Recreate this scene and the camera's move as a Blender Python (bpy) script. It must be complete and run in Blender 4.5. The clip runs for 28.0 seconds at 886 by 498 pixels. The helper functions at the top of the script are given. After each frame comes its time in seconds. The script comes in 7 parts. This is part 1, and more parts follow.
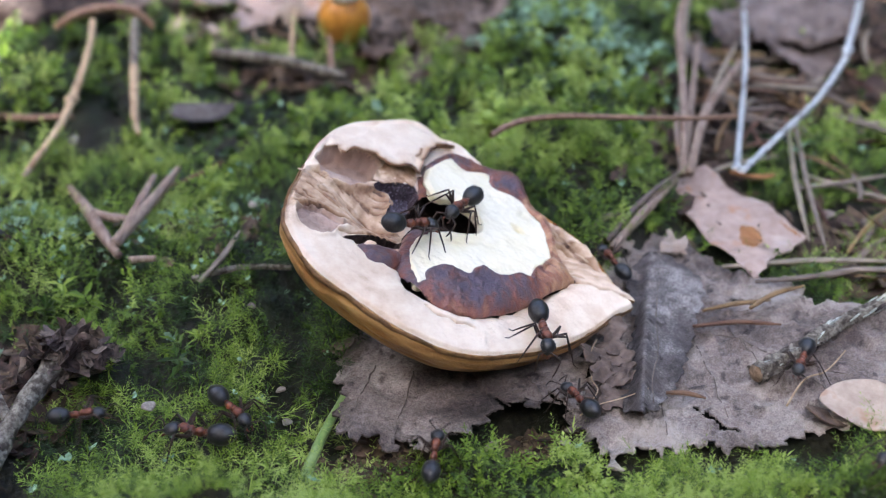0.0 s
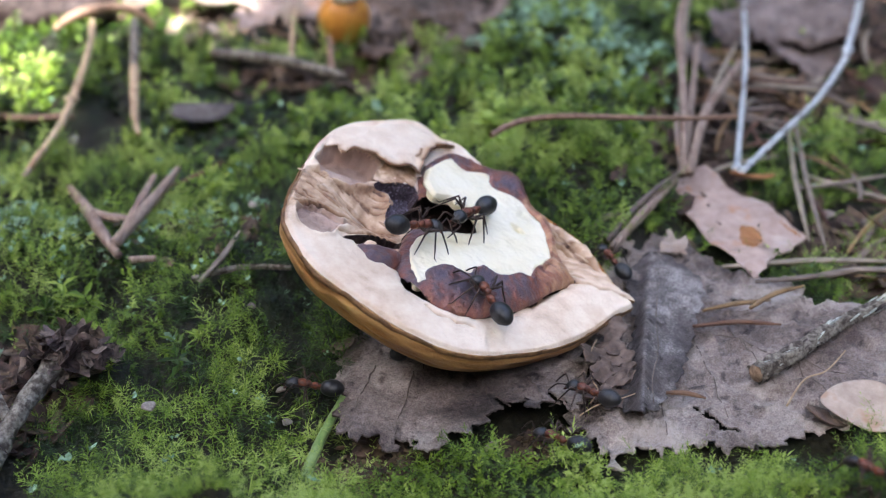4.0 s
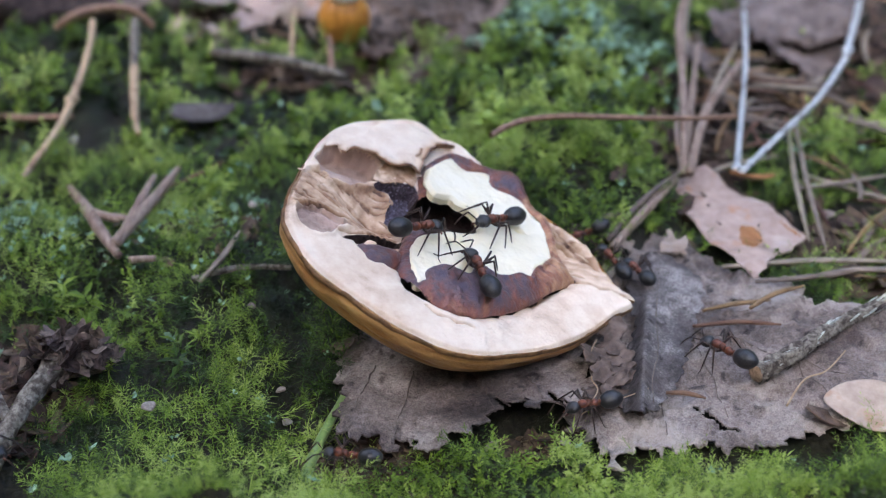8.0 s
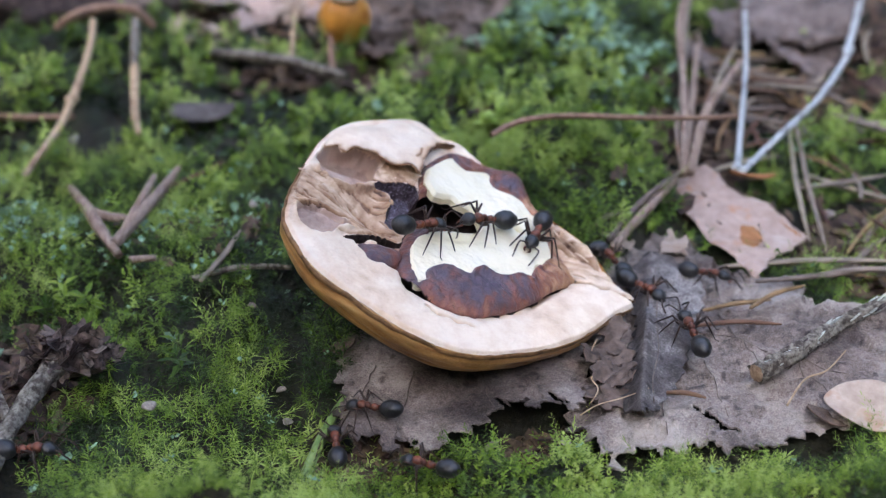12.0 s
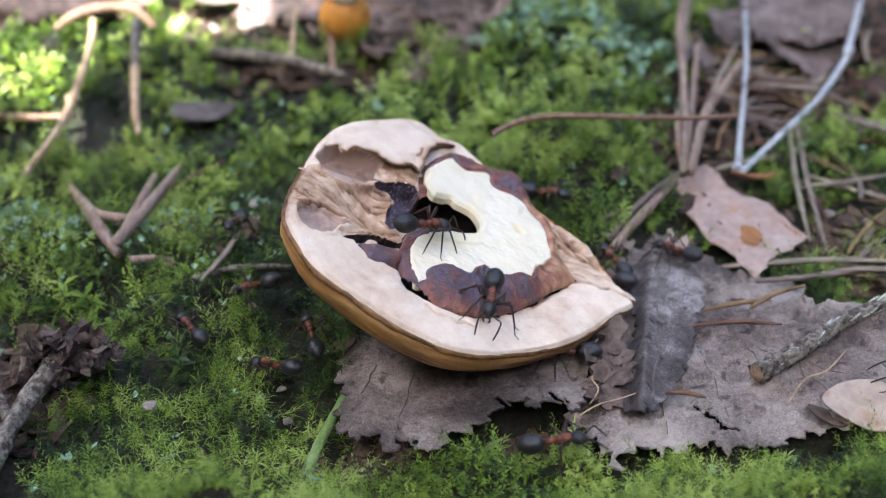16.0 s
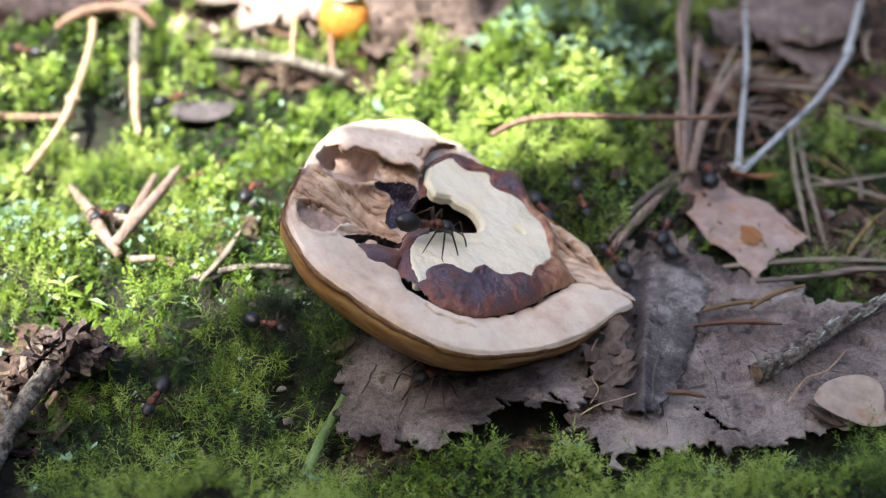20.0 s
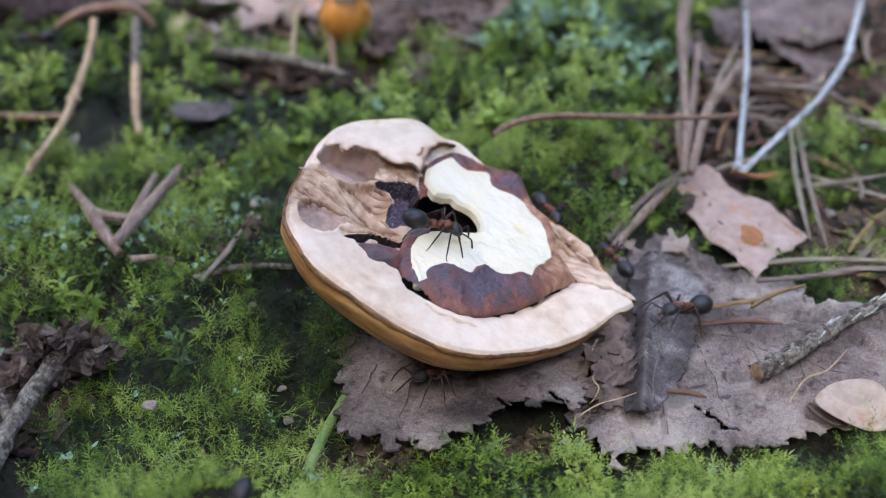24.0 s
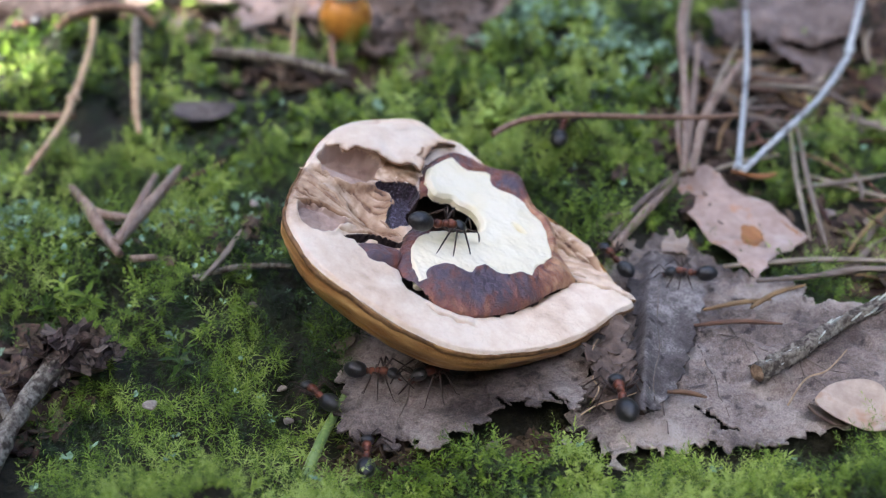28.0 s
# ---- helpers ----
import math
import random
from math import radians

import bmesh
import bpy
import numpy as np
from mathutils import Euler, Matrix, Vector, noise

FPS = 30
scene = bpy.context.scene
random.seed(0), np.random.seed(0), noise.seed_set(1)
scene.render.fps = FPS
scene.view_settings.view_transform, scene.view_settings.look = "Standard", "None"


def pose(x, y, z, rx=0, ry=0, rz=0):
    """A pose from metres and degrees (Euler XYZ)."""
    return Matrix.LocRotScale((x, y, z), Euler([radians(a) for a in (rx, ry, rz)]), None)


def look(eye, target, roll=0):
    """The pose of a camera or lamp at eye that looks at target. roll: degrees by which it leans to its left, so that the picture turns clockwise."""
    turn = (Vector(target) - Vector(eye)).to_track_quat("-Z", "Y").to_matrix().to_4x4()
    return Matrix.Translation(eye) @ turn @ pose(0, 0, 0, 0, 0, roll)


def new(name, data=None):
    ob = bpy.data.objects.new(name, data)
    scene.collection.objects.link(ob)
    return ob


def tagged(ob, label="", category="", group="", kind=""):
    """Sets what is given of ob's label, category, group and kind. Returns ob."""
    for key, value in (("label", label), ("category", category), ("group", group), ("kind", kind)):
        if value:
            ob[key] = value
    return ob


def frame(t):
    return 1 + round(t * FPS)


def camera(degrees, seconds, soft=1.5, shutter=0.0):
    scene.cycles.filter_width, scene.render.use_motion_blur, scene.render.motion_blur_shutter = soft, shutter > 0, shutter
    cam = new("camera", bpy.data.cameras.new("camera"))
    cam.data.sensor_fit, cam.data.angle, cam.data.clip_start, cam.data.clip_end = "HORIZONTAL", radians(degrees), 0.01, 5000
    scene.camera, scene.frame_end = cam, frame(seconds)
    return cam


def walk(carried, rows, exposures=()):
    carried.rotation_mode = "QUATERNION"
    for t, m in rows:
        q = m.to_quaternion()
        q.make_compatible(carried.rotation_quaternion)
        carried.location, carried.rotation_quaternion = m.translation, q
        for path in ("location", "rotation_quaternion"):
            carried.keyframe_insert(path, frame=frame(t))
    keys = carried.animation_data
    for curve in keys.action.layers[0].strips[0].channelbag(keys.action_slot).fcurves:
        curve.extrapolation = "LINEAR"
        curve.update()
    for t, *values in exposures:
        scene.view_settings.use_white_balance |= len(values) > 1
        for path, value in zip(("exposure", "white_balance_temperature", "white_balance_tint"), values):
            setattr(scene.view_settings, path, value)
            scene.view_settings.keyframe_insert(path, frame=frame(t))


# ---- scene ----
MM = 0.001
FOCUS = 0.131
LIGHT = 3.26      # stops of exposure in the shade
cam = camera(38, 28.0, soft=1.2, shutter=0.4)
cam.data.dof.use_dof = True
cam.data.dof.focus_distance = FOCUS
cam.data.dof.aperture_fstop = 25.0


def eye_at(pan, nod):
    return pose(0, -0.11449, 0.08554, 58 + nod, 0, pan)


walk(cam, [(0, eye_at(0, 0)), (11, eye_at(0, 0)), (12.5, eye_at(0.03, -0.02)), (21, eye_at(0.035, -0.025)), (24, eye_at(0.06, -0.04)), (28, eye_at(0.065, -0.04))],
     [(t, LIGHT + stops) for t, stops in ((0, 0.0), (1, -0.05), (2, -0.15), (3, -0.2), (6, -0.1), (7, 0.0), (8, 0.0), (9.5, -0.3), (10.5, -0.15), (11.2, 0.05), (13, 0.0), (14.2, -1.1), (14.5, -1.3), (15.0, -1.62), (15.5, -0.85), (16.0, -0.25), (17, -0.1), (18, -0.35), (18.8, -0.4), (19.5, -0.45), (20.0, -1.05), (20.5, -0.35), (21.0, -0.4), (22, -0.15), (23.5, 0.0), (25, -0.2), (26, -0.25), (28, -0.2))])

# ---- light: an open shade under trees, with sun let through by unseen moving boughs added overhead ----
SUN_AZ, SUN_EL = radians(232), radians(58)      # towards the sun, from +x counter-clockwise
TO_SUN = Vector((math.cos(SUN_AZ) * math.cos(SUN_EL), math.sin(SUN_AZ) * math.cos(SUN_EL), math.sin(SUN_EL)))
world = bpy.data.worlds.new("sky")
scene.world = world
world.use_nodes = True
sky = world.node_tree.nodes.new("ShaderNodeTexSky")
sky.sky_type, sky.sun_disc = "NISHITA", False
sky.sun_elevation, sky.sun_rotation = SUN_EL, math.pi / 2 - SUN_AZ
sky.dust_density, sky.air_density = 3.0, 0.8
back = world.node_tree.nodes["Background"]
back.inputs["Strength"].default_value = 0.15
world.node_tree.links.new(sky.outputs["Color"], back.inputs["Color"])
sun = new("sun", bpy.data.lights.new("sun", "SUN"))
sun.data.energy, sun.data.angle, sun.data.color = 3.5, radians(0.53), (1.0, 0.985, 0.955)
sun.matrix_world = look(TO_SUN * 3, (0, 0, 0))


# ---- materials ----
def material(name, low, high, grain=900, spread=(0.35, 0.65), rough=0.7, bump_size=0.0, bump_grain=1500, stretch=(1, 1, 1),
             stain=None, stain_grain=150, stain_at=(0.5, 0.7), speck=None, speck_grain=5000, speck_at=(0.62, 0.68), patch=None, patch_grain=130, patch_at=(0.55, 0.66), island=0.0, per_object=0.0, spec=0.3, coat=0.0, through_light=0.0):
    """Two tones of one surface mixed by fine grain, stains at a larger scale, relief, and some difference from piece to piece."""
    m = bpy.data.materials.new(name)
    m.use_nodes = True
    n, l = m.node_tree.nodes, m.node_tree.links
    b = n["Principled BSDF"]
    place = n.new("ShaderNodeTexCoord")
    turn = n.new("ShaderNodeMapping")
    turn.inputs["Scale"].default_value = stretch
    l.new(place.outputs["Object"], turn.inputs["Vector"])

    def cloud(scale, detail=6.0):
        t = n.new("ShaderNodeTexNoise")
        t.inputs["Scale"].default_value, t.inputs["Detail"].default_value, t.inputs["Roughness"].default_value = scale, detail, 0.62
        l.new(turn.outputs["Vector"], t.inputs["Vector"])
        return t.outputs["Fac"]

    def ramp(value, at, c0, c1):
        r = n.new("ShaderNodeValToRGB")
        r.color_ramp.elements[0].position, r.color_ramp.elements[1].position = at
        r.color_ramp.elements[0].color, r.color_ramp.elements[1].color = (*c0, 1), (*c1, 1)
        l.new(value, r.inputs["Fac"])
        return r.outputs["Color"]

    def mixed(fac, a, c):
        x = n.new("ShaderNodeMix")
        x.data_type = "RGBA"
        l.new(fac, x.inputs[0])
        l.new(a, x.inputs[6])
        if isinstance(c, tuple):
            x.inputs[7].default_value = (*c, 1)
        else:
            l.new(c, x.inputs[7])
        return x.outputs[2]

    colour = ramp(cloud(grain), spread, low, high)
    if stain:
        colour = mixed(ramp(cloud(stain_grain, 3.0), stain_at, (0, 0, 0), (1, 1, 1)), colour, stain)
    if patch:
        colour = mixed(ramp(cloud(patch_grain, 5.0), patch_at, (0, 0, 0), (1, 1, 1)), colour, patch)
    if speck:
        colour = mixed(ramp(cloud(speck_grain, 2.0), speck_at, (0, 0, 0), (1, 1, 1)), colour, speck)
    if island or per_object:
        if per_object:
            value = n.new("ShaderNodeObjectInfo").outputs["Random"]
        else:
            value = n.new("ShaderNodeNewGeometry").outputs["Random Per Island"]
        amount = max(island, per_object)
        hsv = n.new("ShaderNodeHueSaturation")
        span = n.new("ShaderNodeMapRange")
        span.inputs["To Min"].default_value, span.inputs["To Max"].default_value = 1 - amount, 1 + amount
        l.new(value, span.inputs["Value"])
        hue = n.new("ShaderNodeMapRange")
        hue.inputs["To Min"].default_value, hue.inputs["To Max"].default_value = 0.5 - amount * 0.05, 0.5 + amount * 0.05
        l.new(value, hue.inputs["Value"])
        l.new(span.outputs["Result"], hsv.inputs["Value"])
        l.new(hue.outputs["Result"], hsv.inputs["Hue"])
        l.new(colour, hsv.inputs["Color"])
        colour = hsv.outputs["Color"]
    l.new(colour, b.inputs["Base Color"])
    b.inputs["Roughness"].default_value = rough
    b.inputs["Specular IOR Level"].default_value = spec
    b.inputs["Coat Weight"].default_value = coat
    if bump_size:
        relief = n.new("ShaderNodeBump")
        relief.inputs["Strength"].default_value = 0.9
        relief.inputs["Distance"].default_value = bump_size * MM
        l.new(cloud(bump_grain), relief.inputs["Height"])
        l.new(relief.outputs["Normal"], b.inputs["Normal"])
    if through_light:
        glow = n.new("ShaderNodeBsdfTranslucent")
        l.new(colour, glow.inputs["Color"])
        both = n.new("ShaderNodeMixShader")
        both.inputs["Fac"].default_value = through_light
        l.new(b.outputs["BSDF"], both.inputs[1])
        l.new(glow.outputs["BSDF"], both.inputs[2])
        l.new(both.outputs["Shader"], n["Material Output"].inputs["Surface"])
    return m


def toned(name, stops, grain=900, amount=0.15, fine=4000, fine_amount=0.08, rough=0.6, spec=0.3, bump_size=0.0, bump_grain=2000, stretch=(1, 1, 1), through_light=0.0):
    """A surface whose pigment runs through the stops (position, colour) by the tone of each vertex, broken up by grain at two sizes."""
    m = bpy.data.materials.new(name)
    m.use_nodes = True
    n, l = m.node_tree.nodes, m.node_tree.links
    b = n["Principled BSDF"]
    place, turn = n.new("ShaderNodeTexCoord"), n.new("ShaderNodeMapping")
    turn.inputs["Scale"].default_value = stretch
    l.new(place.outputs["Object"], turn.inputs["Vector"])

    def cloud(scale, detail):
        t = n.new("ShaderNodeTexNoise")
        t.inputs["Scale"].default_value, t.inputs["Detail"].default_value, t.inputs["Roughness"].default_value = scale, detail, 0.62
        l.new(turn.outputs["Vector"], t.inputs["Vector"])
        return t.outputs["Fac"]

    given = n.new("ShaderNodeAttribute")
    given.attribute_name = "tone"
    value = given.outputs["Fac"]
    for size, much, detail in ((grain, amount, 5.0), (fine, fine_amount, 3.0)):
        add = n.new("ShaderNodeMath")
        add.operation = "MULTIPLY_ADD"
        l.new(cloud(size, detail), add.inputs[0])
        add.inputs[1].default_value = much * 4
        less = n.new("ShaderNodeMath")
        less.operation = "SUBTRACT"
        l.new(value, less.inputs[0])
        less.inputs[1].default_value = much * 2
        l.new(less.outputs[0], add.inputs[2])
        value = add.outputs[0]
    ramp = n.new("ShaderNodeValToRGB")
    els = ramp.color_ramp.elements
    while len(els) < len(stops):
        els.new(0.5)
    for el, (position, colour) in zip(els, stops):
        el.position, el.color = position, (*colour, 1)
    l.new(value, ramp.inputs["Fac"])
    l.new(ramp.outputs["Color"], b.inputs["Base Color"])
    b.inputs["Roughness"].default_value, b.inputs["Specular IOR Level"].default_value = rough, spec
    if bump_size:
        relief = n.new("ShaderNodeBump")
        relief.inputs["Strength"].default_value, relief.inputs["Distance"].default_value = 0.9, bump_size * MM
        l.new(cloud(bump_grain, 6.0), relief.inputs["Height"])
        l.new(relief.outputs["Normal"], b.inputs["Normal"])
    if through_light:
        glow, both = n.new("ShaderNodeBsdfTranslucent"), n.new("ShaderNodeMixShader")
        l.new(ramp.outputs["Color"], glow.inputs["Color"])
        both.inputs["Fac"].default_value = through_light
        l.new(b.outputs["BSDF"], both.inputs[1])
        l.new(glow.outputs["BSDF"], both.inputs[2])
        l.new(both.outputs["Shader"], n["Material Output"].inputs["Surface"])
    return m


SOIL = material("soil", (0.010, 0.009, 0.006), (0.026, 0.023, 0.012), 1300, bump_size=0.4, bump_grain=2700, stain=(0.016, 0.024, 0.008), stain_grain=120)
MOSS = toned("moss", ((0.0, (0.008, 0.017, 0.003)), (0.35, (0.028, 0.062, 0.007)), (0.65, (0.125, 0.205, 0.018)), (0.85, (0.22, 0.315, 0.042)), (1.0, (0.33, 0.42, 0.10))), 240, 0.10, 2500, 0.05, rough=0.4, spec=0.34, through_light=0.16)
LICHEN = material("lichen", (0.10, 0.19, 0.11), (0.27, 0.39, 0.26), 1500, island=0.4, rough=0.8, bump_size=0.1)
SHELL = toned("shell", ((0.0, (0.11, 0.042, 0.014)), (0.35, (0.34, 0.15, 0.048)), (0.7, (0.60, 0.33, 0.125)), (1.0, (0.74, 0.50, 0.24))), 350, 0.14, 2200, 0.06, rough=0.38, spec=0.4, bump_size=0.25, bump_grain=1300, stretch=(0.8, 0.9, 1.5))
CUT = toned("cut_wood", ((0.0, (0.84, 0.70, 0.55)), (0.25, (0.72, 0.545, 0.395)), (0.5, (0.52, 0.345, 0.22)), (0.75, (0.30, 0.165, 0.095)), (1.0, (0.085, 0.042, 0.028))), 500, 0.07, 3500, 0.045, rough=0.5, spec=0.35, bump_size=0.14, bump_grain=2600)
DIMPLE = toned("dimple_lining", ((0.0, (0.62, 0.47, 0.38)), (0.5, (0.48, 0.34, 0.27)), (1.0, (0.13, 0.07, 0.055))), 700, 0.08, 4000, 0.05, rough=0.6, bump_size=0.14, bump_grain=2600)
SKIN = toned("kernel_skin", ((0.0, (0.085, 0.06, 0.085)), (0.22, (0.125, 0.07, 0.075)), (0.45, (0.20, 0.066, 0.048)), (0.75, (0.35, 0.155, 0.09)), (1.0, (0.52, 0.30, 0.17))), 900, 0.06, 5200, 0.09, rough=0.28, spec=0.6, bump_size=0.26, bump_grain=3400)
FLESH = toned("kernel_flesh", ((0.0, (0.85, 0.775, 0.60)), (0.4, (0.81, 0.71, 0.47)), (1.0, (0.70, 0.56, 0.25))), 400, 0.02, 3000, 0.015, rough=0.42, spec=0.4, bump_size=0.06, bump_grain=1700)
EDGE = material("shell_edge", (0.10, 0.048, 0.02), (0.27, 0.14, 0.06), 900, rough=0.5)
# Pale specks paint glints; the hollow's dimness is in the purple itself.
PURPLE = material("purple_skin", (0.03, 0.018, 0.026), (0.10, 0.062, 0.085), 2340, rough=0.28, bump_size=0.5, bump_grain=2200, stain=(0.36, 0.33, 0.40), stain_grain=3000, stain_at=(0.54, 0.68), spec=0.7)
# Near-black: the lining's own brown with the openings' shade put in.
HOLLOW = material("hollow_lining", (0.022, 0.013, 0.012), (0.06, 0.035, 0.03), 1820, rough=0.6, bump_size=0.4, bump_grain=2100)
LEAF_GREY = toned("birch_leaf", ((0.0, (0.045, 0.034, 0.030)), (0.35, (0.145, 0.112, 0.098)), (0.65, (0.285, 0.232, 0.20)), (1.0, (0.46, 0.395, 0.345))), 1700, 0.19, 5600, 0.24, rough=0.58, spec=0.35, bump_size=0.5, bump_grain=3000)
LEAF_BACK = material("weathered_leaf", (0.09, 0.068, 0.06), (0.22, 0.17, 0.15), 260, rough=0.6, bump_size=0.3, bump_grain=1100, stain=(0.09, 0.065, 0.055), stain_grain=150, stain_at=(0.5, 0.7))
LEAF_DARK = toned("dark_leaf", ((0.0, (0.022, 0.018, 0.018)), (0.4, (0.072, 0.061, 0.058)), (0.7, (0.145, 0.126, 0.12)), (1.0, (0.36, 0.33, 0.31))), 1100, 0.15, 4600, 0.20, rough=0.75, spec=0.2, bump_size=0.4, bump_grain=3000)
LEAF_BROWN = material("brown_leaf", (0.055, 0.036, 0.027), (0.15, 0.105, 0.08), 780, rough=0.65, bump_size=0.4, bump_grain=900, stain=(0.21, 0.155, 0.125), stain_grain=200, stain_at=(0.55, 0.75))
LEAF_PINK = material("pinkish_leaf", (0.32, 0.22, 0.175), (0.44, 0.325, 0.27), 500, rough=0.48, bump_size=0.25, bump_grain=1100, stain=(0.40, 0.2, 0.11), stain_grain=300, stain_at=(0.6, 0.7), patch=(0.5, 0.42, 0.38), patch_grain=150, patch_at=(0.56, 0.7), spec=0.45)
LEAF_PALE = material("pale_leaf", (0.28, 0.215, 0.17), (0.46, 0.375, 0.31), 570, rough=0.5, bump_size=0.2, bump_grain=1400, stain=(0.24, 0.15, 0.10), stain_grain=300, through_light=0.15)
LEAF_RUST = material("rusty_leaf", (0.24, 0.10, 0.035), (0.36, 0.16, 0.06), 780, rough=0.55, bump_size=0.15)
NEEDLE = material("needle", (0.10, 0.05, 0.026), (0.22, 0.125, 0.07), 1300, rough=0.5, per_object=0.6, stretch=(0.3, 2, 2), bump_size=0.1, bump_grain=4500)
NEEDLE_GREY = material("grey_needle", (0.11, 0.085, 0.068), (0.25, 0.195, 0.155), 1300, rough=0.6, per_object=0.5, stretch=(0.3, 2, 2), bump_size=0.1)
TWIG = material("twig_bark", (0.075, 0.058, 0.045), (0.34, 0.31, 0.25), 1400, (0.36, 0.66), rough=0.8, bump_size=0.4, bump_grain=2200, stain=(0.06, 0.045, 0.035), stain_grain=900, stain_at=(0.5, 0.62))
WOODEND = material("broken_wood", (0.17, 0.11, 0.07), (0.36, 0.25, 0.165), 1600, rough=0.8, bump_size=0.35)
STEM_GREY = material("grey_stem", (0.30, 0.32, 0.32), (0.56, 0.59, 0.59), 1500, rough=0.5, stain=(0.15, 0.15, 0.14), stain_grain=500)
STEM_BROWN = material("brown_stem", (0.16, 0.09, 0.06), (0.30, 0.19, 0.13), 1300, rough=0.6, bump_size=0.15)
STRAW = material("straw", (0.36, 0.25, 0.15), (0.52, 0.39, 0.25), 1040, rough=0.65, bump_size=0.15, stain=(0.24, 0.15, 0.09), stain_grain=400)
STRAW_BROWN = material("brown_straw", (0.20, 0.135, 0.10), (0.36, 0.27, 0.215), 900, rough=0.6, bump_size=0.2, stretch=(2, 0.4, 2), stain=(0.15, 0.085, 0.06), stain_grain=300)
GREEN_STEM = material("green_stem", (0.13, 0.22, 0.06), (0.24, 0.33, 0.12), 780, rough=0.4)
BARK = material("bark_scale", (0.022, 0.014, 0.011), (0.17, 0.12, 0.105), 1500, (0.38, 0.68), rough=0.5, bump_size=0.35, bump_grain=2500, per_object=0.6)
AMBER = material("amber_surface", (0.50, 0.20, 0.03), (0.66, 0.31, 0.06), 520, rough=0.35, bump_size=0.1, stain=(0.36, 0.12, 0.02), stain_grain=440)
AMBER_TOP = material("pale_cap", (0.60, 0.50, 0.38), (0.72, 0.62, 0.5), 780, rough=0.5)
PEBBLE = material("grit", (0.15, 0.12, 0.105), (0.30, 0.25, 0.22), 2340, rough=0.7, per_object=0.4)
ANT_BLACK = material("ant_black", (0.008, 0.008, 0.009), (0.024, 0.023, 0.024), 3900, rough=0.42, bump_size=0.012, bump_grain=6000, spec=0.5)
ANT_RED = material("ant_red", (0.04, 0.013, 0.009), (0.18, 0.052, 0.024), 1100, (0.38, 0.62), rough=0.4, bump_size=0.025, bump_grain=7000, spec=0.4)
ANT_LEG = material("ant_leg", (0.018, 0.012, 0.010), (0.05, 0.027, 0.018), 3900, rough=0.4)
FOLIAGE = material("bough_leaf", (0.04, 0.09, 0.015), (0.08, 0.15, 0.03), 52, island=0.3, rough=0.5)
VEIN = material("leaf_vein", (0.075, 0.058, 0.05), (0.20, 0.16, 0.135), 900, rough=0.65)
# For the unseen ring that keeps out low sky light.
SKY_BLOCK = material("undergrowth", (0.008, 0.012, 0.005), (0.045, 0.06, 0.022), 9, (0.35, 0.68), rough=0.9, stain=(0.03, 0.022, 0.014), stain_grain=4)
FLAKE = material("beige_flake", (0.38, 0.285, 0.215), (0.56, 0.46, 0.37), 420, rough=0.4, bump_size=0.15, bump_grain=1300, stain=(0.42, 0.24, 0.14), stain_grain=240, stain_at=(0.55, 0.7), through_light=0.2)
LITTER = material("litter", (0.03, 0.019, 0.013), (0.12, 0.075, 0.052), 900, island=0.5, rough=0.75, bump_size=0.15, bump_grain=3000)


# ---- mesh tools; shapes are drawn in millimetres ----
def sheet(name, verts, faces, mat, parent=None, label="", smooth=True):
    """One mesh object from vertices in mm (n x 3) and equal-sided faces (n x 3 or n x 4)."""
    verts, faces = np.asarray(verts, float) * MM, np.asarray(faces, int)
    me = bpy.data.meshes.new(name)
    me.vertices.add(len(verts))
    me.vertices.foreach_set("co", verts.ravel())
    k = faces.shape[1]
    me.loops.add(faces.size)
    me.loops.foreach_set("vertex_index", faces.ravel())
    me.polygons.add(len(faces))
    me.polygons.foreach_set("loop_start", np.arange(0, faces.size, k))
    me.polygons.foreach_set("use_smooth", np.full(len(faces), smooth))
    me.update(calc_edges=True)
    me.materials.append(mat)
    ob = new(name, me)
    if parent:
        ob.parent = parent
    if label:
        ob["label"] = label
    return ob


def shared(name, me, parent, m, label=""):
    ob = new(name, me)
    ob.parent, ob.matrix_basis = parent, m
    if label:
        ob["label"] = label
    return ob


def at(x, y, z, rx=0, ry=0, rz=0):
    return pose(x * MM, y * MM, z * MM, rx, ry, rz)


def thing(name, m, label, category, group="", kind=""):
    return placed(tagged(new(name), label, category, group, kind), m)


def placed(ob, m):
    ob.matrix_basis = m
    return ob


def curve(points, steps=6, closed=True):
    """A smooth line through the given points."""
    p = np.asarray(points, float)
    n = len(p)
    out = []
    for i in range(n if closed else n - 1):
        a, b, c, d = (p[(i + k) % n] if closed else p[min(max(i + k, 0), n - 1)] for k in (-1, 0, 1, 2))
        for s in range(steps):
            t = s / steps
            out.append(0.5 * (2 * b + (c - a) * t + (2 * a - 5 * b + 4 * c - d) * t * t + (3 * b - a - 3 * c + d) * t ** 3))
    if not closed:
        out.append(p[-1])
    return np.array(out)


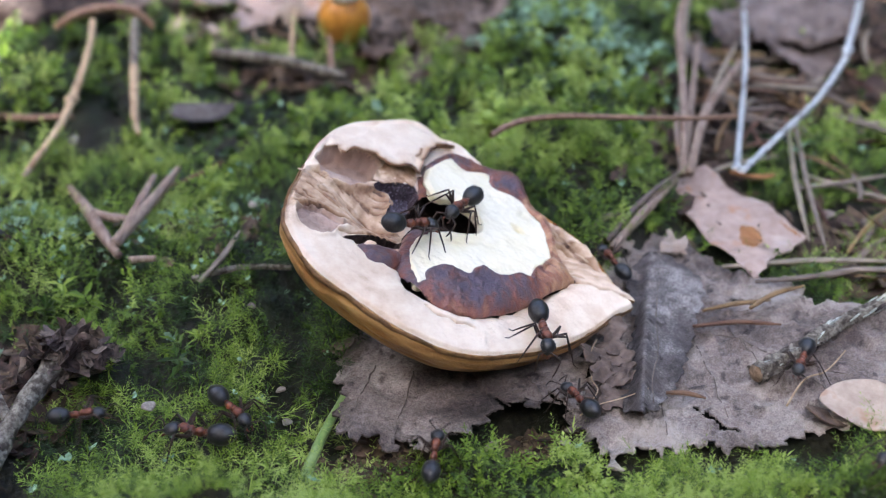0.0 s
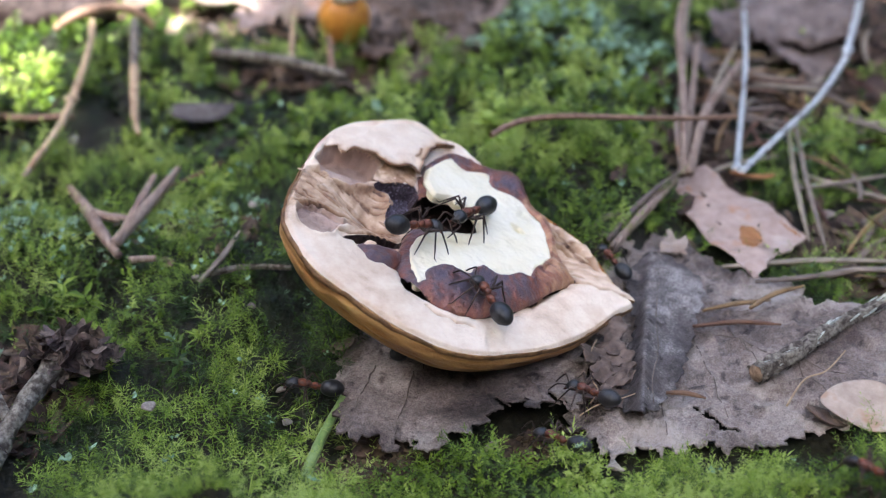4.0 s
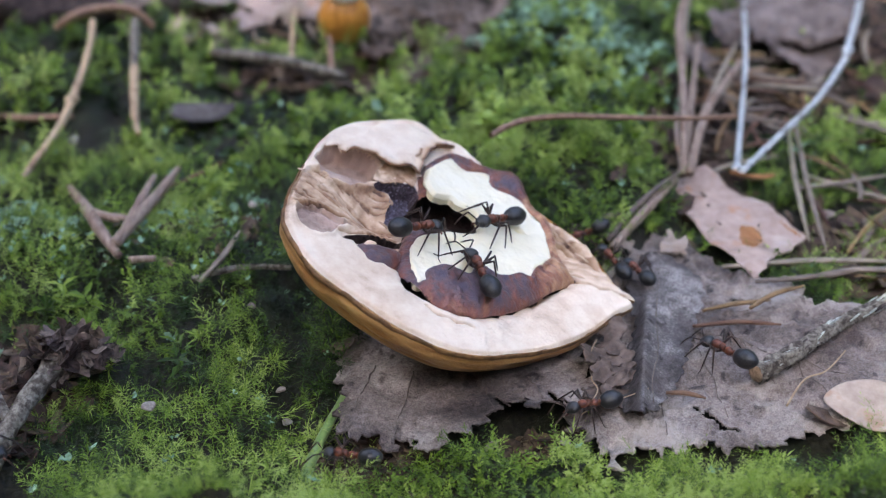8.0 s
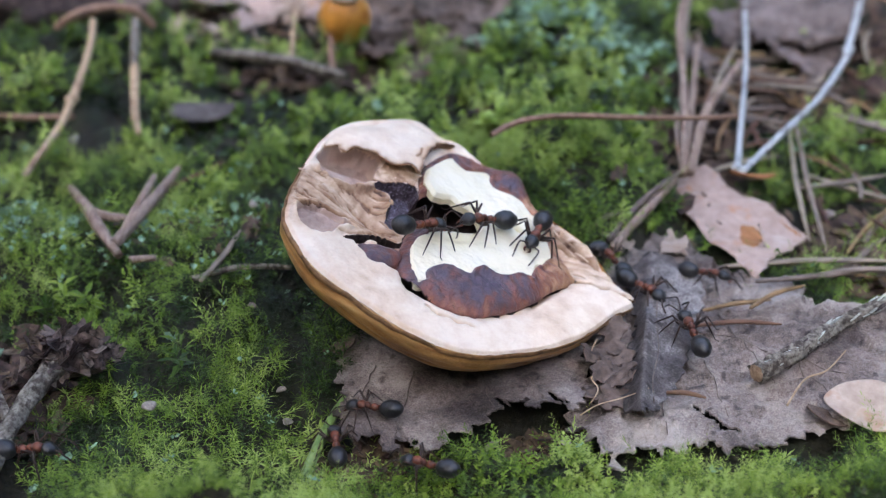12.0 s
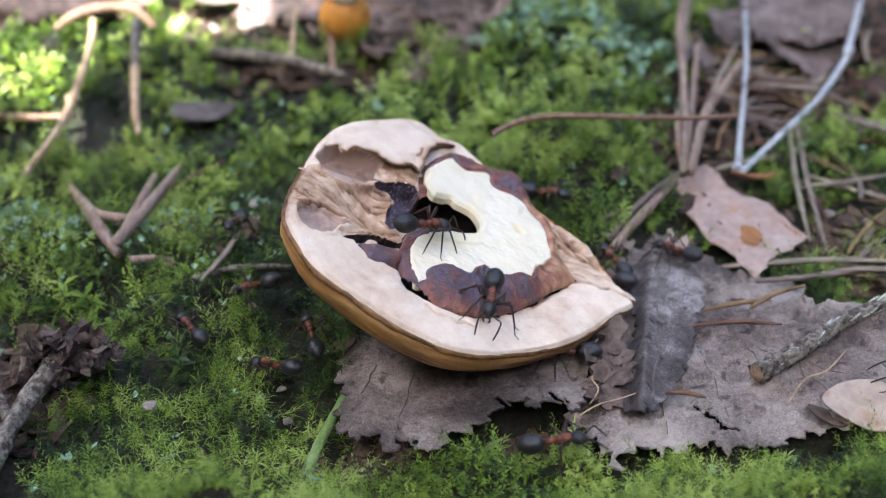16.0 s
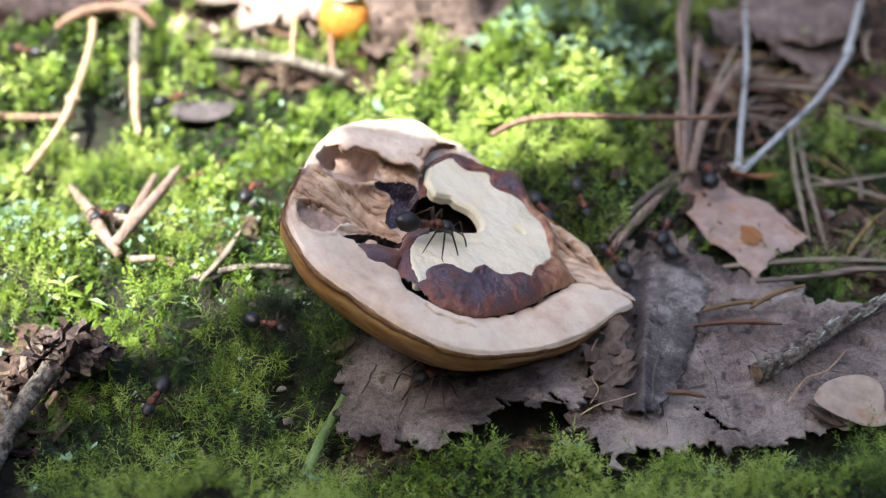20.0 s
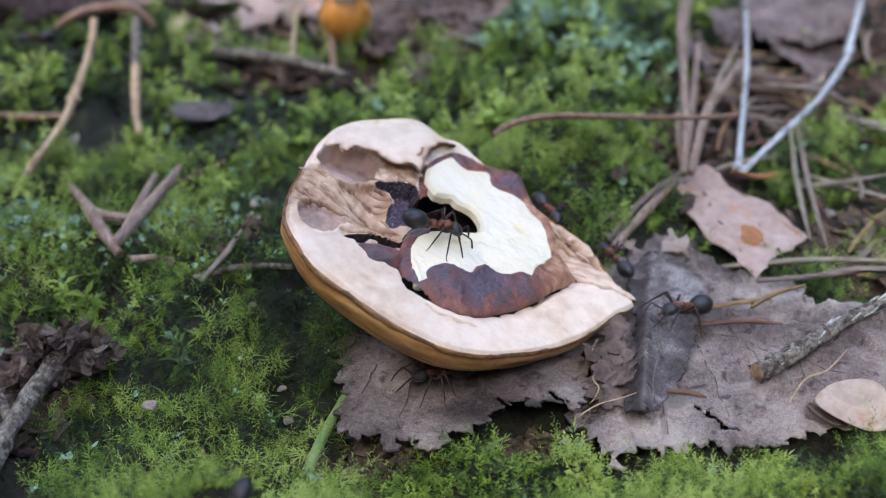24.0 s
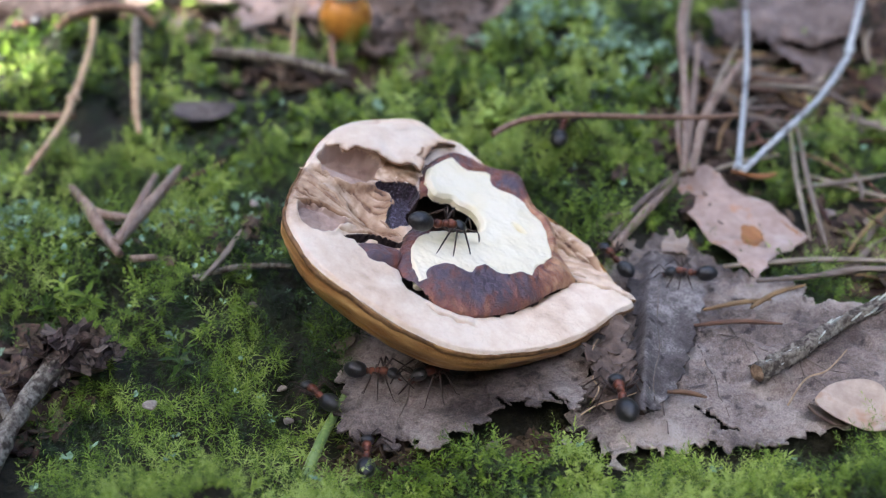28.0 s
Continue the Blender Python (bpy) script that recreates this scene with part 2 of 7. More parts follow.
def distance(x, y, poly):
    """Signed distance in mm to a closed outline, negative inside."""
    pts = np.stack([np.ravel(x), np.ravel(y)], -1)
    best = np.full(len(pts), 1e9)
    inside = np.zeros(len(pts), bool)
    for a, b in zip(poly, np.roll(poly, -1, 0)):
        d = b - a
        t = np.clip(((pts - a) @ d) / max(d @ d, 1e-9), 0, 1)
        best = np.minimum(best, np.hypot(*(pts - a - t[:, None] * d).T))
        cross = (a[1] > pts[:, 1]) != (b[1] > pts[:, 1])
        with np.errstate(divide="ignore", invalid="ignore"):
            xi = a[0] + (pts[:, 1] - a[1]) * d[0] / d[1]
        inside ^= cross & (pts[:, 0] < xi)
    return np.where(inside, -best, best).reshape(np.shape(x))


def within(x, y, poly, margin=2.5):
    """Like distance, but worked out only near the outline's box; farther off it is the margin."""
    x, y = np.asarray(x, float), np.asarray(y, float)
    lo, hi = poly.min(0) - margin, poly.max(0) + margin
    box = (x > lo[0]) & (x < hi[0]) & (y > lo[1]) & (y < hi[1])
    d = np.full(x.shape, float(margin))
    d[box] = distance(x[box], y[box], poly)
    return d


TABLES = {}


def rough(x, y, size, seed, octaves=3):
    """Uneven noise, about -1 to 1, with features of that size in mm and finer ones on them."""
    if seed not in TABLES:
        TABLES[seed] = np.random.default_rng(seed).uniform(-1, 1, (64, 64))
    table = TABLES[seed]
    total, amp, norm = 0.0, 1.0, 0.0
    for k in range(octaves):
        u, v = np.asarray(x, float) / size * 2 ** k + 7.3 * k + 100, np.asarray(y, float) / size * 2 ** k + 3.1 * k + 100
        i, j = np.floor(u).astype(int), np.floor(v).astype(int)
        a, b = u - i, v - j
        a, b = a * a * (3 - 2 * a), b * b * (3 - 2 * b)
        i, j, i1, j1 = i % 64, j % 64, (i + 1) % 64, (j + 1) % 64
        total = total + amp * ((table[i, j] * (1 - a) + table[i1, j] * a) * (1 - b) + (table[i, j1] * (1 - a) + table[i1, j1] * a) * b)
        norm += amp * amp
        amp *= 0.55
    return total * 1.45 / norm ** 0.5


def tint(ob, values):
    """Gives each vertex its own tone, from which a toned material takes its pigment."""
    layer = ob.data.attributes.new("tone", "FLOAT", "POINT")
    layer.data.foreach_set("value", np.asarray(values, float))
    return ob


def step(a, b, v):
    t = np.clip((v - a) / (b - a), 0, 1)
    return t * t * (3 - 2 * t)


def field(poly, cell, height):
    """Vertices and faces of a surface over an outline; height(x, y, d) gives z, with d the distance to the edge (negative inside)."""
    lo, hi = poly.min(0) - cell * 2, poly.max(0) + cell * 2
    xs, ys = np.arange(lo[0], hi[0], cell), np.arange(lo[1], hi[1], cell)
    x, y = np.meshgrid(xs, ys)
    d = distance(x, y, poly)
    gy, gx = np.gradient(d, cell)
    g = np.maximum(np.hypot(gx, gy), 0.3)
    near = (d > 0) & (d < cell * 1.5)
    x, y = np.where(near, x - d * gx / g / g, x), np.where(near, y - d * gy / g / g, y)
    d2 = np.minimum(d, 0)
    z = height(x, y, d2)
    rows, cols = d.shape
    idx = np.arange(rows * cols).reshape(rows, cols)
    quads = np.stack([idx[:-1, :-1], idx[:-1, 1:], idx[1:, 1:], idx[1:, :-1]], -1).reshape(-1, 4)
    keep = ((d < cell * 1.5).ravel()[quads]).all(1) & ((d < 0).ravel()[quads]).any(1)
    quads = quads[keep]
    used = np.unique(quads)
    remap = np.zeros(rows * cols, int)
    remap[used] = np.arange(len(used))
    return np.stack([x.ravel(), y.ravel(), z.ravel()], -1)[used], remap[quads]


def skirt(v, f, deep):
    """Adds a wall that drops from the open edge of a sheet; returns vertices and quads."""
    edges = np.concatenate([f[:, [k, (k + 1) % 4]] for k in range(4)])
    key = np.sort(edges, 1)
    _, first, count = np.unique(key, axis=0, return_index=True, return_counts=True)
    open_edges = edges[first[count == 1]]
    ring = np.unique(open_edges)
    low = np.zeros(len(v), int)
    low[ring] = len(v) + np.arange(len(ring))
    wall = np.column_stack([open_edges[:, 1], open_edges[:, 0], low[open_edges[:, 0]], low[open_edges[:, 1]]])
    return np.concatenate([v, v[ring] - np.array([0, 0, deep])]), np.concatenate([f, wall])


def tube(points, radii, sides=8, rough=0.0, seed=0, capped=True):
    """Vertices and faces (quads) of a round stem through the points, in mm."""
    p = np.asarray(points, float)
    r = np.interp(np.linspace(0, 1, len(p)), np.linspace(0, 1, len(radii)), radii)
    rng = np.random.default_rng(seed)
    verts = []
    side = None
    for i in range(len(p)):
        t = p[min(i + 1, len(p) - 1)] - p[max(i - 1, 0)]
        t = t / max(np.linalg.norm(t), 1e-9)
        if side is None:
            side = np.cross(t, (0.3, 0.2, 1.0) if abs(t[2]) < 0.9 else (1.0, 0, 0))
        side = side - t * (side @ t)
        side = side / np.linalg.norm(side)
        other = np.cross(t, side)
        for k in range(sides):
            a = 6.28319 * k / sides
            q = r[i] * (1 + rough * rng.uniform(-1, 1))
            verts.append(p[i] + q * (np.cos(a) * side + np.sin(a) * other))
    faces = [(i * sides + k, i * sides + (k + 1) % sides, (i + 1) * sides + (k + 1) % sides, (i + 1) * sides + k) for i in range(len(p) - 1) for k in range(sides)]
    if capped:
        n = len(verts)
        verts += [p[0], p[-1]]
        e = (len(p) - 1) * sides
        faces += [(n, (k + 2) % sides, (k + 1) % sides, k) for k in range(0, sides, 2)]
        faces += [(n + 1, e + k, e + (k + 1) % sides, e + (k + 2) % sides) for k in range(0, sides, 2)]
    return np.array(verts), np.array(faces)


def ball(radii, centre=(0, 0, 0), rings=10, sides=14, shape=None):
    """Vertices and quads of a rounded body; shape(unit points) may bend it."""
    verts = []
    for i in range(rings + 1):
        a = math.pi * min(max(i / rings, 0.004), 0.996)
        for k in range(sides):
            b = 6.28319 * k / sides
            verts.append((math.cos(a), math.sin(a) * math.cos(b), math.sin(a) * math.sin(b)))
    v = np.array(verts)
    if shape:
        v = shape(v)
    v = v * np.array(radii) + np.array(centre)
    f = [(i * sides + k, i * sides + (k + 1) % sides, (i + 1) * sides + (k + 1) % sides, (i + 1) * sides + k) for i in range(rings) for k in range(sides)]
    return v, np.array(f)


def joined(*pairs):
    verts, faces, n = [], [], 0
    for v, f in pairs:
        verts.append(v)
        faces.append(np.asarray(f) + n)
        n += len(v)
    return np.concatenate(verts), np.concatenate(faces)


# ---- the forest floor ----
def waves(x, y, size, seed):
    """Smooth unevenness between -1 and 1 with bumps of about that size in mm."""
    rng = np.random.default_rng(seed)
    total = 0.0
    for _ in range(7):
        a, p, k = rng.uniform(0, 6.283), rng.uniform(0, 6.283), rng.uniform(0.6, 1.7)
        total = total + np.sin((x * np.cos(a) + y * np.sin(a)) * k * 6.283 / (size * 2.0) + p)
    return total / 3.4


def bump(x, y, cx, cy, rx, ry, turn=0.0):
    c, s = np.cos(np.radians(turn)), np.sin(np.radians(turn))
    u, v = ((x - cx) * c + (y - cy) * s) / rx, (-(x - cx) * s + (y - cy) * c) / ry
    return np.exp(-(u * u + v * v))


def ground_height(x, y):
    """The height of the forest floor in mm: hummocks of moss round the nut, flat leaf litter to the right."""
    x, y = np.asarray(x, float), np.asarray(y, float)
    z = 0.8 * waves(x, y, 6, 3) + 0.9 * waves(x, y, 22, 5) + 0.8 * rough(x, y, 4.0, 301, 2)
    z = z + 8.5 * bump(x, y, 17, 34, 13, 16) + 7.0 * bump(x, y, 15, 68, 16, 26)
    z = z + 4.5 * bump(x, y, -24, 12, 13, 17, 20) + 5.0 * bump(x, y, -50, 18, 14, 9)
    z = z + 8.5 * bump(x, y, -22, -32.5, 14, 6.0, 4) + 4.6 * bump(x, y, 16, -33, 24, 6.5) + 5.6 * bump(x, y, 45, -28, 18, 6)
    z = z + 4.0 * bump(x, y, -62, 75, 22, 22) - 2.4 * bump(x, y, -8.5, -18.5, 4, 3) - 2.0 * bump(x, y, 10, -14, 8, 4)
    z = z + 1.5 * bump(x, y, 34, -2, 22, 18) + 2.8 * bump(x, y, 6, -21, 10, 3.6)
    far = np.clip((np.hypot(x, y - 30) - 140) / 200, 0, 1)
    return z * (1 - far) + far * 6 * waves(x, y, 300, 9)


def floor_grid():
    inner_x, inner_y = np.linspace(-130, 130, 200), np.linspace(-70, 190, 200)
    grow = 130 * np.geomspace(1.15, 400, 26)
    xs = np.concatenate([-grow[::-1], inner_x, grow])
    ys = np.concatenate([60 - grow[::-1], inner_y, 60 + grow])
    x, y = np.meshgrid(xs, ys)
    z = ground_height(x, y) - 0.3
    idx = np.arange(x.size).reshape(x.shape)
    quads = np.stack([idx[:-1, :-1], idx[:-1, 1:], idx[1:, 1:], idx[1:, :-1]], -1).reshape(-1, 4)
    ob = sheet("ground", np.stack([x.ravel(), y.ravel(), z.ravel()], -1), quads, SOIL)
    tagged(ob, "dark damp forest soil under moss and litter", "ground", kind="structure")


floor_grid()


def bare(x, y):
    """How little moss grows: 1 on litter, and on dark soil bared to darken the left corners and gaps."""
    b = np.zeros_like(x)
    for cx, cy, rx, ry, turn in ((30, -4, 24, 15, 0), (2, -6, 13, 11, 0), (36, 42, 6, 22, -14), (54, 66, 24, 8, 8), (41, 25, 11.5, 9, 0), (56, 30, 8, 5, 0), (-5, 92, 17, 15, 0), (75, 100, 22, 25, 0), (-30, 92, 20, 11, 0), (-50.5, 51, 6, 7, 0), (-70, 62, 7, 4, 0), (-34, 66, 6, 3, 10), (-22, 72, 14, 4, -12), (-66, 100, 24, 12, 0), (-47, -6, 5, 9, -25), (-47, -23, 8.5, 10, 0), (-8, -17.5, 4, 3, 0), (-82, 103, 26, 12, 10)):
        b = np.maximum(b, bump(x, y, cx, cy, rx, ry, turn))
    return b


LEAF_AREAS = (((-11.1, -4.1), (-9.6, -17.2), (-1.3, -17.5), (6.6, -12.8), (12.4, -12.2), (15, -6), (13.6, 2.7), (1, 7.2), (-8.4, 2.7)),
              ((15.5, -6.6), (12.9, -13.2), (16, -20.3), (28.3, -18.7), (38.4, -15.5), (50.4, -11.3), (55, 2.7), (42.2, 4.4), (40.5, 9.7), (33.7, 13), (27.5, 20.2), (22.5, 19.2), (18.3, 11.9), (16.1, 2.7)))


def cover(x, y, rng, limit):
    """True where moss may grow: not on bare litter, nor on the two big leaves."""
    ok = bare(x, y) < limit + 0.1 * rng.uniform(-1, 1, len(x))
    for poly in LEAF_AREAS:
        ok &= within(x, y, np.array(poly), 3) > 0.4 * rng.normal(size=len(x)) - 0.1
    return ok


def shoots(name, spacing, seed, area, mat, label, leaves, length, width, tall, where=None, limit=0.42, clump=4.0, cut=-0.9, spread=(8, 62), tone=0.5, sway=0.25, vary=0.08):
    """A carpet of moss shoots, each a short stem with pointed leaflets in a star round it; it swells in cushions and is
    toned darker in the gaps.
    """
    rng = np.random.default_rng(seed)
    gx, gy = np.meshgrid(np.arange(area[0], area[1], spacing), np.arange(area[2], area[3], spacing))
    x, y = gx.ravel() + rng.uniform(-0.7, 0.7, gx.size) * spacing, gy.ravel() + rng.uniform(-0.7, 0.7, gx.size) * spacing
    cushion = rough(x, y, clump, 301, 2)
    ok = (np.abs(x) < 0.36 * (y + 130) + 12) & (cushion + 0.3 * rng.normal(size=len(x)) > cut)
    if where is not None:
        ok &= where(x, y, rng)
    x, y, cushion = x[ok], y[ok], cushion[ok]
    ok = cover(x, y, rng, limit)
    x, y, cushion = x[ok], y[ok], cushion[ok]
    n = len(x)
    h = tall * np.clip(0.62 + 0.8 * cushion, 0.2, 1.5) * np.exp(rng.normal(0, 0.22, n))
    big = np.exp(rng.normal(0, 0.25, n))
    slope = np.stack([rough(x + 0.4, y, clump, 301, 2) - cushion, rough(x, y + 0.4, clump, 301, 2) - cushion], -1)
    lean = -1.2 * slope + rng.normal(0, sway, (n, 2))
    f = 0.3 + 0.7 * (np.arange(leaves) + 1.0) / leaves
    ang = rng.uniform(0, 6.28, (n, 1)) + np.arange(leaves)[None] * 2.4 + rng.normal(0, 0.25, (n, leaves))
    rise = np.radians(spread[0] + (spread[1] - spread[0]) * ((f[None] - 0.3) / 0.7) ** 2 + rng.normal(0, 14, (n, leaves)))
    up = h[:, None] * f[None]
    root = np.stack([x[:, None] + lean[:, None, 0] * up, y[:, None] + lean[:, None, 1] * up, (ground_height(x, y) - 0.5)[:, None] + up], -1)
    out = np.stack([np.cos(ang) * np.cos(rise), np.sin(ang) * np.cos(rise), np.sin(rise)], -1)
    out[..., :2] += 0.4 * lean[:, None, :]
    size = length * big[:, None, None] * (1.1 - 0.4 * f[None, :, None]) * (0.75 + 0.5 * rng.random((n, leaves, 1)))
    side = np.stack([-np.sin(ang), np.cos(ang), np.zeros_like(ang)], -1) * (width * big)[:, None, None] * (0.8 + 0.4 * rng.random((n, leaves, 1)))
    tip = root + out * size - np.array([0, 0, 0.28]) * size
    inner = root + out * size * 0.4
    verts = np.stack([root, inner + side, tip, inner - side], 2).reshape(-1, 3)
    # Cushion term puts the gaps' shade into tone; bumps brighten or darken set spots.
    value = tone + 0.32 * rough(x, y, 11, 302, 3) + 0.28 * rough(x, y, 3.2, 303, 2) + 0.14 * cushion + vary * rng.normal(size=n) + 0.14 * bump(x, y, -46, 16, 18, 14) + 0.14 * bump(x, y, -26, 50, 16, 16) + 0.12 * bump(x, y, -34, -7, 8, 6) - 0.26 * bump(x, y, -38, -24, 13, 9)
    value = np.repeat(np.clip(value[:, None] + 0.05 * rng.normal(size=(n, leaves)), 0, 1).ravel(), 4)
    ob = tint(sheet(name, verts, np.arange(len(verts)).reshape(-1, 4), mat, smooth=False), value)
    tagged(ob, label, "moss", kind="stuff")


def near_nut(x, y, rng):
    return bump(x, y, -14, -4, 14, 12) > rng.random(len(x)) * 1.1


def on_hummock(x, y, rng):
    return bump(x, y, 15, 34, 13, 14) + bump(x, y, 18, 74, 13, 32) > 0.2 + 0.4 * rng.random(len(x))


def on_mound(x, y, rng):
    return (ground_height(x, y) > 1.6) & (y < -17)


FRONT, REAR = (-62, 62, -42, 46), (-90, 90, 46, 130)
# Low, dark-toned under-layer; the taller tufts over it are toned brighter.
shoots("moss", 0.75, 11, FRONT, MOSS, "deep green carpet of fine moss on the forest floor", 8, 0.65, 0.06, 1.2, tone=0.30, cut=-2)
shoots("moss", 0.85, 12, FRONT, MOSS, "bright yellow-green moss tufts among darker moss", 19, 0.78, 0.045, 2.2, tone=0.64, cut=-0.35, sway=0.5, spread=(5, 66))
shoots("moss", 1.2, 22, FRONT, MOSS, "fresh mid-green moss shoots with broad leaflets", 13, 0.62, 0.14, 2.3, tone=0.60, cut=-0.15, clump=3.0, sway=0.45, vary=0.14, where=lambda x, y, rng: step(-8, 14, y) > 0.15 + 0.85 * rng.random(len(x)))
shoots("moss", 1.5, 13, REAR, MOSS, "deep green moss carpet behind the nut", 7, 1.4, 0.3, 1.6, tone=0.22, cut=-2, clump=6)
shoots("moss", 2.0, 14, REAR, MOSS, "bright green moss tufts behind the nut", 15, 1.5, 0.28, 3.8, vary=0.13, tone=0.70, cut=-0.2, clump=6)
shoots("hair_moss", 0.8, 15, FRONT, MOSS, "fine hair-like yellow-green moss cushion beside the nut", 9, 1.5, 0.05, 2.4, where=near_nut, tone=0.66, cut=-0.4, spread=(25, 75), sway=0.45)
shoots("mound_moss", 0.85, 20, (-52, 70, -44, -17), MOSS, "bright moss on the mound nearest the lens", 11, 0.6, 0.13, 1.2, where=on_mound, sway=0.4, tone=0.60, cut=-0.6, clump=3.5, vary=0.16)
shoots("moss", 0.8, 26, (-7, 17, -28, -16.2), MOSS, "leafy green moss below the edge of the birch leaf", 12, 0.6, 0.12, 1.6, tone=0.66, cut=-3, clump=3.0, vary=0.14)
shoots("hummock_moss", 1.1, 24, (-4, 40, 14, 112), MOSS, "bright yellow-green moss tufts on the hummock behind the nut", 16, 0.95, 0.13, 2.6, where=on_hummock, sway=0.4, vary=0.13, tone=0.72, cut=-0.35, clump=4.5)
shoots("leafy_moss", 2.6, 16, (-5, 40, 40, 110), MOSS, "fresh green leafy moss on the hummock", 11, 1.7, 0.5, 3.8, where=on_hummock, tone=0.62, cut=-0.1)
shoots("leafy_moss", 2.4, 17, (-62, -28, -5, 40), MOSS, "fresh green leafy moss shoots by the broken twig", 12, 1.8, 0.22, 3.0, tone=0.6, cut=0.1, clump=8)


def flakes(name, count, seed, area, label, lobes, size, high, where):
    """Curled pale lobes of lichen, a few in each rosette."""
    rng = np.random.default_rng(seed)
    x, y = rng.uniform(area[0], area[1], count), rng.uniform(area[2], area[3], count)
    ok = where(x, y, rng) & cover(x, y, rng, 0.42)
    x, y = x[ok], y[ok]
    n = len(x)
    a = rng.uniform(0, 6.28, (n, lobes))
    s = size * np.exp(rng.normal(0, 0.35, (n, lobes)))
    base = np.stack([x, y, ground_height(x, y) + high * rng.uniform(0.7, 1.15, n)], -1)[:, None] + rng.normal(0, 0.35 * size, (n, lobes, 3))
    out, side = np.stack([np.cos(a), np.sin(a), 0 * a], -1), np.stack([-np.sin(a), np.cos(a), 0 * a], -1)
    rise = np.array([0, 0, 1.0])
    rows = []
    for u, w, up in ((0, 0.2, 0), (0, -0.2, 0), (0.5, 0.5, 0.25), (0.5, -0.5, 0.25), (0.95, 0.42, 0.62), (1.0, -0.35, 0.6)):
        rows.append(base + s[..., None] * (out * u + side * (w + rng.normal(0, 0.07, (n, lobes, 1))) + rise * (up + rng.normal(0, 0.08, (n, lobes, 1)))))
    v = np.stack(rows, 2).reshape(-1, 3)
    i = np.arange(n * lobes)[:, None] * 6
    f = np.concatenate([i + np.array([[0, 1, 3, 2]]), i + np.array([[2, 3, 5, 4]])])
    tagged(sheet(name, v, f, LICHEN, smooth=False), label, "lichen", kind="stuff")


flakes("lichen", 2300, 18, (-62, -14, 8, 46), "pale blue-green lichen flakes on the moss", 4, 0.34, 2.0, lambda x, y, rng: (bump(x, y, -48, 20, 9, 6) + bump(x, y, -37, 18, 5, 4) + 0.4 * bump(x, y, -27, 26, 8, 8)) * (0.6 + rough(x, y, 3, 304, 2)) > rng.random(len(x)))
flakes("lichen", 4200, 19, (0, 45, 40, 112), "pale green lichen flakes on the mossy hummock", 5, 0.7, 2.7, lambda x, y, rng: (bump(x, y, 17, 86, 9, 13) + 0.5 * bump(x, y, 29, 66, 7, 9)) * (0.6 + 1.2 * rough(x, y, 5, 305, 2)) > rng.random(len(x)))
flakes("lichen", 260, 21, (-60, 60, -25, 70), "scattered pale crumbs of lichen in the moss", 3, 0.4, 1.8, lambda x, y, rng: rng.random(len(x)) < 0.9)


def crumbs(name, count, seed, mat, label, areas, size):
    """Small torn flakes of leaf and bark, joined, on the bare ground."""
    r = np.random.default_rng(seed)
    pick = r.integers(0, len(areas), count)
    cx, cy, rx, ry = np.array(areas, float)[pick].T
    x, y = cx + rx * r.normal(size=count) * 0.6, cy + ry * r.normal(size=count) * 0.6
    z = ground_height(x, y) + r.uniform(-0.2, 0.9, count)
    a, s, tilt = r.uniform(0, 6.28, count), size * r.uniform(0.4, 1.5, count), r.normal(0, 0.35, (count, 2))
    rows = []
    for u, w in ((-1, 0.1), (-0.2, 0.5), (0.9, 0.25), (1, -0.2), (0.1, -0.45), (-0.8, -0.3)):
        px, py = (u + r.normal(0, 0.12, count)) * s, (w + r.normal(0, 0.1, count)) * s
        qx, qy = px * np.cos(a) - py * np.sin(a), px * np.sin(a) + py * np.cos(a)
        rows.append(np.stack([x + qx, y + qy, z + qx * tilt[:, 0] + qy * tilt[:, 1] + 0.1 * s * np.abs(u)], -1))
    i = np.arange(count)[:, None] * 6
    f = np.concatenate([i + np.array([[0, 1, 2, 3]]), i + np.array([[0, 3, 4, 5]])])
    ob = sheet(name, np.stack(rows, 1).reshape(-1, 3), f, mat, smooth=False)
    m = ob.modifiers.new("thickness", "SOLIDIFY")
    m.thickness, m.offset = 0.12 * MM, 0.0
    tagged(ob, label, "litter", kind="stuff")


crumbs("leaf_litter", 2600, 31, LITTER, "dark crumbled leaf litter on the soil", ((36, 42, 6, 20), (54, 66, 20, 8), (62, 86, 16, 8), (75, 95, 25, 25), (-4, 90, 18, 16), (52, 22, 8, 8), (-40, 98, 22, 8), (-20, 74, 12, 4), (-66, 98, 20, 7), (-46, -8, 5, 10), (-78, 106, 18, 8)), 1.6)
crumbs("leaf_litter", 500, 32, LITTER, "dark litter in the hollow under the leaf", ((-8, -18, 4, 2.5), (10, -13.5, 4, 1), (-46, -8, 3, 5), (-30, 22, 8, 6)), 1.3)


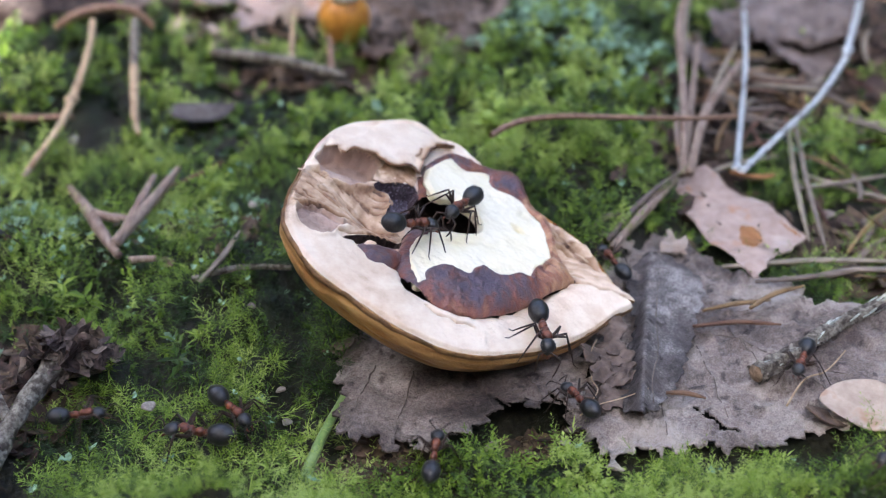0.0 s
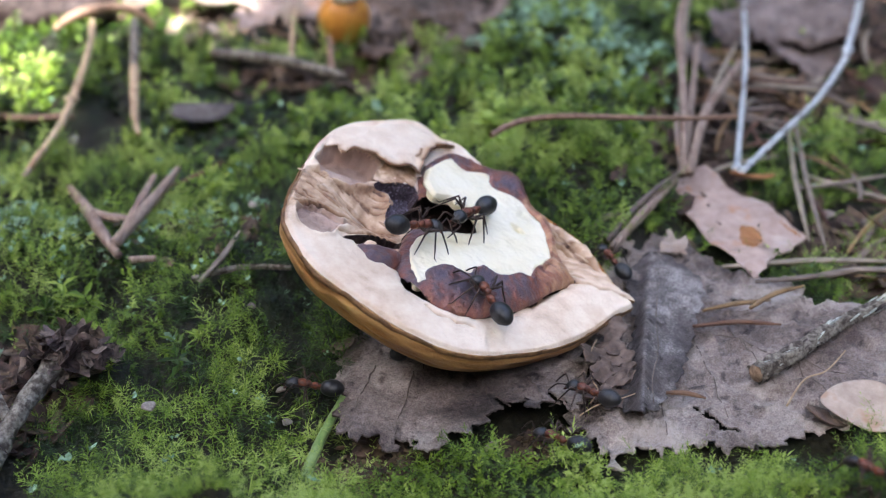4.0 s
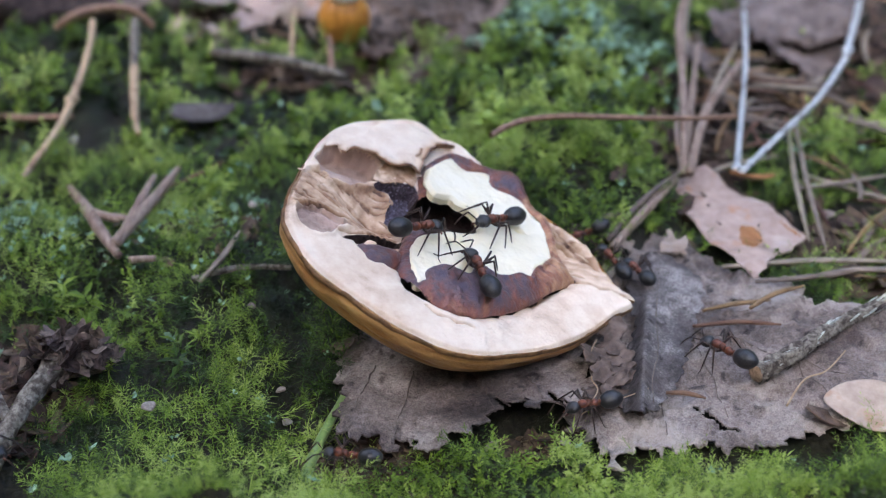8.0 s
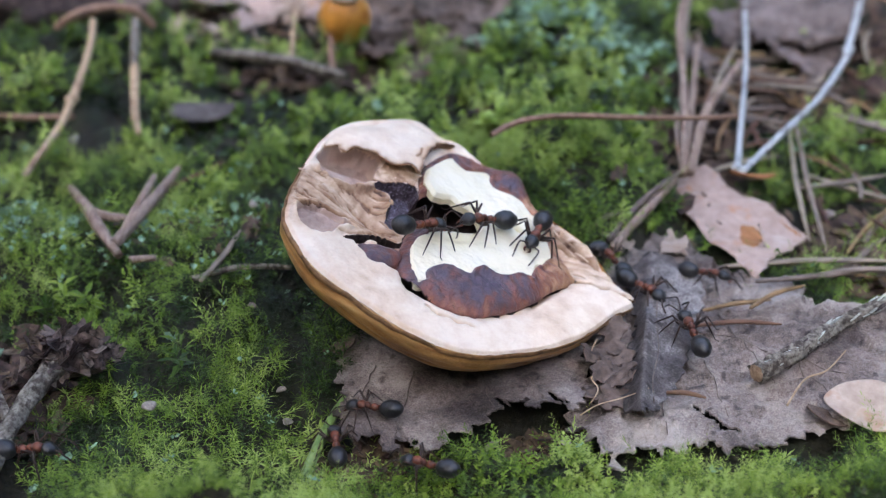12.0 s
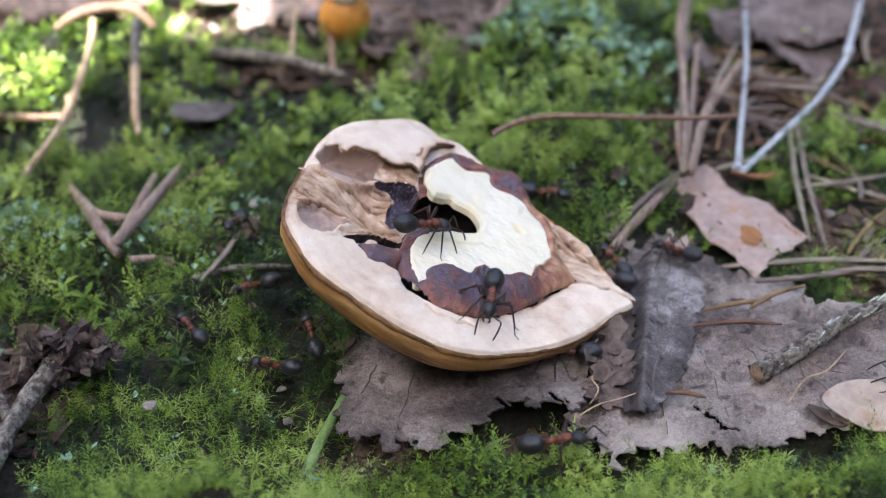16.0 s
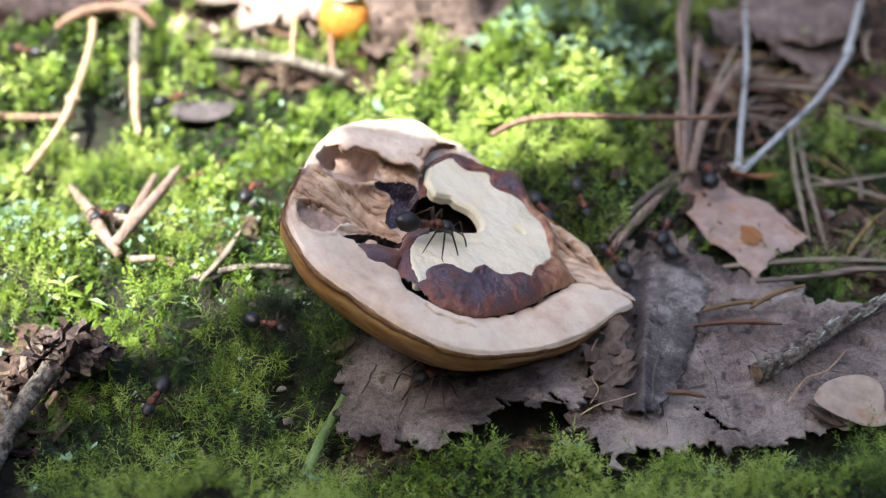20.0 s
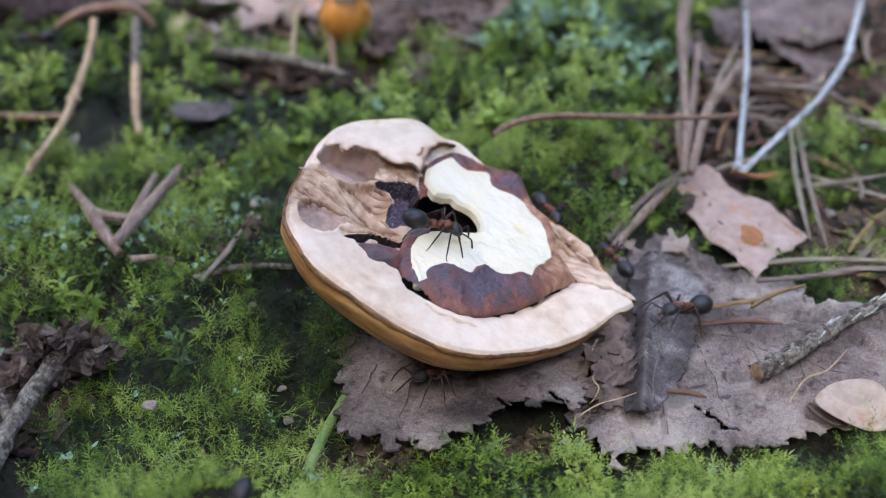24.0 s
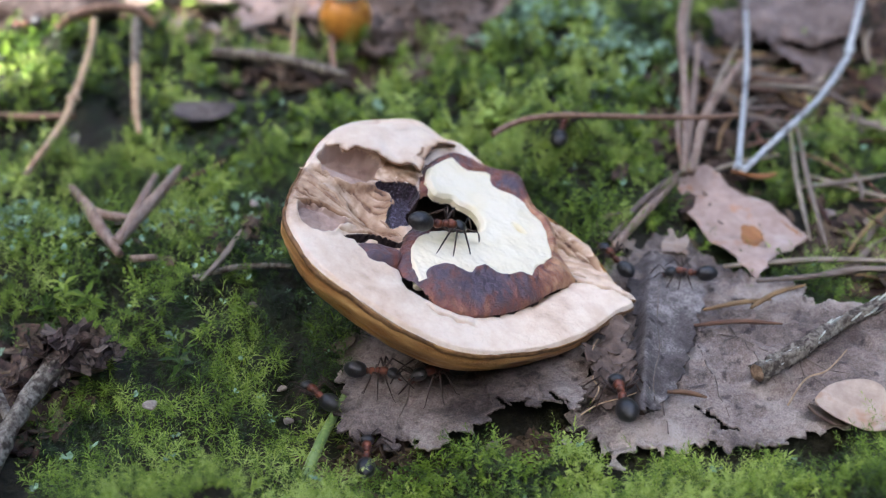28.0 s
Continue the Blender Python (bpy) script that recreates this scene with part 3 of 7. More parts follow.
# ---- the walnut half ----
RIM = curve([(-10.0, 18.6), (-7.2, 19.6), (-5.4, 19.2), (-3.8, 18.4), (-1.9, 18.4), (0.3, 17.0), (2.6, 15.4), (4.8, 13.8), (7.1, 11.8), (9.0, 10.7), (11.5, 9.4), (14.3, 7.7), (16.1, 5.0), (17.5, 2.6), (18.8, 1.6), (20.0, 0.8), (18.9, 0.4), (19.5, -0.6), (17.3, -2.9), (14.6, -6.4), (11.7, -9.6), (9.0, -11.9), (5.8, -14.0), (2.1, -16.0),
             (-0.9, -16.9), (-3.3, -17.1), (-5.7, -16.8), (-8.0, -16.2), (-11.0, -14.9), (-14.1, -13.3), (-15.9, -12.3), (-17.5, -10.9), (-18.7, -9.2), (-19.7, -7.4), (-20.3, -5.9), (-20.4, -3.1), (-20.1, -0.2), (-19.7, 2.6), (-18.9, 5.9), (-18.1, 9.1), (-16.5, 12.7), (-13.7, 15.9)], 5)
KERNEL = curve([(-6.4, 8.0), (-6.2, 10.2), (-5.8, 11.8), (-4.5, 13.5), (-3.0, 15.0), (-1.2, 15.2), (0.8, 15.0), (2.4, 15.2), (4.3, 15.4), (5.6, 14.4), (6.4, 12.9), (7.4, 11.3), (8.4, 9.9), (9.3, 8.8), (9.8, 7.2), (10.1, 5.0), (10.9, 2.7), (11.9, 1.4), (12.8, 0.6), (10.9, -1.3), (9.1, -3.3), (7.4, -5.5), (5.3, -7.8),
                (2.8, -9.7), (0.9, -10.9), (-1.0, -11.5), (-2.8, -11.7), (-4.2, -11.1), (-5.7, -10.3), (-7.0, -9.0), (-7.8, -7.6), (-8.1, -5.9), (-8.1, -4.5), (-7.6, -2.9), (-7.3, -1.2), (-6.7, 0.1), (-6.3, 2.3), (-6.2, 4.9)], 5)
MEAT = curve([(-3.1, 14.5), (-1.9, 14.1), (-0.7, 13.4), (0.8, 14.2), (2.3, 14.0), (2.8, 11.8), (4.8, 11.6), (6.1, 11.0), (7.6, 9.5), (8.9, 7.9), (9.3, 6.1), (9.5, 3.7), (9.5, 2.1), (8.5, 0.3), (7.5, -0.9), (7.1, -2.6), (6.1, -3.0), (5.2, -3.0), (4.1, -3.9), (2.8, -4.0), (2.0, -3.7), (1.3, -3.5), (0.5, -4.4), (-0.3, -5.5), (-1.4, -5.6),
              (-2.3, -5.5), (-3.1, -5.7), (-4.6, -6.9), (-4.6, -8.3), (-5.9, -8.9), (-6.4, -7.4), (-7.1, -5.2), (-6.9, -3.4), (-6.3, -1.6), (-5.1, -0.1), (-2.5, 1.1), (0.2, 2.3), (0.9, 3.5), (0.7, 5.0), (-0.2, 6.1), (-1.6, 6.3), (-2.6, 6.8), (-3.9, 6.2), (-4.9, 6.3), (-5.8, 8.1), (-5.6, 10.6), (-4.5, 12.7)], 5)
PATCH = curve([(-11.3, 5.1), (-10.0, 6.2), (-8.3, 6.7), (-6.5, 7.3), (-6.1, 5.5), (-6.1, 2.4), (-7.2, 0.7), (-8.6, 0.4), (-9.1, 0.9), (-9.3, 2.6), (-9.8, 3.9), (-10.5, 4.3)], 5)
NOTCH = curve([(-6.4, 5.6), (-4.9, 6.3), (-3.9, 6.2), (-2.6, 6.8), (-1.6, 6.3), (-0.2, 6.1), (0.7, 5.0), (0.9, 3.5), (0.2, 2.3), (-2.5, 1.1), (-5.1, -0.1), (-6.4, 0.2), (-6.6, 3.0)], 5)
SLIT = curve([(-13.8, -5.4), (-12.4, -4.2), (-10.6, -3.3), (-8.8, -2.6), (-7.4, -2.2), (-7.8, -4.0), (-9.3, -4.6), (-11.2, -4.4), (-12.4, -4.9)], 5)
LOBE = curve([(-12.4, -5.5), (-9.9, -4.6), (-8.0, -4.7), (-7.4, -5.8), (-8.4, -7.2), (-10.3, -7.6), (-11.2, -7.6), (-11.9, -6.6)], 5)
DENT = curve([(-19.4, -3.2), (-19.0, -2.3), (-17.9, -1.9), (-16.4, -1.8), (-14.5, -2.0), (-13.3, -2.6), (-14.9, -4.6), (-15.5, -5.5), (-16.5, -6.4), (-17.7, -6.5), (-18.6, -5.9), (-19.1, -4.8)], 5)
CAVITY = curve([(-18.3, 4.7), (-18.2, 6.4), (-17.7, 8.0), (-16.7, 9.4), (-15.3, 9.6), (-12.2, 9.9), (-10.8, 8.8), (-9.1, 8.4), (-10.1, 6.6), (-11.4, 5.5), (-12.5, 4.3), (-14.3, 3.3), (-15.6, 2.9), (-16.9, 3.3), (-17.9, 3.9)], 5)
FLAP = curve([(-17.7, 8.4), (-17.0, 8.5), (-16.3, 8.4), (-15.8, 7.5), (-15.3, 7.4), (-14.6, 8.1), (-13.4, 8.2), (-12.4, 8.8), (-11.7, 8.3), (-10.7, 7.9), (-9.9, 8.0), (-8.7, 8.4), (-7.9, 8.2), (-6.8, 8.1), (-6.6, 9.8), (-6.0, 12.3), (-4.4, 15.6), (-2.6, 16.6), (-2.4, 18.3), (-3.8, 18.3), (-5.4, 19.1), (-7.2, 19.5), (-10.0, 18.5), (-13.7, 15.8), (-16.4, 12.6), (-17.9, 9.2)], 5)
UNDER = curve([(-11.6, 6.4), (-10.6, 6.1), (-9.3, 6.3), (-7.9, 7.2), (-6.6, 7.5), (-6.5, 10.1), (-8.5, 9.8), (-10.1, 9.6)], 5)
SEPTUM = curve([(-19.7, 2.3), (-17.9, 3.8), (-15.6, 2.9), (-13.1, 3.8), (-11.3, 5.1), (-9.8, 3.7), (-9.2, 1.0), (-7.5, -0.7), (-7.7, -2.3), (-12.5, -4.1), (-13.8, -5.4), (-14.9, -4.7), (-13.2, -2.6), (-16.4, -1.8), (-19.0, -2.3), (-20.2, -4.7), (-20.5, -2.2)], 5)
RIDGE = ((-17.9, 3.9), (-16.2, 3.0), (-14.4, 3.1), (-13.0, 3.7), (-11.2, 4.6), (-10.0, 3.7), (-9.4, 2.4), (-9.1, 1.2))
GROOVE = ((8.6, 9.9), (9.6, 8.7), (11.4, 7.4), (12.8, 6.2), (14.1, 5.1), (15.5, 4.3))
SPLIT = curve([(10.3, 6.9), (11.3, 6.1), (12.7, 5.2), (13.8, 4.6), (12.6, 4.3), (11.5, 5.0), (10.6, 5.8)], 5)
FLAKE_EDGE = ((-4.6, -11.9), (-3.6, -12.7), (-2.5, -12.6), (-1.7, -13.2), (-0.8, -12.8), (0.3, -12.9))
# Last line is no crack: it paints the shade under the kernel's lower right edge.
CRACKS_AND_SHADE = ((((12.9, 0.6), (15.2, 0.3), (17.2, 0.6), (19.0, 0.4)), 0.16, 0.8), (((-19.3, -2.4), (-17.9, -1.7), (-16.4, -1.6), (-14.4, -1.8), (-12.6, -1.6), (-10.2, -1.4), (-8.2, -1.6)), 0.17, 0.8), (((-15.0, -4.4), (-13.4, -3.9), (-11.4, -3.0), (-9.2, -2.0)), 0.13, 0.5), (FLAKE_EDGE, 0.13, 0.5),
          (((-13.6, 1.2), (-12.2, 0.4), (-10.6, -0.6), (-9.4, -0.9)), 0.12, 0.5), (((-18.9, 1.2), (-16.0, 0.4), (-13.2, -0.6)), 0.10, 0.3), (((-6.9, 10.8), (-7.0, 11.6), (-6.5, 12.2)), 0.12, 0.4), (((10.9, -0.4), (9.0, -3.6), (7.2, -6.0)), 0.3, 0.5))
DEPTH = 8.5


def gap(x, y, points, width):
    """1 in the middle of a line along the points, 0 away from it."""
    best = np.full(np.shape(x), 9.0)
    for (x0, y0), (x1, y1) in zip(points, points[1:]):
        dx, dy = x1 - x0, y1 - y0
        t = np.clip(((x - x0) * dx + (y - y0) * dy) / (dx * dx + dy * dy), 0, 1)
        best = np.minimum(best, np.hypot(x - x0 - t * dx, y - y0 - t * dy))
    return np.exp(-(best / width) ** 2)


def grainy(x, y):
    """Streaks of torn wood that run from the blunt end down to the kernel."""
    u, v = 0.94 * x - 0.34 * y, 0.34 * x + 0.94 * y
    return 0.6 * rough(u * 0.16, v, 0.9, 27, 3) + 0.4 * rough(u * 0.22, v, 0.35, 28, 2)


def ragged(x, y):
    return 0.2 * rough(x, y, 1.2, 24, 2)


def rim_shape(x, y, d):
    """Height of the broken face, and its tone (0 cream, 1 dark brown): brown wood, darkened in valley and cracks, with
    shade painted beside the kernel.
    """
    wob = ragged(x, y)
    near = {k: within(x, y, p) + wob for k, p in (("patch", PATCH), ("notch", NOTCH), ("slit", SLIT), ("dent", DENT), ("cavity", CAVITY), ("septum", SEPTUM), ("split", SPLIT), ("lobe", LOBE), ("kernel", KERNEL))}
    z = 0.18 * rough(x, y, 7, 21, 2) + 0.04 * rough(x, y, 1.8, 22, 3) + 0.015 * rough(x, y, 0.5, 23, 2)
    z = z - 0.4 * step(-0.4, 0.0, d) - 0.5 * step(-2, -8, d)
    tone = 0.10 + 0.16 * np.clip(rough(x, y, 4.5, 31, 3), -0.3, 1) + 0.06 * rough(x, y, 0.8, 32, 3)
    # torn inner wall at the blunt end
    s = 1 - step(-0.6, 0.5, near["septum"])
    streak = grainy(x, y)
    z = z + s * (0.07 * streak - 0.35)
    tone = tone + s * (0.31 + 0.09 * streak + 0.08 * rough(x, y, 0.6, 36, 3))
    rng = np.random.default_rng(37)
    for _ in range(34):
        px, py, ln = rng.uniform(-19.5, -8.5), rng.uniform(-3.5, 4.5), rng.uniform(0.5, 1.8)
        line = ((px - ln, py + 0.34 * ln + rng.uniform(-0.2, 0.2)), (px, py), (px + ln, py - 0.34 * ln + rng.uniform(-0.25, 0.25)))
        k = s * gap(x + wob, y + wob, line, 0.075)
        z, tone = z - 0.3 * k, tone + 0.34 * k
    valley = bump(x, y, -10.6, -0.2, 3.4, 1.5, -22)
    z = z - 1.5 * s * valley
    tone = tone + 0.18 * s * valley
    ridge = gap(x + 0.5 * wob, y + wob, RIDGE, 0.55)
    z, tone = z + 0.55 * ridge, tone + 0.28 * ridge * step(-16.5, -13, x)
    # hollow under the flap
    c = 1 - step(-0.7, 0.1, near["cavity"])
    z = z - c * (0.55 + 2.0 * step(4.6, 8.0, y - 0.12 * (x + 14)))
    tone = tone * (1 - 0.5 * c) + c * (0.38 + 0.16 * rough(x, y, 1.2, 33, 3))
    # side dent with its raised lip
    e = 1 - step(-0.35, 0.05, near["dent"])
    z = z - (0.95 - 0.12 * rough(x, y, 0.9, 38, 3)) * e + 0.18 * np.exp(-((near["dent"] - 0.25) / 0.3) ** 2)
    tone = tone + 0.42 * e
    # openings down to the kernel
    z = z - 2.3 * (1 - step(-0.22, 0.18, near["patch"])) - 5.4 * (1 - step(-0.4, 0.2, near["notch"])) - 2.4 * (1 - step(-0.28, 0.18, near["slit"])) - 0.7 * (1 - step(-0.4, 0.3, near["lobe"]))
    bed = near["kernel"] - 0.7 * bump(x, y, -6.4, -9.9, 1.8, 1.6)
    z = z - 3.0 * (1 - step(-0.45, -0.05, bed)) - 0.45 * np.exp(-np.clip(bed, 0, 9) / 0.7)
    # First term paints contact shade on the rim beside the kernel.
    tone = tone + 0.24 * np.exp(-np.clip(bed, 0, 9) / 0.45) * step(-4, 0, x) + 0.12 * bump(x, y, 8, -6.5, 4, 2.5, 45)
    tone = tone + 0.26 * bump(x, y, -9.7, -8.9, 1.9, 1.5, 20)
    z = z - 0.22 * bump(x, y, -9.7, -9.1, 1.7, 1.3, 20)
    # torn right side
    right = step(8.4, 10.0, x) * step(0.3, 1.8, y)
    fray = rough((x + y) * 0.25, y - x * 0.2, 0.6, 34, 3)
    z = z + right * (0.12 * fray - 0.2)
    tone = tone + right * (0.16 + 0.14 * fray)
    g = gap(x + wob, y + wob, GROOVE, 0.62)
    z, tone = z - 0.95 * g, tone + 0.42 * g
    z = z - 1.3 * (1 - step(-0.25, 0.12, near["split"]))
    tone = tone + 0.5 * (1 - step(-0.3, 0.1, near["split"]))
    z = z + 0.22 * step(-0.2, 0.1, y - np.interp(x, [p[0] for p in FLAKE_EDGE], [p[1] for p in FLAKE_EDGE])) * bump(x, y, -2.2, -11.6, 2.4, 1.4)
    for points, width, deep in CRACKS_AND_SHADE:
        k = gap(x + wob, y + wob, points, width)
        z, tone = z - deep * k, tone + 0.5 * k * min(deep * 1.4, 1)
    return z, np.clip(tone, 0, 1), near


def walnut():
    nut = thing("walnut_half", Matrix.Translation((0.00308, 0.00244, 0.013)) @ Matrix(((0.918, 0.023, 0.397, 0), (0.025, 0.993, -0.114, 0), (-0.397, 0.115, 0.911, 0), (0, 0, 0, 1))),
                "broken half walnut with cream kernel, tilted on a dead birch leaf", "nut")
    # outer shell, with shallow grooves that run round it
    line = RIM[~((RIM[:, 0] > 18.4) & (RIM[:, 0] < 19.3) & (abs(RIM[:, 1] - 0.4) < 0.5))]
    n, rings = len(line), 40
    mid = np.array([-1.0, 0.0])
    ang = np.mod(np.arctan2(*(line - mid).T[::-1]) - radians(60), 2 * math.pi)
    verts, tones = [], []
    for i in range(rings + 1):
        a = 0.5 * math.pi * min(i / rings, 0.985) ** 1.2
        flat, down = math.cos(a) ** 0.85, math.sin(a) ** 1.05
        q = np.full(n, a * 9.0)
        groove = 1 - 2 * np.abs(rough(ang * 3.2, q + 1.5 * np.sin(ang * 2), 1.5, 41, 2))
        fine = rough(ang * 5.0, q * 2.2, 1.0, 42, 3)
        swell = 1 + (0.008 * groove + 0.005 * fine) * min(1, 3.5 * a) + 0.022 * math.sin(min(a * 2.2, math.pi))
        ring = mid + (line - mid) * (flat * swell)[:, None]
        verts.append(np.column_stack([ring, -0.35 - DEPTH * down + 0.1 * groove * math.sin(a)]))
        # Underside shade is put into the tone; grooves are darker, the rim edge paler.
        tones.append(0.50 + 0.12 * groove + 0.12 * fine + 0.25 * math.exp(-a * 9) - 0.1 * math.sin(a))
    verts = np.concatenate(verts)
    idx = np.arange(n * (rings + 1)).reshape(rings + 1, n)
    quads = np.stack([idx[:-1], np.roll(idx[:-1], -1, 1), np.roll(idx[1:], -1, 1), idx[1:]], -1).reshape(-1, 4)[:, ::-1]
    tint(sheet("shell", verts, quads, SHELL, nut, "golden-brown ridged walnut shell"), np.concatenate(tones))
    # dark seam under the rim
    lip = []
    seam = step(-8, -16, line[:, 0]) * step(2, -4, line[:, 1])
    for s, z in ((1.0, -1.0), (1.007, -0.75), (1.006, -0.5), (0.994, -0.38)):
        lip.append(np.column_stack([mid + (line - mid) * (s + 0.006 * seam + 0.004 * rough(line[:, 0], line[:, 1], 1.2, 44, 3))[:, None], np.full(n, z) + 0.12 * rough(line[:, 0], line[:, 1], 2.5, 43, 2)]))
    idx = np.arange(n * 4).reshape(4, n)
    quads = np.stack([idx[:-1], np.roll(idx[:-1], -1, 1), np.roll(idx[1:], -1, 1), idx[1:]], -1).reshape(-1, 4)
    sheet("seam", np.concatenate(lip), quads, EDGE, nut, "dark brown seam of the shell")
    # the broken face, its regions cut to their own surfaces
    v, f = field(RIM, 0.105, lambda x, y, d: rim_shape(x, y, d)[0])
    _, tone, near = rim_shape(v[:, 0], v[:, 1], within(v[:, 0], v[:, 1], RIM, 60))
    at_face = {k: d[f].mean(1) for k, d in near.items()}
    mx, my = v[f].mean(1)[:, 0], v[f].mean(1)[:, 1]
    kind = np.zeros(len(f), int)
    kind[at_face["cavity"] < -0.1] = 1
    kind[at_face["dent"] < -0.05] = 2
    kind[at_face["patch"] < 0.2] = 3
    kind[(at_face["kernel"] - 0.7 * bump(mx, my, -6.4, -9.9, 1.8, 1.6) < 0.0) | (at_face["notch"] < 0.25) | (at_face["slit"] < 0.2)] = 4
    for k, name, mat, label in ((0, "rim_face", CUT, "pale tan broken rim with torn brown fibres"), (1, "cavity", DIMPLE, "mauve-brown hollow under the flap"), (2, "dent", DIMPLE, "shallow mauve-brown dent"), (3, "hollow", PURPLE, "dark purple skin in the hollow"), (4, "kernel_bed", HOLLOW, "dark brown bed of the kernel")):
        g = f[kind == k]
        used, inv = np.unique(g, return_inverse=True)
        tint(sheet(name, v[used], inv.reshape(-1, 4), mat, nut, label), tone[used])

    # the smooth flap over the blunt end, and the thin torn layer under it
    def flap_height(x, y, d):
        edge = within(x, y, RIM, 60)
        z = -0.25 + 1.55 * step(0.0, -4.0, edge) ** 0.7 - 0.5 * step(-8, -3.5, x) * step(13, 8, y)
        return z + 0.14 * rough(x, y, 4, 51, 2) + 0.05 * rough(x, y, 1.2, 52, 3) + 0.22 * np.exp(d / 0.5) * rough(x, y, 1.6, 53, 2) * step(-1, -3, edge)
    torn = FLAP + 0.18 * np.column_stack([rough(FLAP[:, 0], FLAP[:, 1], 0.8, 54, 3), rough(FLAP[:, 0], FLAP[:, 1], 0.8, 55, 3)]) * step(-0.2, -1.5, within(FLAP[:, 0], FLAP[:, 1], RIM, 60))[:, None]
    fv, ff = field(torn, 0.13, flap_height)
    d = within(fv[:, 0], fv[:, 1], torn, 60)
    inner = step(-0.6, -2.2, within(fv[:, 0], fv[:, 1], RIM, 60))
    tones = 0.02 + 0.12 * np.clip(rough(fv[:, 0], fv[:, 1], 3, 56, 4), 0, 1) + 0.62 * np.exp(d / 0.3) * inner + 0.22 * np.exp(d / 1.2) * inner * step(-12, -6, fv[:, 0]) + 0.6 * gap(fv[:, 0] + ragged(fv[:, 0], fv[:, 1]), fv[:, 1], ((-7.4, 10.6), (-6.9, 11.4), (-6.9, 12.2)), 0.16)
    flap = tint(sheet("flap", fv, ff, CUT, nut, "smooth pale flap of inner shell with a torn edge"), np.clip(tones, 0, 1))
    m = flap.modifiers.new("thickness", "SOLIDIFY")
    m.thickness, m.offset = 0.3 * MM, -1.0
    layer = UNDER + 0.2 * np.column_stack([rough(UNDER[:, 0], UNDER[:, 1], 0.7, 57, 3), rough(UNDER[:, 0], UNDER[:, 1], 0.7, 58, 3)])
    uv, uf = field(layer, 0.13, lambda x, y, d: -0.30 + 0.06 * (y - 6.5) + 0.12 * rough(x, y, 1.5, 59, 3))
    under = tint(sheet("torn_layer", uv, uf, CUT, nut, "thin torn brown layer under the flap"), 0.42 + 0.2 * rough(uv[:, 0], uv[:, 1], 0.7, 60, 3))
    m = under.modifiers.new("thickness", "SOLIDIFY")
    m.thickness, m.offset = 0.2 * MM, -1.0

    # kernel: a rolled skin round the bitten flesh
    edge = MEAT - np.array([0.15, 0.5]) + 0.07 * np.column_stack([rough(MEAT[:, 0], MEAT[:, 1], 0.9, 74, 2), rough(MEAT[:, 0], MEAT[:, 1], 0.9, 75, 2)])
    def skin_height(x, y, d):
        meat = within(x, y, edge, 6)
        wide = 0.75 + 1.5 * step(-6, -2, x) * step(2, -3, y) + 0.9 * bump(x, y, 5.5, 13.5, 3, 3)
        s = np.clip(-d / wide, 0, 1)
        z = -0.5 + 1.2 * np.sqrt(1 - (1 - s) ** 2) - 0.9 * step(-4, -7, x) + 0.8 * bump(x, y, 5.6, 13.4, 2.6, 2.2) - 0.6 * step(9.6, 12.5, x)
        ang = np.arctan2(y - 2, x - 1)
        vein = rough(ang * 9 + 0.5 * rough(x, y, 2, 64, 2), np.hypot(x - 1, y - 2) * 0.45, 0.7, 65, 3)
        z = z + 0.16 * rough(x, y, 2.6, 61, 2) + 0.07 * vein + 0.05 * rough(x, y, 0.5, 62, 2)
        return z - 0.8 * (1 - step(-0.9, -0.1, meat)) + 0.18 * np.exp(-np.clip(meat, 0, 9) / 0.25) - 0.8 * (1 - step(0.0, 0.5, within(x, y, NOTCH)))
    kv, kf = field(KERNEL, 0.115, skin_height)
    c = kv[kf].mean(1)
    wob = ragged(c[:, 0], c[:, 1])
    kf = kf[(within(c[:, 0], c[:, 1], NOTCH) + wob > np.where(c[:, 0] < -5.2, 0.1, 1.2)) & (within(c[:, 0], c[:, 1], edge, 60) > -0.5) & (within(c[:, 0], c[:, 1], KERNEL, 60) < 0.05 - 0.5 * bump(c[:, 0], c[:, 1], -6.4, -9.9, 1.8, 1.6))]
    x, y = kv[:, 0], kv[:, 1]
    ang = np.arctan2(y - 2, x - 1)
    vein = rough(ang * 9, np.hypot(x - 1, y - 2) * 0.45, 0.6, 66, 3)
    purple = bump(x, y, 0.2, -6.6, 4.6, 2.2, 18) + 0.9 * bump(x, y, 5.8, 13.2, 2.6, 2.4) + 0.25 * bump(x, y, -6, -8, 2, 3)
    dry = step(6.0, 10.5, x + 0.25 * y) + 0.35 * bump(x, y, -3.5, -10.2, 3, 1.0)
    tones = 0.42 - 0.42 * np.clip(1.25 * purple, 0, 1) + 0.46 * dry + 0.18 * vein + 0.08 * rough(x, y, 0.7, 67, 3)
    tint(sheet("kernel_skin", kv, kf, SKIN, nut, "reddish-brown to purple veined kernel skin, tan at its dry end"), np.clip(tones, 0, 1))

    def meat_height(x, y, d):
        z = 0.62 + 0.18 * rough(x, y, 5.5, 71, 2) + 0.06 * rough(x, y, 1.6, 72, 3) + 0.012 * rough(x, y, 0.4, 73, 2) - 0.45 * step(-0.55, 0.0, d) ** 2
        z = z - 0.5 * bump(x, y, -1.6, -0.3, 3.0, 0.8, 22) - 0.35 * (1 - step(-0.3, 0.1, within(x, y, curve([(4.4, 5.7), (5.6, 5.6), (6.3, 4.6), (5.2, 4.5)], 4))))
        return z - 0.3 * (1 - step(-5.5, -3.5, x + 0.4 * y))
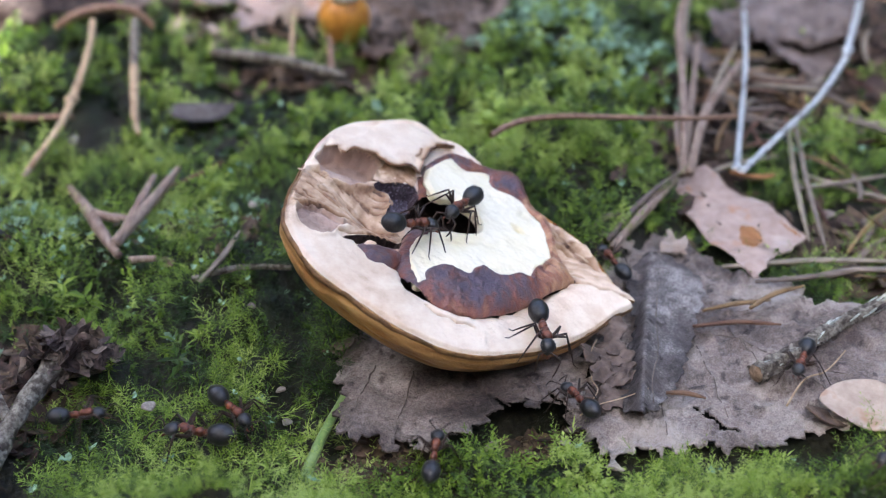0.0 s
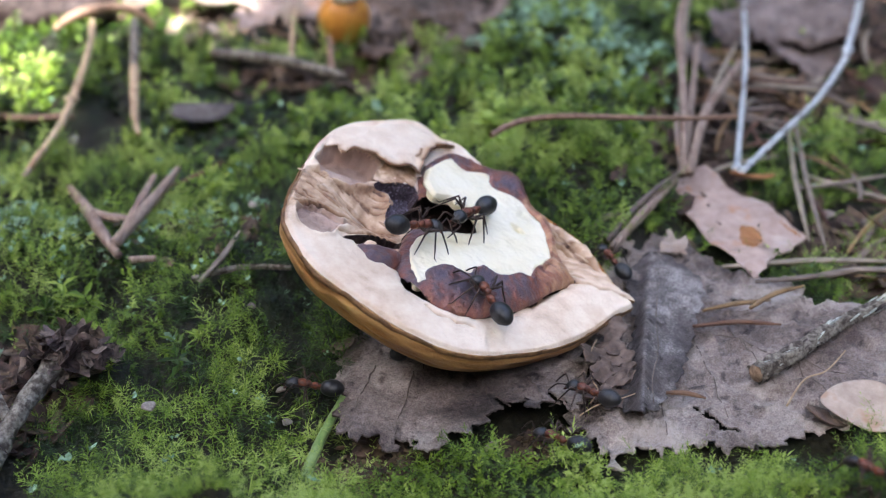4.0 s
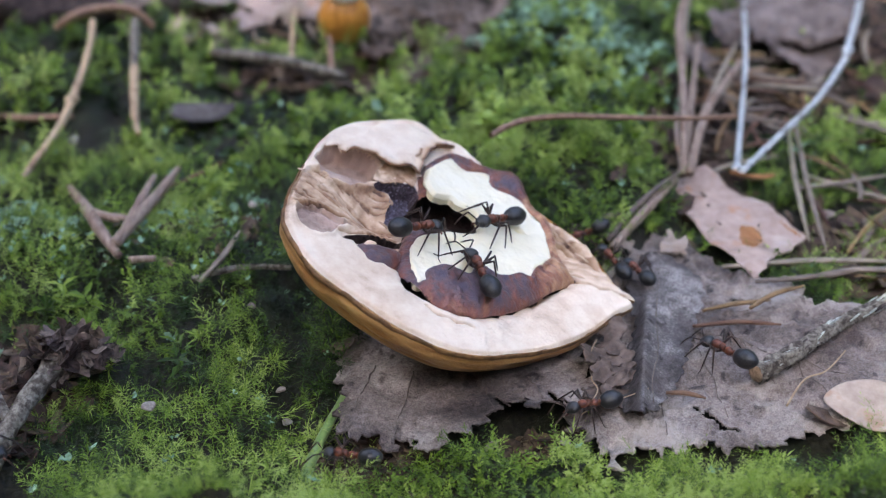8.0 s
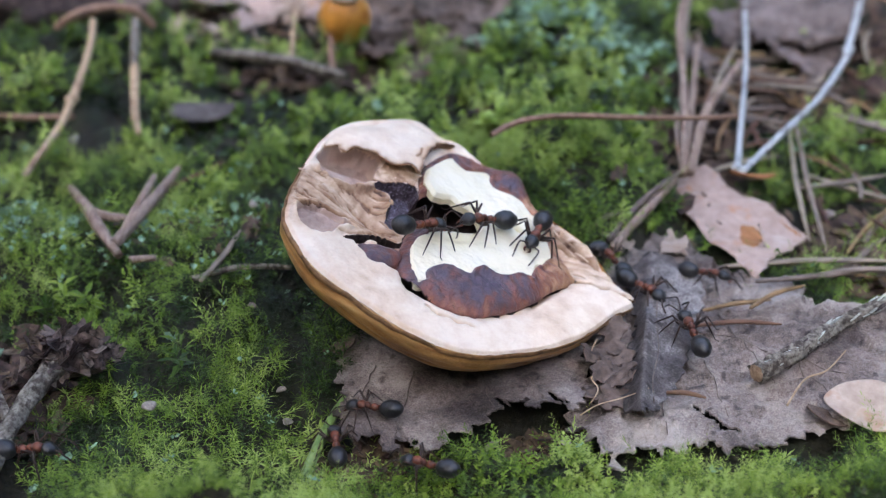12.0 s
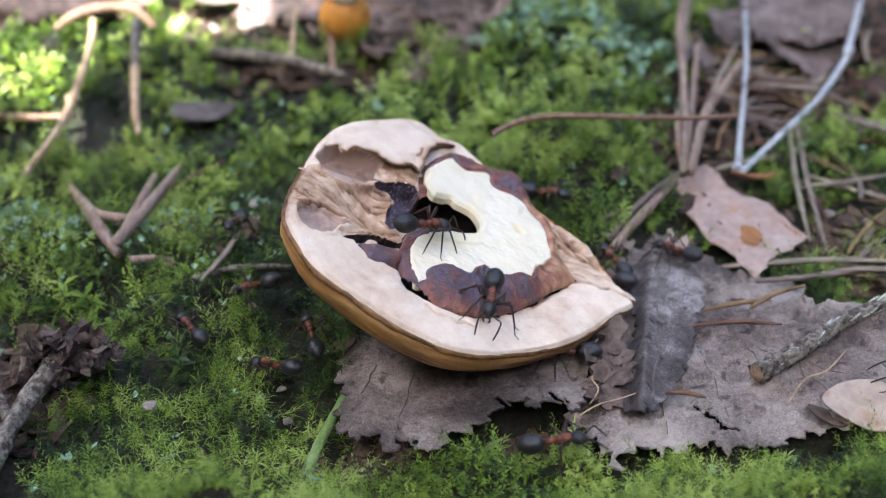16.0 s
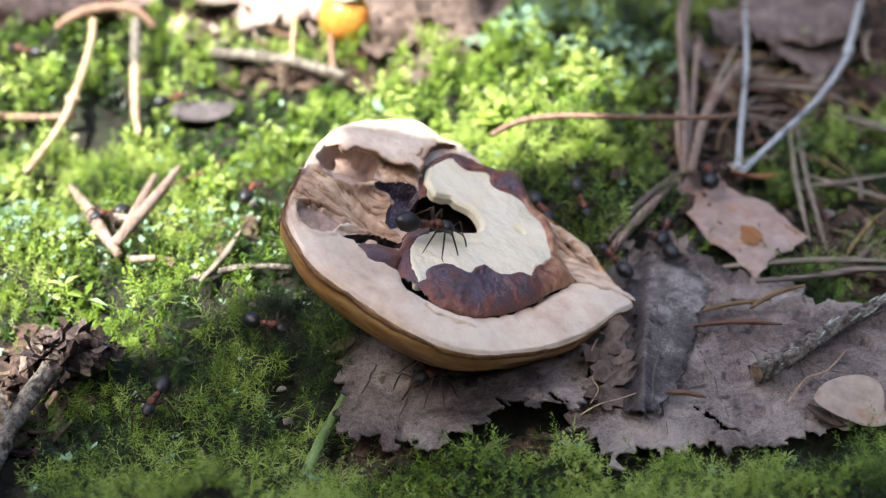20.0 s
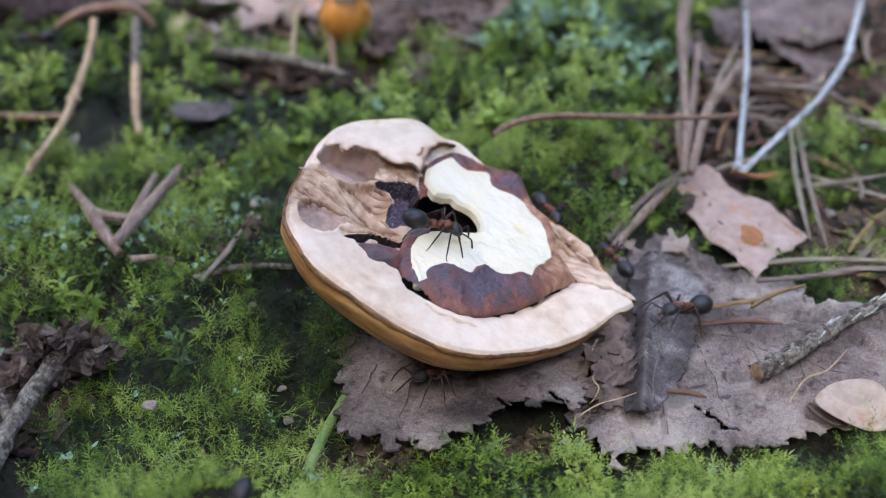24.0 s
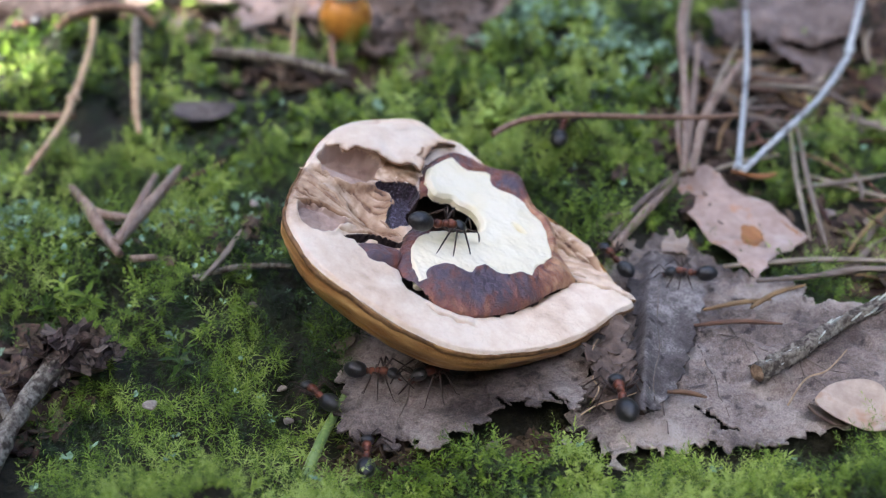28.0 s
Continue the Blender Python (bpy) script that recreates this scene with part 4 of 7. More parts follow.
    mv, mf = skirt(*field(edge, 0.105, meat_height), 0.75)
    x, y = mv[:, 0], mv[:, 1]
    tones = 0.12 + 0.55 * bump(x, y, -2.2, -1.0, 3.0, 1.0, 22) + 0.7 * bump(x, y, 5.4, 5.1, 0.8, 0.4, -35) + 0.2 * np.exp(within(x, y, edge, 60) / 0.3) + 0.2 * bump(x, y, 1.8, 13.0, 1.6, 1.0) + 0.10 * rough(x, y, 2.0, 76, 3)
    tint(sheet("kernel_flesh", mv, mf, FLESH, nut, "cream-white bitten kernel flesh", smooth=False), np.clip(tones, 0, 1))
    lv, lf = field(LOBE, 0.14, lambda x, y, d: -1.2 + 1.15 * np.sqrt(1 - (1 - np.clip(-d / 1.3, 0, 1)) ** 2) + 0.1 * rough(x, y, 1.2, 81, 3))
    tint(sheet("side_lobe", lv, lf, SKIN, nut, "mauve skin lobe beside the kernel"), 0.1 + 0.2 * rough(lv[:, 0], lv[:, 1], 1.0, 82, 3) + 0.35 * step(-9.5, -8, lv[:, 0]))
    # loose splinters on the torn edges
    for k, (x, y, z, ln, a, t) in enumerate(((-15.9, 7.7, 0.4, 0.9, -60, 20), (-9.4, 6.6, -0.3, 1.0, -35, 12), (-9.3, 3.0, -0.5, 1.0, -80, -10), (12.0, 6.9, -0.4, 2.6, -38, 8), (13.6, 4.9, -0.2, 2.0, -30, -6), (12.6, 0.7, 0.2, 1.9, 8, 14), (-8.7, -1.4, -1.0, 1.8, -15, 8), (-9.6, -0.5, -1.2, 1.6, -38, 10), (-19.6, 2.6, 0.0, 0.9, 200, 10), (10.2, 7.9, -0.3, 2.2, -45, 5))):
        sv, sf = tube(curve([(-ln / 2, 0, 0), (0, 0.12, 0.08), (ln / 2, 0, 0)], 4, False), (0.05, 0.2, 0.17, 0.04), 6)
        placed(tint(sheet("splinter", sv * np.array([1, 1, 0.45]), sf, CUT, nut), np.full(len(sv), 0.35 + 0.1 * (k % 4))), at(x, y, z, t, 0, a))
    return nut


walnut()


# ---- leaves ----
def leaf(name, m, outline, mat, label, height, cell=0.45, teeth=0.0, crumple=0.0, thick=0.22, veins=(), stalk=None, seed=1, cracks=(), spots=(), tone=None):
    """A dead leaf: toothed outline in mm, curled by height(x, y), with raised veins from points (x0, y0, x1, y1)."""
    poly = curve(outline, 10)
    if teeth:
        s = np.cumsum(np.hypot(*np.diff(np.vstack([poly, poly[:1]]), axis=0).T))
        along = np.roll(poly, -1, 0) - np.roll(poly, 1, 0)
        normal = np.column_stack([along[:, 1], -along[:, 0]]) / np.maximum(np.hypot(*along.T), 1e-6)[:, None]
        saw = ((s / 2.6 + 0.25 * waves(s, s * 0, 6, seed)) % 1.0) + 0.6 * ((s / 0.9) % 1.0) * 0.5
        poly = poly + normal * ((saw - 0.5) * teeth)[:, None]

    def z(x, y, d):
        h = height(x, y) - 1.3 * crumple * np.abs(rough(x, y, 3.4, seed + 507, 3)) + 0.3 * crumple * rough(x, y, 0.8, seed + 508, 3) + 0.3 * waves(x, y, 14, seed + 1)
        for x0, y0, x1, y1 in veins:
            dx, dy = x1 - x0, y1 - y0
            t = np.clip(((x - x0) * dx + (y - y0) * dy) / (dx * dx + dy * dy), 0, 1)
            h = h + 0.22 * np.exp(-(((x - x0 - t * dx) ** 2 + (y - y0 - t * dy) ** 2) / 0.16))
        return h
    top = thing(name, m, label, "leaf", "fallen leaves")
    v, f = field(poly, cell, z)
    c = v[f].mean(1)
    for points in cracks:
        f = f[gap(c[:, 0] + 0.25 * waves(c[:, 0], c[:, 1], 1.5, seed), c[:, 1] + 0.25 * waves(c[:, 0], c[:, 1], 1.3, seed + 3), points, 0.36) < 0.5]
        c = v[f].mean(1)
    blade = sheet("blade", v, f, mat, top)
    x, y = v[:, 0], v[:, 1]
    value = 0.57 + 0.22 * rough(x, y, 7, seed + 511, 2) + 0.13 * rough(x, y, 2.2, seed + 512, 3) - 0.35 * step(1.0, 1.35, rough(x, y, 0.9, seed + 513, 2)) - 0.4 * step(1.15, 1.4, rough(x, y, 3.0, seed + 514, 3))
    tint(blade, np.clip(value + (tone(x, y) if tone else 0), 0, 1))
    solid = blade.modifiers.new("thickness", "SOLIDIFY")
    solid.thickness, solid.offset = thick * MM, -1.0
    for outline, spot_mat, spot_label in spots:
        sv, sf = field(curve(outline, 5), cell, lambda x, y, d: z(x, y, d) + 0.05 - 0.12 * step(-0.5, 0, d))
        sheet("spot", sv, sf, spot_mat, top, spot_label)
    for x0, y0, x1, y1 in veins:
        t = np.linspace(0, 1, 14)
        vx, vy = x0 + (x1 - x0) * t + 0.25 * waves(t * 9, t * 0, 2, seed + 5), y0 + (y1 - y0) * t + 0.25 * waves(t * 9, t * 0, 2, seed + 6)
        inner = distance(vx, vy, poly) < -0.3
        vx, vy = vx[inner], vy[inner]
        if len(vx) > 3:
            sheet("vein", *tube(np.column_stack([vx, vy, z(vx, vy, 0) + 0.02]), (0.1, 0.05), 6), VEIN, top)
    if stalk:
        p = curve(stalk, 5, False)
        sheet("stalk", *tube(p, (0.45, 0.3), 6), mat, top)
    return top


# This leaf's tone is lowered for the nut's shade, less so in front.
leaf("birch_leaf", at(0, 0, 0), [(-10.7, -1.5), (-10.9, -7.0), (-10.0, -10.3), (-10.4, -13.9), (-9.6, -17.3), (-7.6, -17.9), (-6.9, -16.9), (-5.2, -19.3), (-4.2, -17.7), (-2.5, -17.7), (-1.9, -19.2), (-0.8, -18.5), (0.5, -17.2), (3.1, -16.2), (4.3, -14.4), (6.2, -13.0), (8.2, -11.7), (8.2, -13.4), (10.1, -12.6), (12.3, -12.2), (13.0, -13.2), (15.0, -10.0), (15.0, -6), (13.6, 2.7), (1.0, 7.2), (-8.4, 2.7)], LEAF_GREY,
     "dry grey-brown toothed birch leaf under the nut", lambda x, y: 3.3 - 0.035 * (y + 8) + 0.5 * waves(x, y, 6, 60) * step(-9, -15, y) + 0.7 * bump(x, y, 8, -13.5, 2.5, 1.2), teeth=1.3, crumple=0.32, cell=0.22, tone=lambda x, y: -0.14 + 0.26 * bump(x, y, -4, -17, 6, 4), veins=((-3, -7, -5, -18), (4, -7, 5, -14), (-7, -6, -9, -14), (9, -8, 10, -12)), seed=4, cracks=(((5.5, -11.5), (6.6, -13.5)), ((11.0, -11.0), (12.0, -12.4))))
leaf("birch_leaf", at(0, 0, 0), [(15.5, -6.6), (14.6, -10.3), (12.3, -14.8), (14.1, -15.2), (15.1, -17.2), (16.0, -18.8), (16.3, -20.8), (17.7, -18.6), (20.0, -18.4), (22.4, -18.7), (25.4, -17.6), (28.3, -18.3), (31.4, -18.0), (34.3, -16.8), (38.4, -15.7), (44.2, -14.5), (50.4, -11.3), (55.0, 2.7), (42.2, 4.4), (40.5, 9.7), (33.7, 13.0), (27.5, 20.2), (22.5, 19.2), (18.3, 11.9), (16.1, 2.7)], LEAF_GREY,
     "large dry grey-brown toothed birch leaf on the moss", lambda x, y: 3.0 + 0.03 * (x - 20) - 0.5 * bump(x, y, 30, -8, 6, 8) + 0.8 * bump(x, y, 45, 2, 8, 5) + 0.6 * bump(x, y, 24, 14, 6, 5),
     teeth=1.4, crumple=0.55, cell=0.24, tone=lambda x, y: 0.30 * bump(x, y, 35.5, 6.0, 5.5, 3.5, -30) + 0.12 * bump(x, y, 24, -14, 8, 4) - 0.16 * bump(x, y, 26, 10, 6, 8) - 0.10 * bump(x, y, 36, -9, 5, 4), veins=((24, 3, 50, -13), (27.2, 1, 28.6, -14), (30.4, 5.2, 34.5, -10), (37, -4, 40, -14), (39, -6, 46, 1), (21, 5, 27, 17), (23, 2, 22, -17), (19, 5, 21, 16)), seed=7,
     cracks=(((25.9, -12.2), (26.6, -13.7), (27.5, -14.4), (28.1, -15.9), (29.2, -16.0)), ((15.5, -8), (18, -9)), ((33, 6.5), (36.5, 6.2)), ((20.5, -18.4), (21.4, -20.5))))
# Shade on the flank left of the fold is put into the tone.
leaf("leaf_fragment", at(0, 0, 0), [(21.2, 0.6), (19.4, -5.4), (18.4, -9.4), (18.2, -13.0), (19.3, -16.2), (20.7, -15.3), (22.4, -12.4), (24.4, -8.7), (26.2, -3.7), (28.2, 2.6), (29.6, 8.5), (27.0, 13.6), (23.8, 14.8), (21.5, 10.7), (21.3, 4.8)], LEAF_DARK,
     "dark folded leaf fragment lying on the birch leaf", lambda x, y: 4.5 + 1.3 * np.exp(-((x - 19.9 - (y + 13) * 0.17) / 0.9) ** 2) * step(6, -2, y) - 0.05 * (x - 22) - 0.9 * step(0.2, -1.4, x - 19.9 - (y + 13) * 0.17) - 0.4 * bump(x, y, 26.5, -2, 2, 6) + 0.3 * rough(x, y, 4, 61, 2),
     teeth=0.6, crumple=0.25, cell=0.2, veins=((21.0, -14.0, 25.0, 10),), seed=9, tone=lambda x, y: 0.05 - 0.25 * step(0.1, -0.8, x - 19.9 - (y + 13) * 0.17) + 0.04 * step(-2, 8, y))
for k, (x, y, z, s, r) in enumerate(((16.6, -6.0, 4.6, 2.6, 10), (17.8, -8.6, 4.5, 2.5, -8), (16.4, -10.4, 4.2, 2.4, 30), (18.0, -3.4, 4.8, 2.4, 80), (18.2, -12.4, 4.3, 2.6, -12))):
    leaf("leaf_fragment", at(x, y, z, 14 * math.sin(k * 2.1), 16 * math.cos(k * 1.3), r), [(-s, -0.5 * s), (-0.7 * s, -0.62 * s), (0.1 * s, -0.4 * s), (0.9 * s, -0.55 * s), (s * 1.2, -0.1 * s), (0.7 * s, 0.2 * s), (0.8 * s, 0.6 * s), (0, 0.42 * s), (-0.6 * s, 0.6 * s)], LEAF_BROWN,
         "small curled brown scrap of dry leaf beside the nut's tip", lambda x, y: 0.12 * x * x - 0.1 * y * y, cell=0.2, teeth=0.7, crumple=0.3, thick=0.15, seed=20 + k)
leaf("oval_leaf", at(0, 0, 0), [(30.3, 31.8), (30.0, 28.1), (30.9, 22.4), (32.2, 18.4), (33.7, 16.4), (34.8, 13.3), (36.2, 10.6), (37.4, 11.8), (39.9, 15.2), (44.3, 20.4), (44.8, 21.6), (44.2, 23.0), (42.8, 25.2), (40.6, 28.1), (37.3, 30.0), (35.7, 33.0), (34.2, 34.8), (31.9, 34.4)], LEAF_PINK,
     "smooth pinkish-brown leaf with rusty patches, propped on litter", lambda x, y: 4.2 + 0.03 * (y - 25) - 0.012 * (x - 37) ** 2 + 0.07 * (36 - x) + 0.5 * waves(x, y, 8, 62), teeth=0.3, crumple=0.22, spots=(([(36.4, 21.7), (37.6, 22.6), (39.0, 22.4), (39.6, 20.6), (39.2, 18.8), (37.6, 16.4), (36.6, 16.6), (35.8, 17.9)], LEAF_RUST, "rusty brown patch"), ([(44.2, 20.6), (44.6, 21.6), (44.0, 22.9), (42.6, 24.8), (42.0, 24.2), (43.2, 22.0)], LEAF_RUST, "rusty brown edge")), stalk=[(31.6, 33.5, 4.6), (31.6, 40, 5.6), (32.6, 48, 6.4)], seed=11)
leaf("rust_leaf_scrap", at(40.2, 32.0, 4.9, -25, 8, 10), [(-3.6, -0.6), (-1, -1.1), (3.4, 0.6), (2, 1.3), (-1.5, 1.0)], LEAF_RUST, "curled rusty-orange scrap of leaf behind the pinkish leaf", lambda x, y: 0.1 * x * x * 0.5 + 0.2 * y * y, cell=0.25, seed=12)
leaf("pale_scrap", at(27.8, 16.5, 4.6, 10, -8, 20), [(-1.8, -0.6), (-0.2, -1.4), (1.1, -1.0), (1.3, 0.6), (0.5, 1.0), (0.2, 2.0), (-0.9, 1.5)], LEAF_PALE, "small cream scrap of leaf on the birch leaf", lambda x, y: 0.15 * x * y, cell=0.18, teeth=0.9, crumple=0.35, thick=0.12, seed=13)
leaf("pale_scrap", at(21.2, 16.8, 5.0, 18, 12, -30), [(-2.0, -0.4), (-0.6, -1.1), (1.6, -0.8), (1.4, 0.2), (0.2, 0.7), (-1.2, 0.5)], LEAF_PALE, "small cream scrap of leaf behind the nut's tip", lambda x, y: 0.18 * x * y, cell=0.18, teeth=0.9, crumple=0.35, thick=0.12, seed=14)
leaf("red_brown_leaf", at(39.3, -13.7, 3.3, -8, 6, 12), [(-3.4, -0.5), (-1.8, -1.9), (1.2, -2.1), (3.2, -0.4), (1.8, 1.7), (-1.4, 1.9)], LEAF_BROWN, "dark reddish-brown curled leaf piece at the edge of the birch leaf", lambda x, y: 0.1 * x * x - 0.06 * y * y, cell=0.25, seed=15)
leaf("brown_leaf", at(0, 0, 0), [(-14.1, 95.9), (-6.3, 99.4), (1.5, 95.8), (2.4, 76), (-3.8, 66.3), (-11.4, 80.4)], LEAF_BROWN, "dark crumpled brown leaf among the moss", lambda x, y: 3.0 + 1.2 * waves(x, y, 7, 91) + 0.06 * (y - 70), cell=0.6, crumple=1.2, seed=16)
leaf("brown_leaf", at(2, 86, 6.5, 24, 10, 30), [(-9, -2), (-2, -4.5), (8, -2.5), (9, 1), (0, 3.5), (-7, 2)], LEAF_BROWN, "curled brown leaf with a pale edge", lambda x, y: 0.03 * x * x + 0.1 * y * y, cell=0.45, crumple=0.6, seed=17)
leaf("weathered_leaf", at(0, 0, 0), [(49, 88), (51, 104), (66, 106), (70, 92), (67, 80), (62, 72), (57, 71), (52, 77)], LEAF_BACK, "broad grey-pink weathered dead leaf at the back", lambda x, y: 3.4 + 0.22 * (y - 72) + 0.6 * waves(x, y, 9, 93), cell=0.8, veins=((58, 80, 86, 100), (70, 90, 74, 106)), crumple=1.0, teeth=1.5, seed=18)
leaf("pale_leaf", at(0, 0, 0), [(-36, 97), (-33, 104), (-22, 105), (-19.5, 98), (-22.3, 91), (-25.5, 92.5), (-28.8, 88.3), (-31.5, 92)], LEAF_PINK, "pale pinkish dead leaf with a torn edge in the moss", lambda x, y: 4.5 + 0.25 * (y - 92) + 0.7 * waves(x, y, 8, 95), cell=0.5, crumple=0.9, teeth=1.2, seed=19)
leaf("dark_leaf", at(-35.6, 56.5, ground_height(-35.6, 56.5) + 2.2, 12, 4, 5), [(-4.4, -1.5), (0, -2.4), (4.2, -1.2), (4.6, 1.4), (0, 2.2), (-3.6, 1.4)], LEAF_DARK, "small blackish leaf sunk in the moss", lambda x, y: 0.03 * x * x, cell=0.4, seed=22)
leaf("brown_leaf", at(-58, 95, 6, 20, 6, 20), [(-12, -3), (-4, -5), (7, -4), (12, 1), (3, 5), (-9, 3)], LEAF_BROWN, "shaded brown dead leaf at the back", lambda x, y: 0.02 * x * x, cell=0.7, seed=23)
leaf("brown_leaf", at(-40, 101, 6, 15, -10, 70), [(-9, -3), (-2, -5), (8, -3), (10, 2), (1, 4), (-7, 3)], LEAF_PALE, "pale straw-coloured leaf remains in the moss", lambda x, y: 0.03 * x * x, cell=0.7, seed=24)
pale_disc = leaf("leaf_flake", at(42.4, -11.4, 4.2, 10, -6, 0), [(-3.6, 0.9), (-1.9, 2.6), (0.2, 3.2), (2.3, 2.9), (3.5, 1.7), (3.4, 0.0), (2.6, -1.8), (2.2, -3.6), (0.4, -3.5), (-1.2, -2.2), (-2.7, -0.7)], FLAKE, "thin translucent beige flake of dry leaf, nudged by ants", lambda x, y: 0.04 * x * x + 0.03 * y * y, cell=0.28, thick=0.12, seed=25)


for k, (x, y, z, s, rx, ry, r) in enumerate(((-32, 86, 5.6, 3.6, 38, 18, 20), (-25, 88, 6.4, 4.2, 46, -20, -25), (-38, 84, 4.8, 3.0, 20, 24, 60), (-44, 86, 4.6, 2.6, 28, -24, 10), (-21, 83, 4.6, 2.6, 60, 10, 80), (-36, 78.5, 4.2, 2.0, 20, 30, 130), (-29, 80, 4.4, 2.2, 30, -20, 170), (-34, 91, 6, 3.4, 30, 12, 100), (-41, 80, 4.4, 1.8, 40, 10, 40))):
    leaf("leaf_scrap", at(x, y, z, rx, ry, r), [(-s, -0.4 * s), (-0.5 * s, -0.25 * s), (-0.4 * s, -0.7 * s), (0.5 * s, -0.3 * s), (s, -0.25 * s), (0.5 * s, 0.1 * s), (0.6 * s, 0.5 * s), (-0.1 * s, 0.25 * s), (-0.3 * s, 0.6 * s), (-0.6 * s, 0.1 * s)], LEAF_PALE if k % 3 else LEAF_PINK, "pale torn leaf scrap at the back of the moss", lambda x, y: 0.08 * x * x - 0.1 * y * y, cell=0.35, crumple=0.5, seed=50 + k)
for k, (x, y, z, s, rx, ry, r) in enumerate(((-4, 80, 6.4, 8, 30, 6, 10), (3, 76, 5.2, 5, 20, -12, 70), (-9, 76, 4.4, 5, 14, 10, 140), (48, 84, 5.5, 7, 24, 8, 30), (40, 74, 4.6, 5, 14, -10, 100), (60, 78, 5.4, 6, 20, 6, 160), (-72, 92, 6, 8, 20, 5, 40))):
    leaf("brown_leaf", at(x, y, z, rx, ry, r), [(-s, -0.35 * s), (-0.4 * s, -0.6 * s), (0.6 * s, -0.5 * s), (s, 0), (0.5 * s, 0.5 * s), (-0.4 * s, 0.55 * s)], LEAF_BACK if k in (3, 4) else LEAF_BROWN, "crumpled grey-brown dead leaf in the litter", lambda x, y: 0.03 * x * x - 0.05 * y * y + 0.5 * waves(x, y, 4, 66), cell=0.45, crumple=0.9, seed=60 + k)


# ---- stems, twigs and needles ----
def stem(name, points, radii, mat, label, category="stem", sides=8, rough=0.06, lift=0.0, knots=()):
    p = np.array(points, float)
    base = p[0].copy()
    top = thing(name, at(*base), label, category)
    line = curve(p - base + np.array([0, 0, lift]), 7, False)
    sheet("shaft", *tube(line, [0.78 * r for r in radii], sides, rough, len(name)), mat, top)
    for k, r in knots:
        q = line[int(k * (len(line) - 1))]
        sheet("knot", *ball((r, r * 0.9, r * 0.8), q, 6, 8), mat, top)
    return top


stem("grass_stalk", [(38.6, 34.4, 5.0), (42.4, 50.7, 5.0), (46.8, 70.0, 5.3), (50.6, 91.8, 6.6), (53, 106, 8)], (0.62, 0.5, 0.5), STEM_GREY, "thin silvery-grey dry grass stalk standing in litter", knots=((0.0, 0.8),))
stem("grass_stalk", [(38.8, 33.6, 4.6), (45.7, 42.3, 5.6), (53.7, 53.3, 6.0), (60.6, 65.9, 6.0), (61.8, 68.3, 6.0), (62.7, 71.0, 6.1), (69.6, 90.0, 7.0), (73, 104, 8)], (0.6, 0.66, 0.75), STEM_GREY, "bent silvery-grey dry grass stalk leaning over litter", knots=((0.72, 0.95),))
stem("bent_stem", [(5.9, 26.9, 13.6), (8.0, 28.7, 14.0), (10.8, 30.0, 14.3), (15.1, 30.5, 14.5), (22.2, 31.4, 13.9), (27.0, 33.0, 13.0), (32.4, 35.0, 12), (38.4, 37.6, 11)], (0.5, 0.52, 0.5, 0.45, 0.36), STEM_BROWN, "thin brown dry stem lying over the mossy hummock")
stem("dry_stem", [(-56.1, 35.5, 2.8), (-55.2, 38.2, 3.5), (-53.4, 47.0, 5.0), (-53.3, 53.6, 5.8), (-53.7, 62.6, 6.6), (-54.5, 71.5, 7.4), (-55.7, 78.0, 8.0)], (0.55, 0.7, 0.85, 0.75, 0.7), STRAW, "pale jointed dry stem arching over the moss", knots=((0.5, 1.1),))
stem("dry_stem", [(-42.5, 46.2, 4.0), (-43.8, 50.6, 5.0), (-45.2, 57.9, 6.0), (-45.9, 62.1, 7.0)], (0.5, 0.8, 0.9, 1.0), STRAW, "short pale dry stem with a rusty foot in the moss")
stem("dry_stem", [(-61.5, 77.0, 7.0), (-59.2, 77.5, 8.5), (-56.3, 79.1, 9.2), (-52.6, 80.6, 9.2), (-49.0, 80.4, 8.5), (-46.5, 79.9, 6.0)], (0.6, 1.0, 1.1, 1.0, 0.7), STEM_BROWN, "arched reddish-brown dead stem over the moss")
stem("dry_stem", [(-66, 53.6, 3.2), (-58.9, 52.1, 3.6), (-53.0, 52.2, 3.8)], (0.8, 0.75, 0.6), STEM_BROWN, "short brown stem lying on the moss")
stem("dry_stem", [(-37, 76, 3.4), (-25.4, 73.6, 3.2), (-15, 66.8, 3.4)], (1.1, 1.2, 0.8), TWIG, "dark mossy twig lying behind the nut", rough=0.14)
stem("dry_stem", [(-17, 69, 3), (-18.5, 82, 4), (-19, 96, 5)], (0.6, 0.6, 0.5), STEM_BROWN, "thin upright brown stem in the litter")
stem("dry_stem", [(-24, 74, 3), (-24.5, 84, 5), (-24, 92, 6.5)], (0.5, 0.5, 0.5), STRAW, "thin straw-coloured stem in the litter")
stem("dry_stem", [(-28.3, 6.6, 5.9), (-23, 8.2, 6.4), (-17.4, 9.4, 5.6)], (0.45, 0.5, 0.4), TWIG, "dark thin twig half sunk in moss beside the nut", rough=0.12)
stem("green_stalk", [(-13.4, -21, 0.8), (-12.5, -18.2, 2.0), (-11.1, -13.3, 2.4), (-9.6, -8.5, 2.7)], (0.75, 0.65, 0.45), GREEN_STEM, "fresh green grass stalk under the birch leaf")
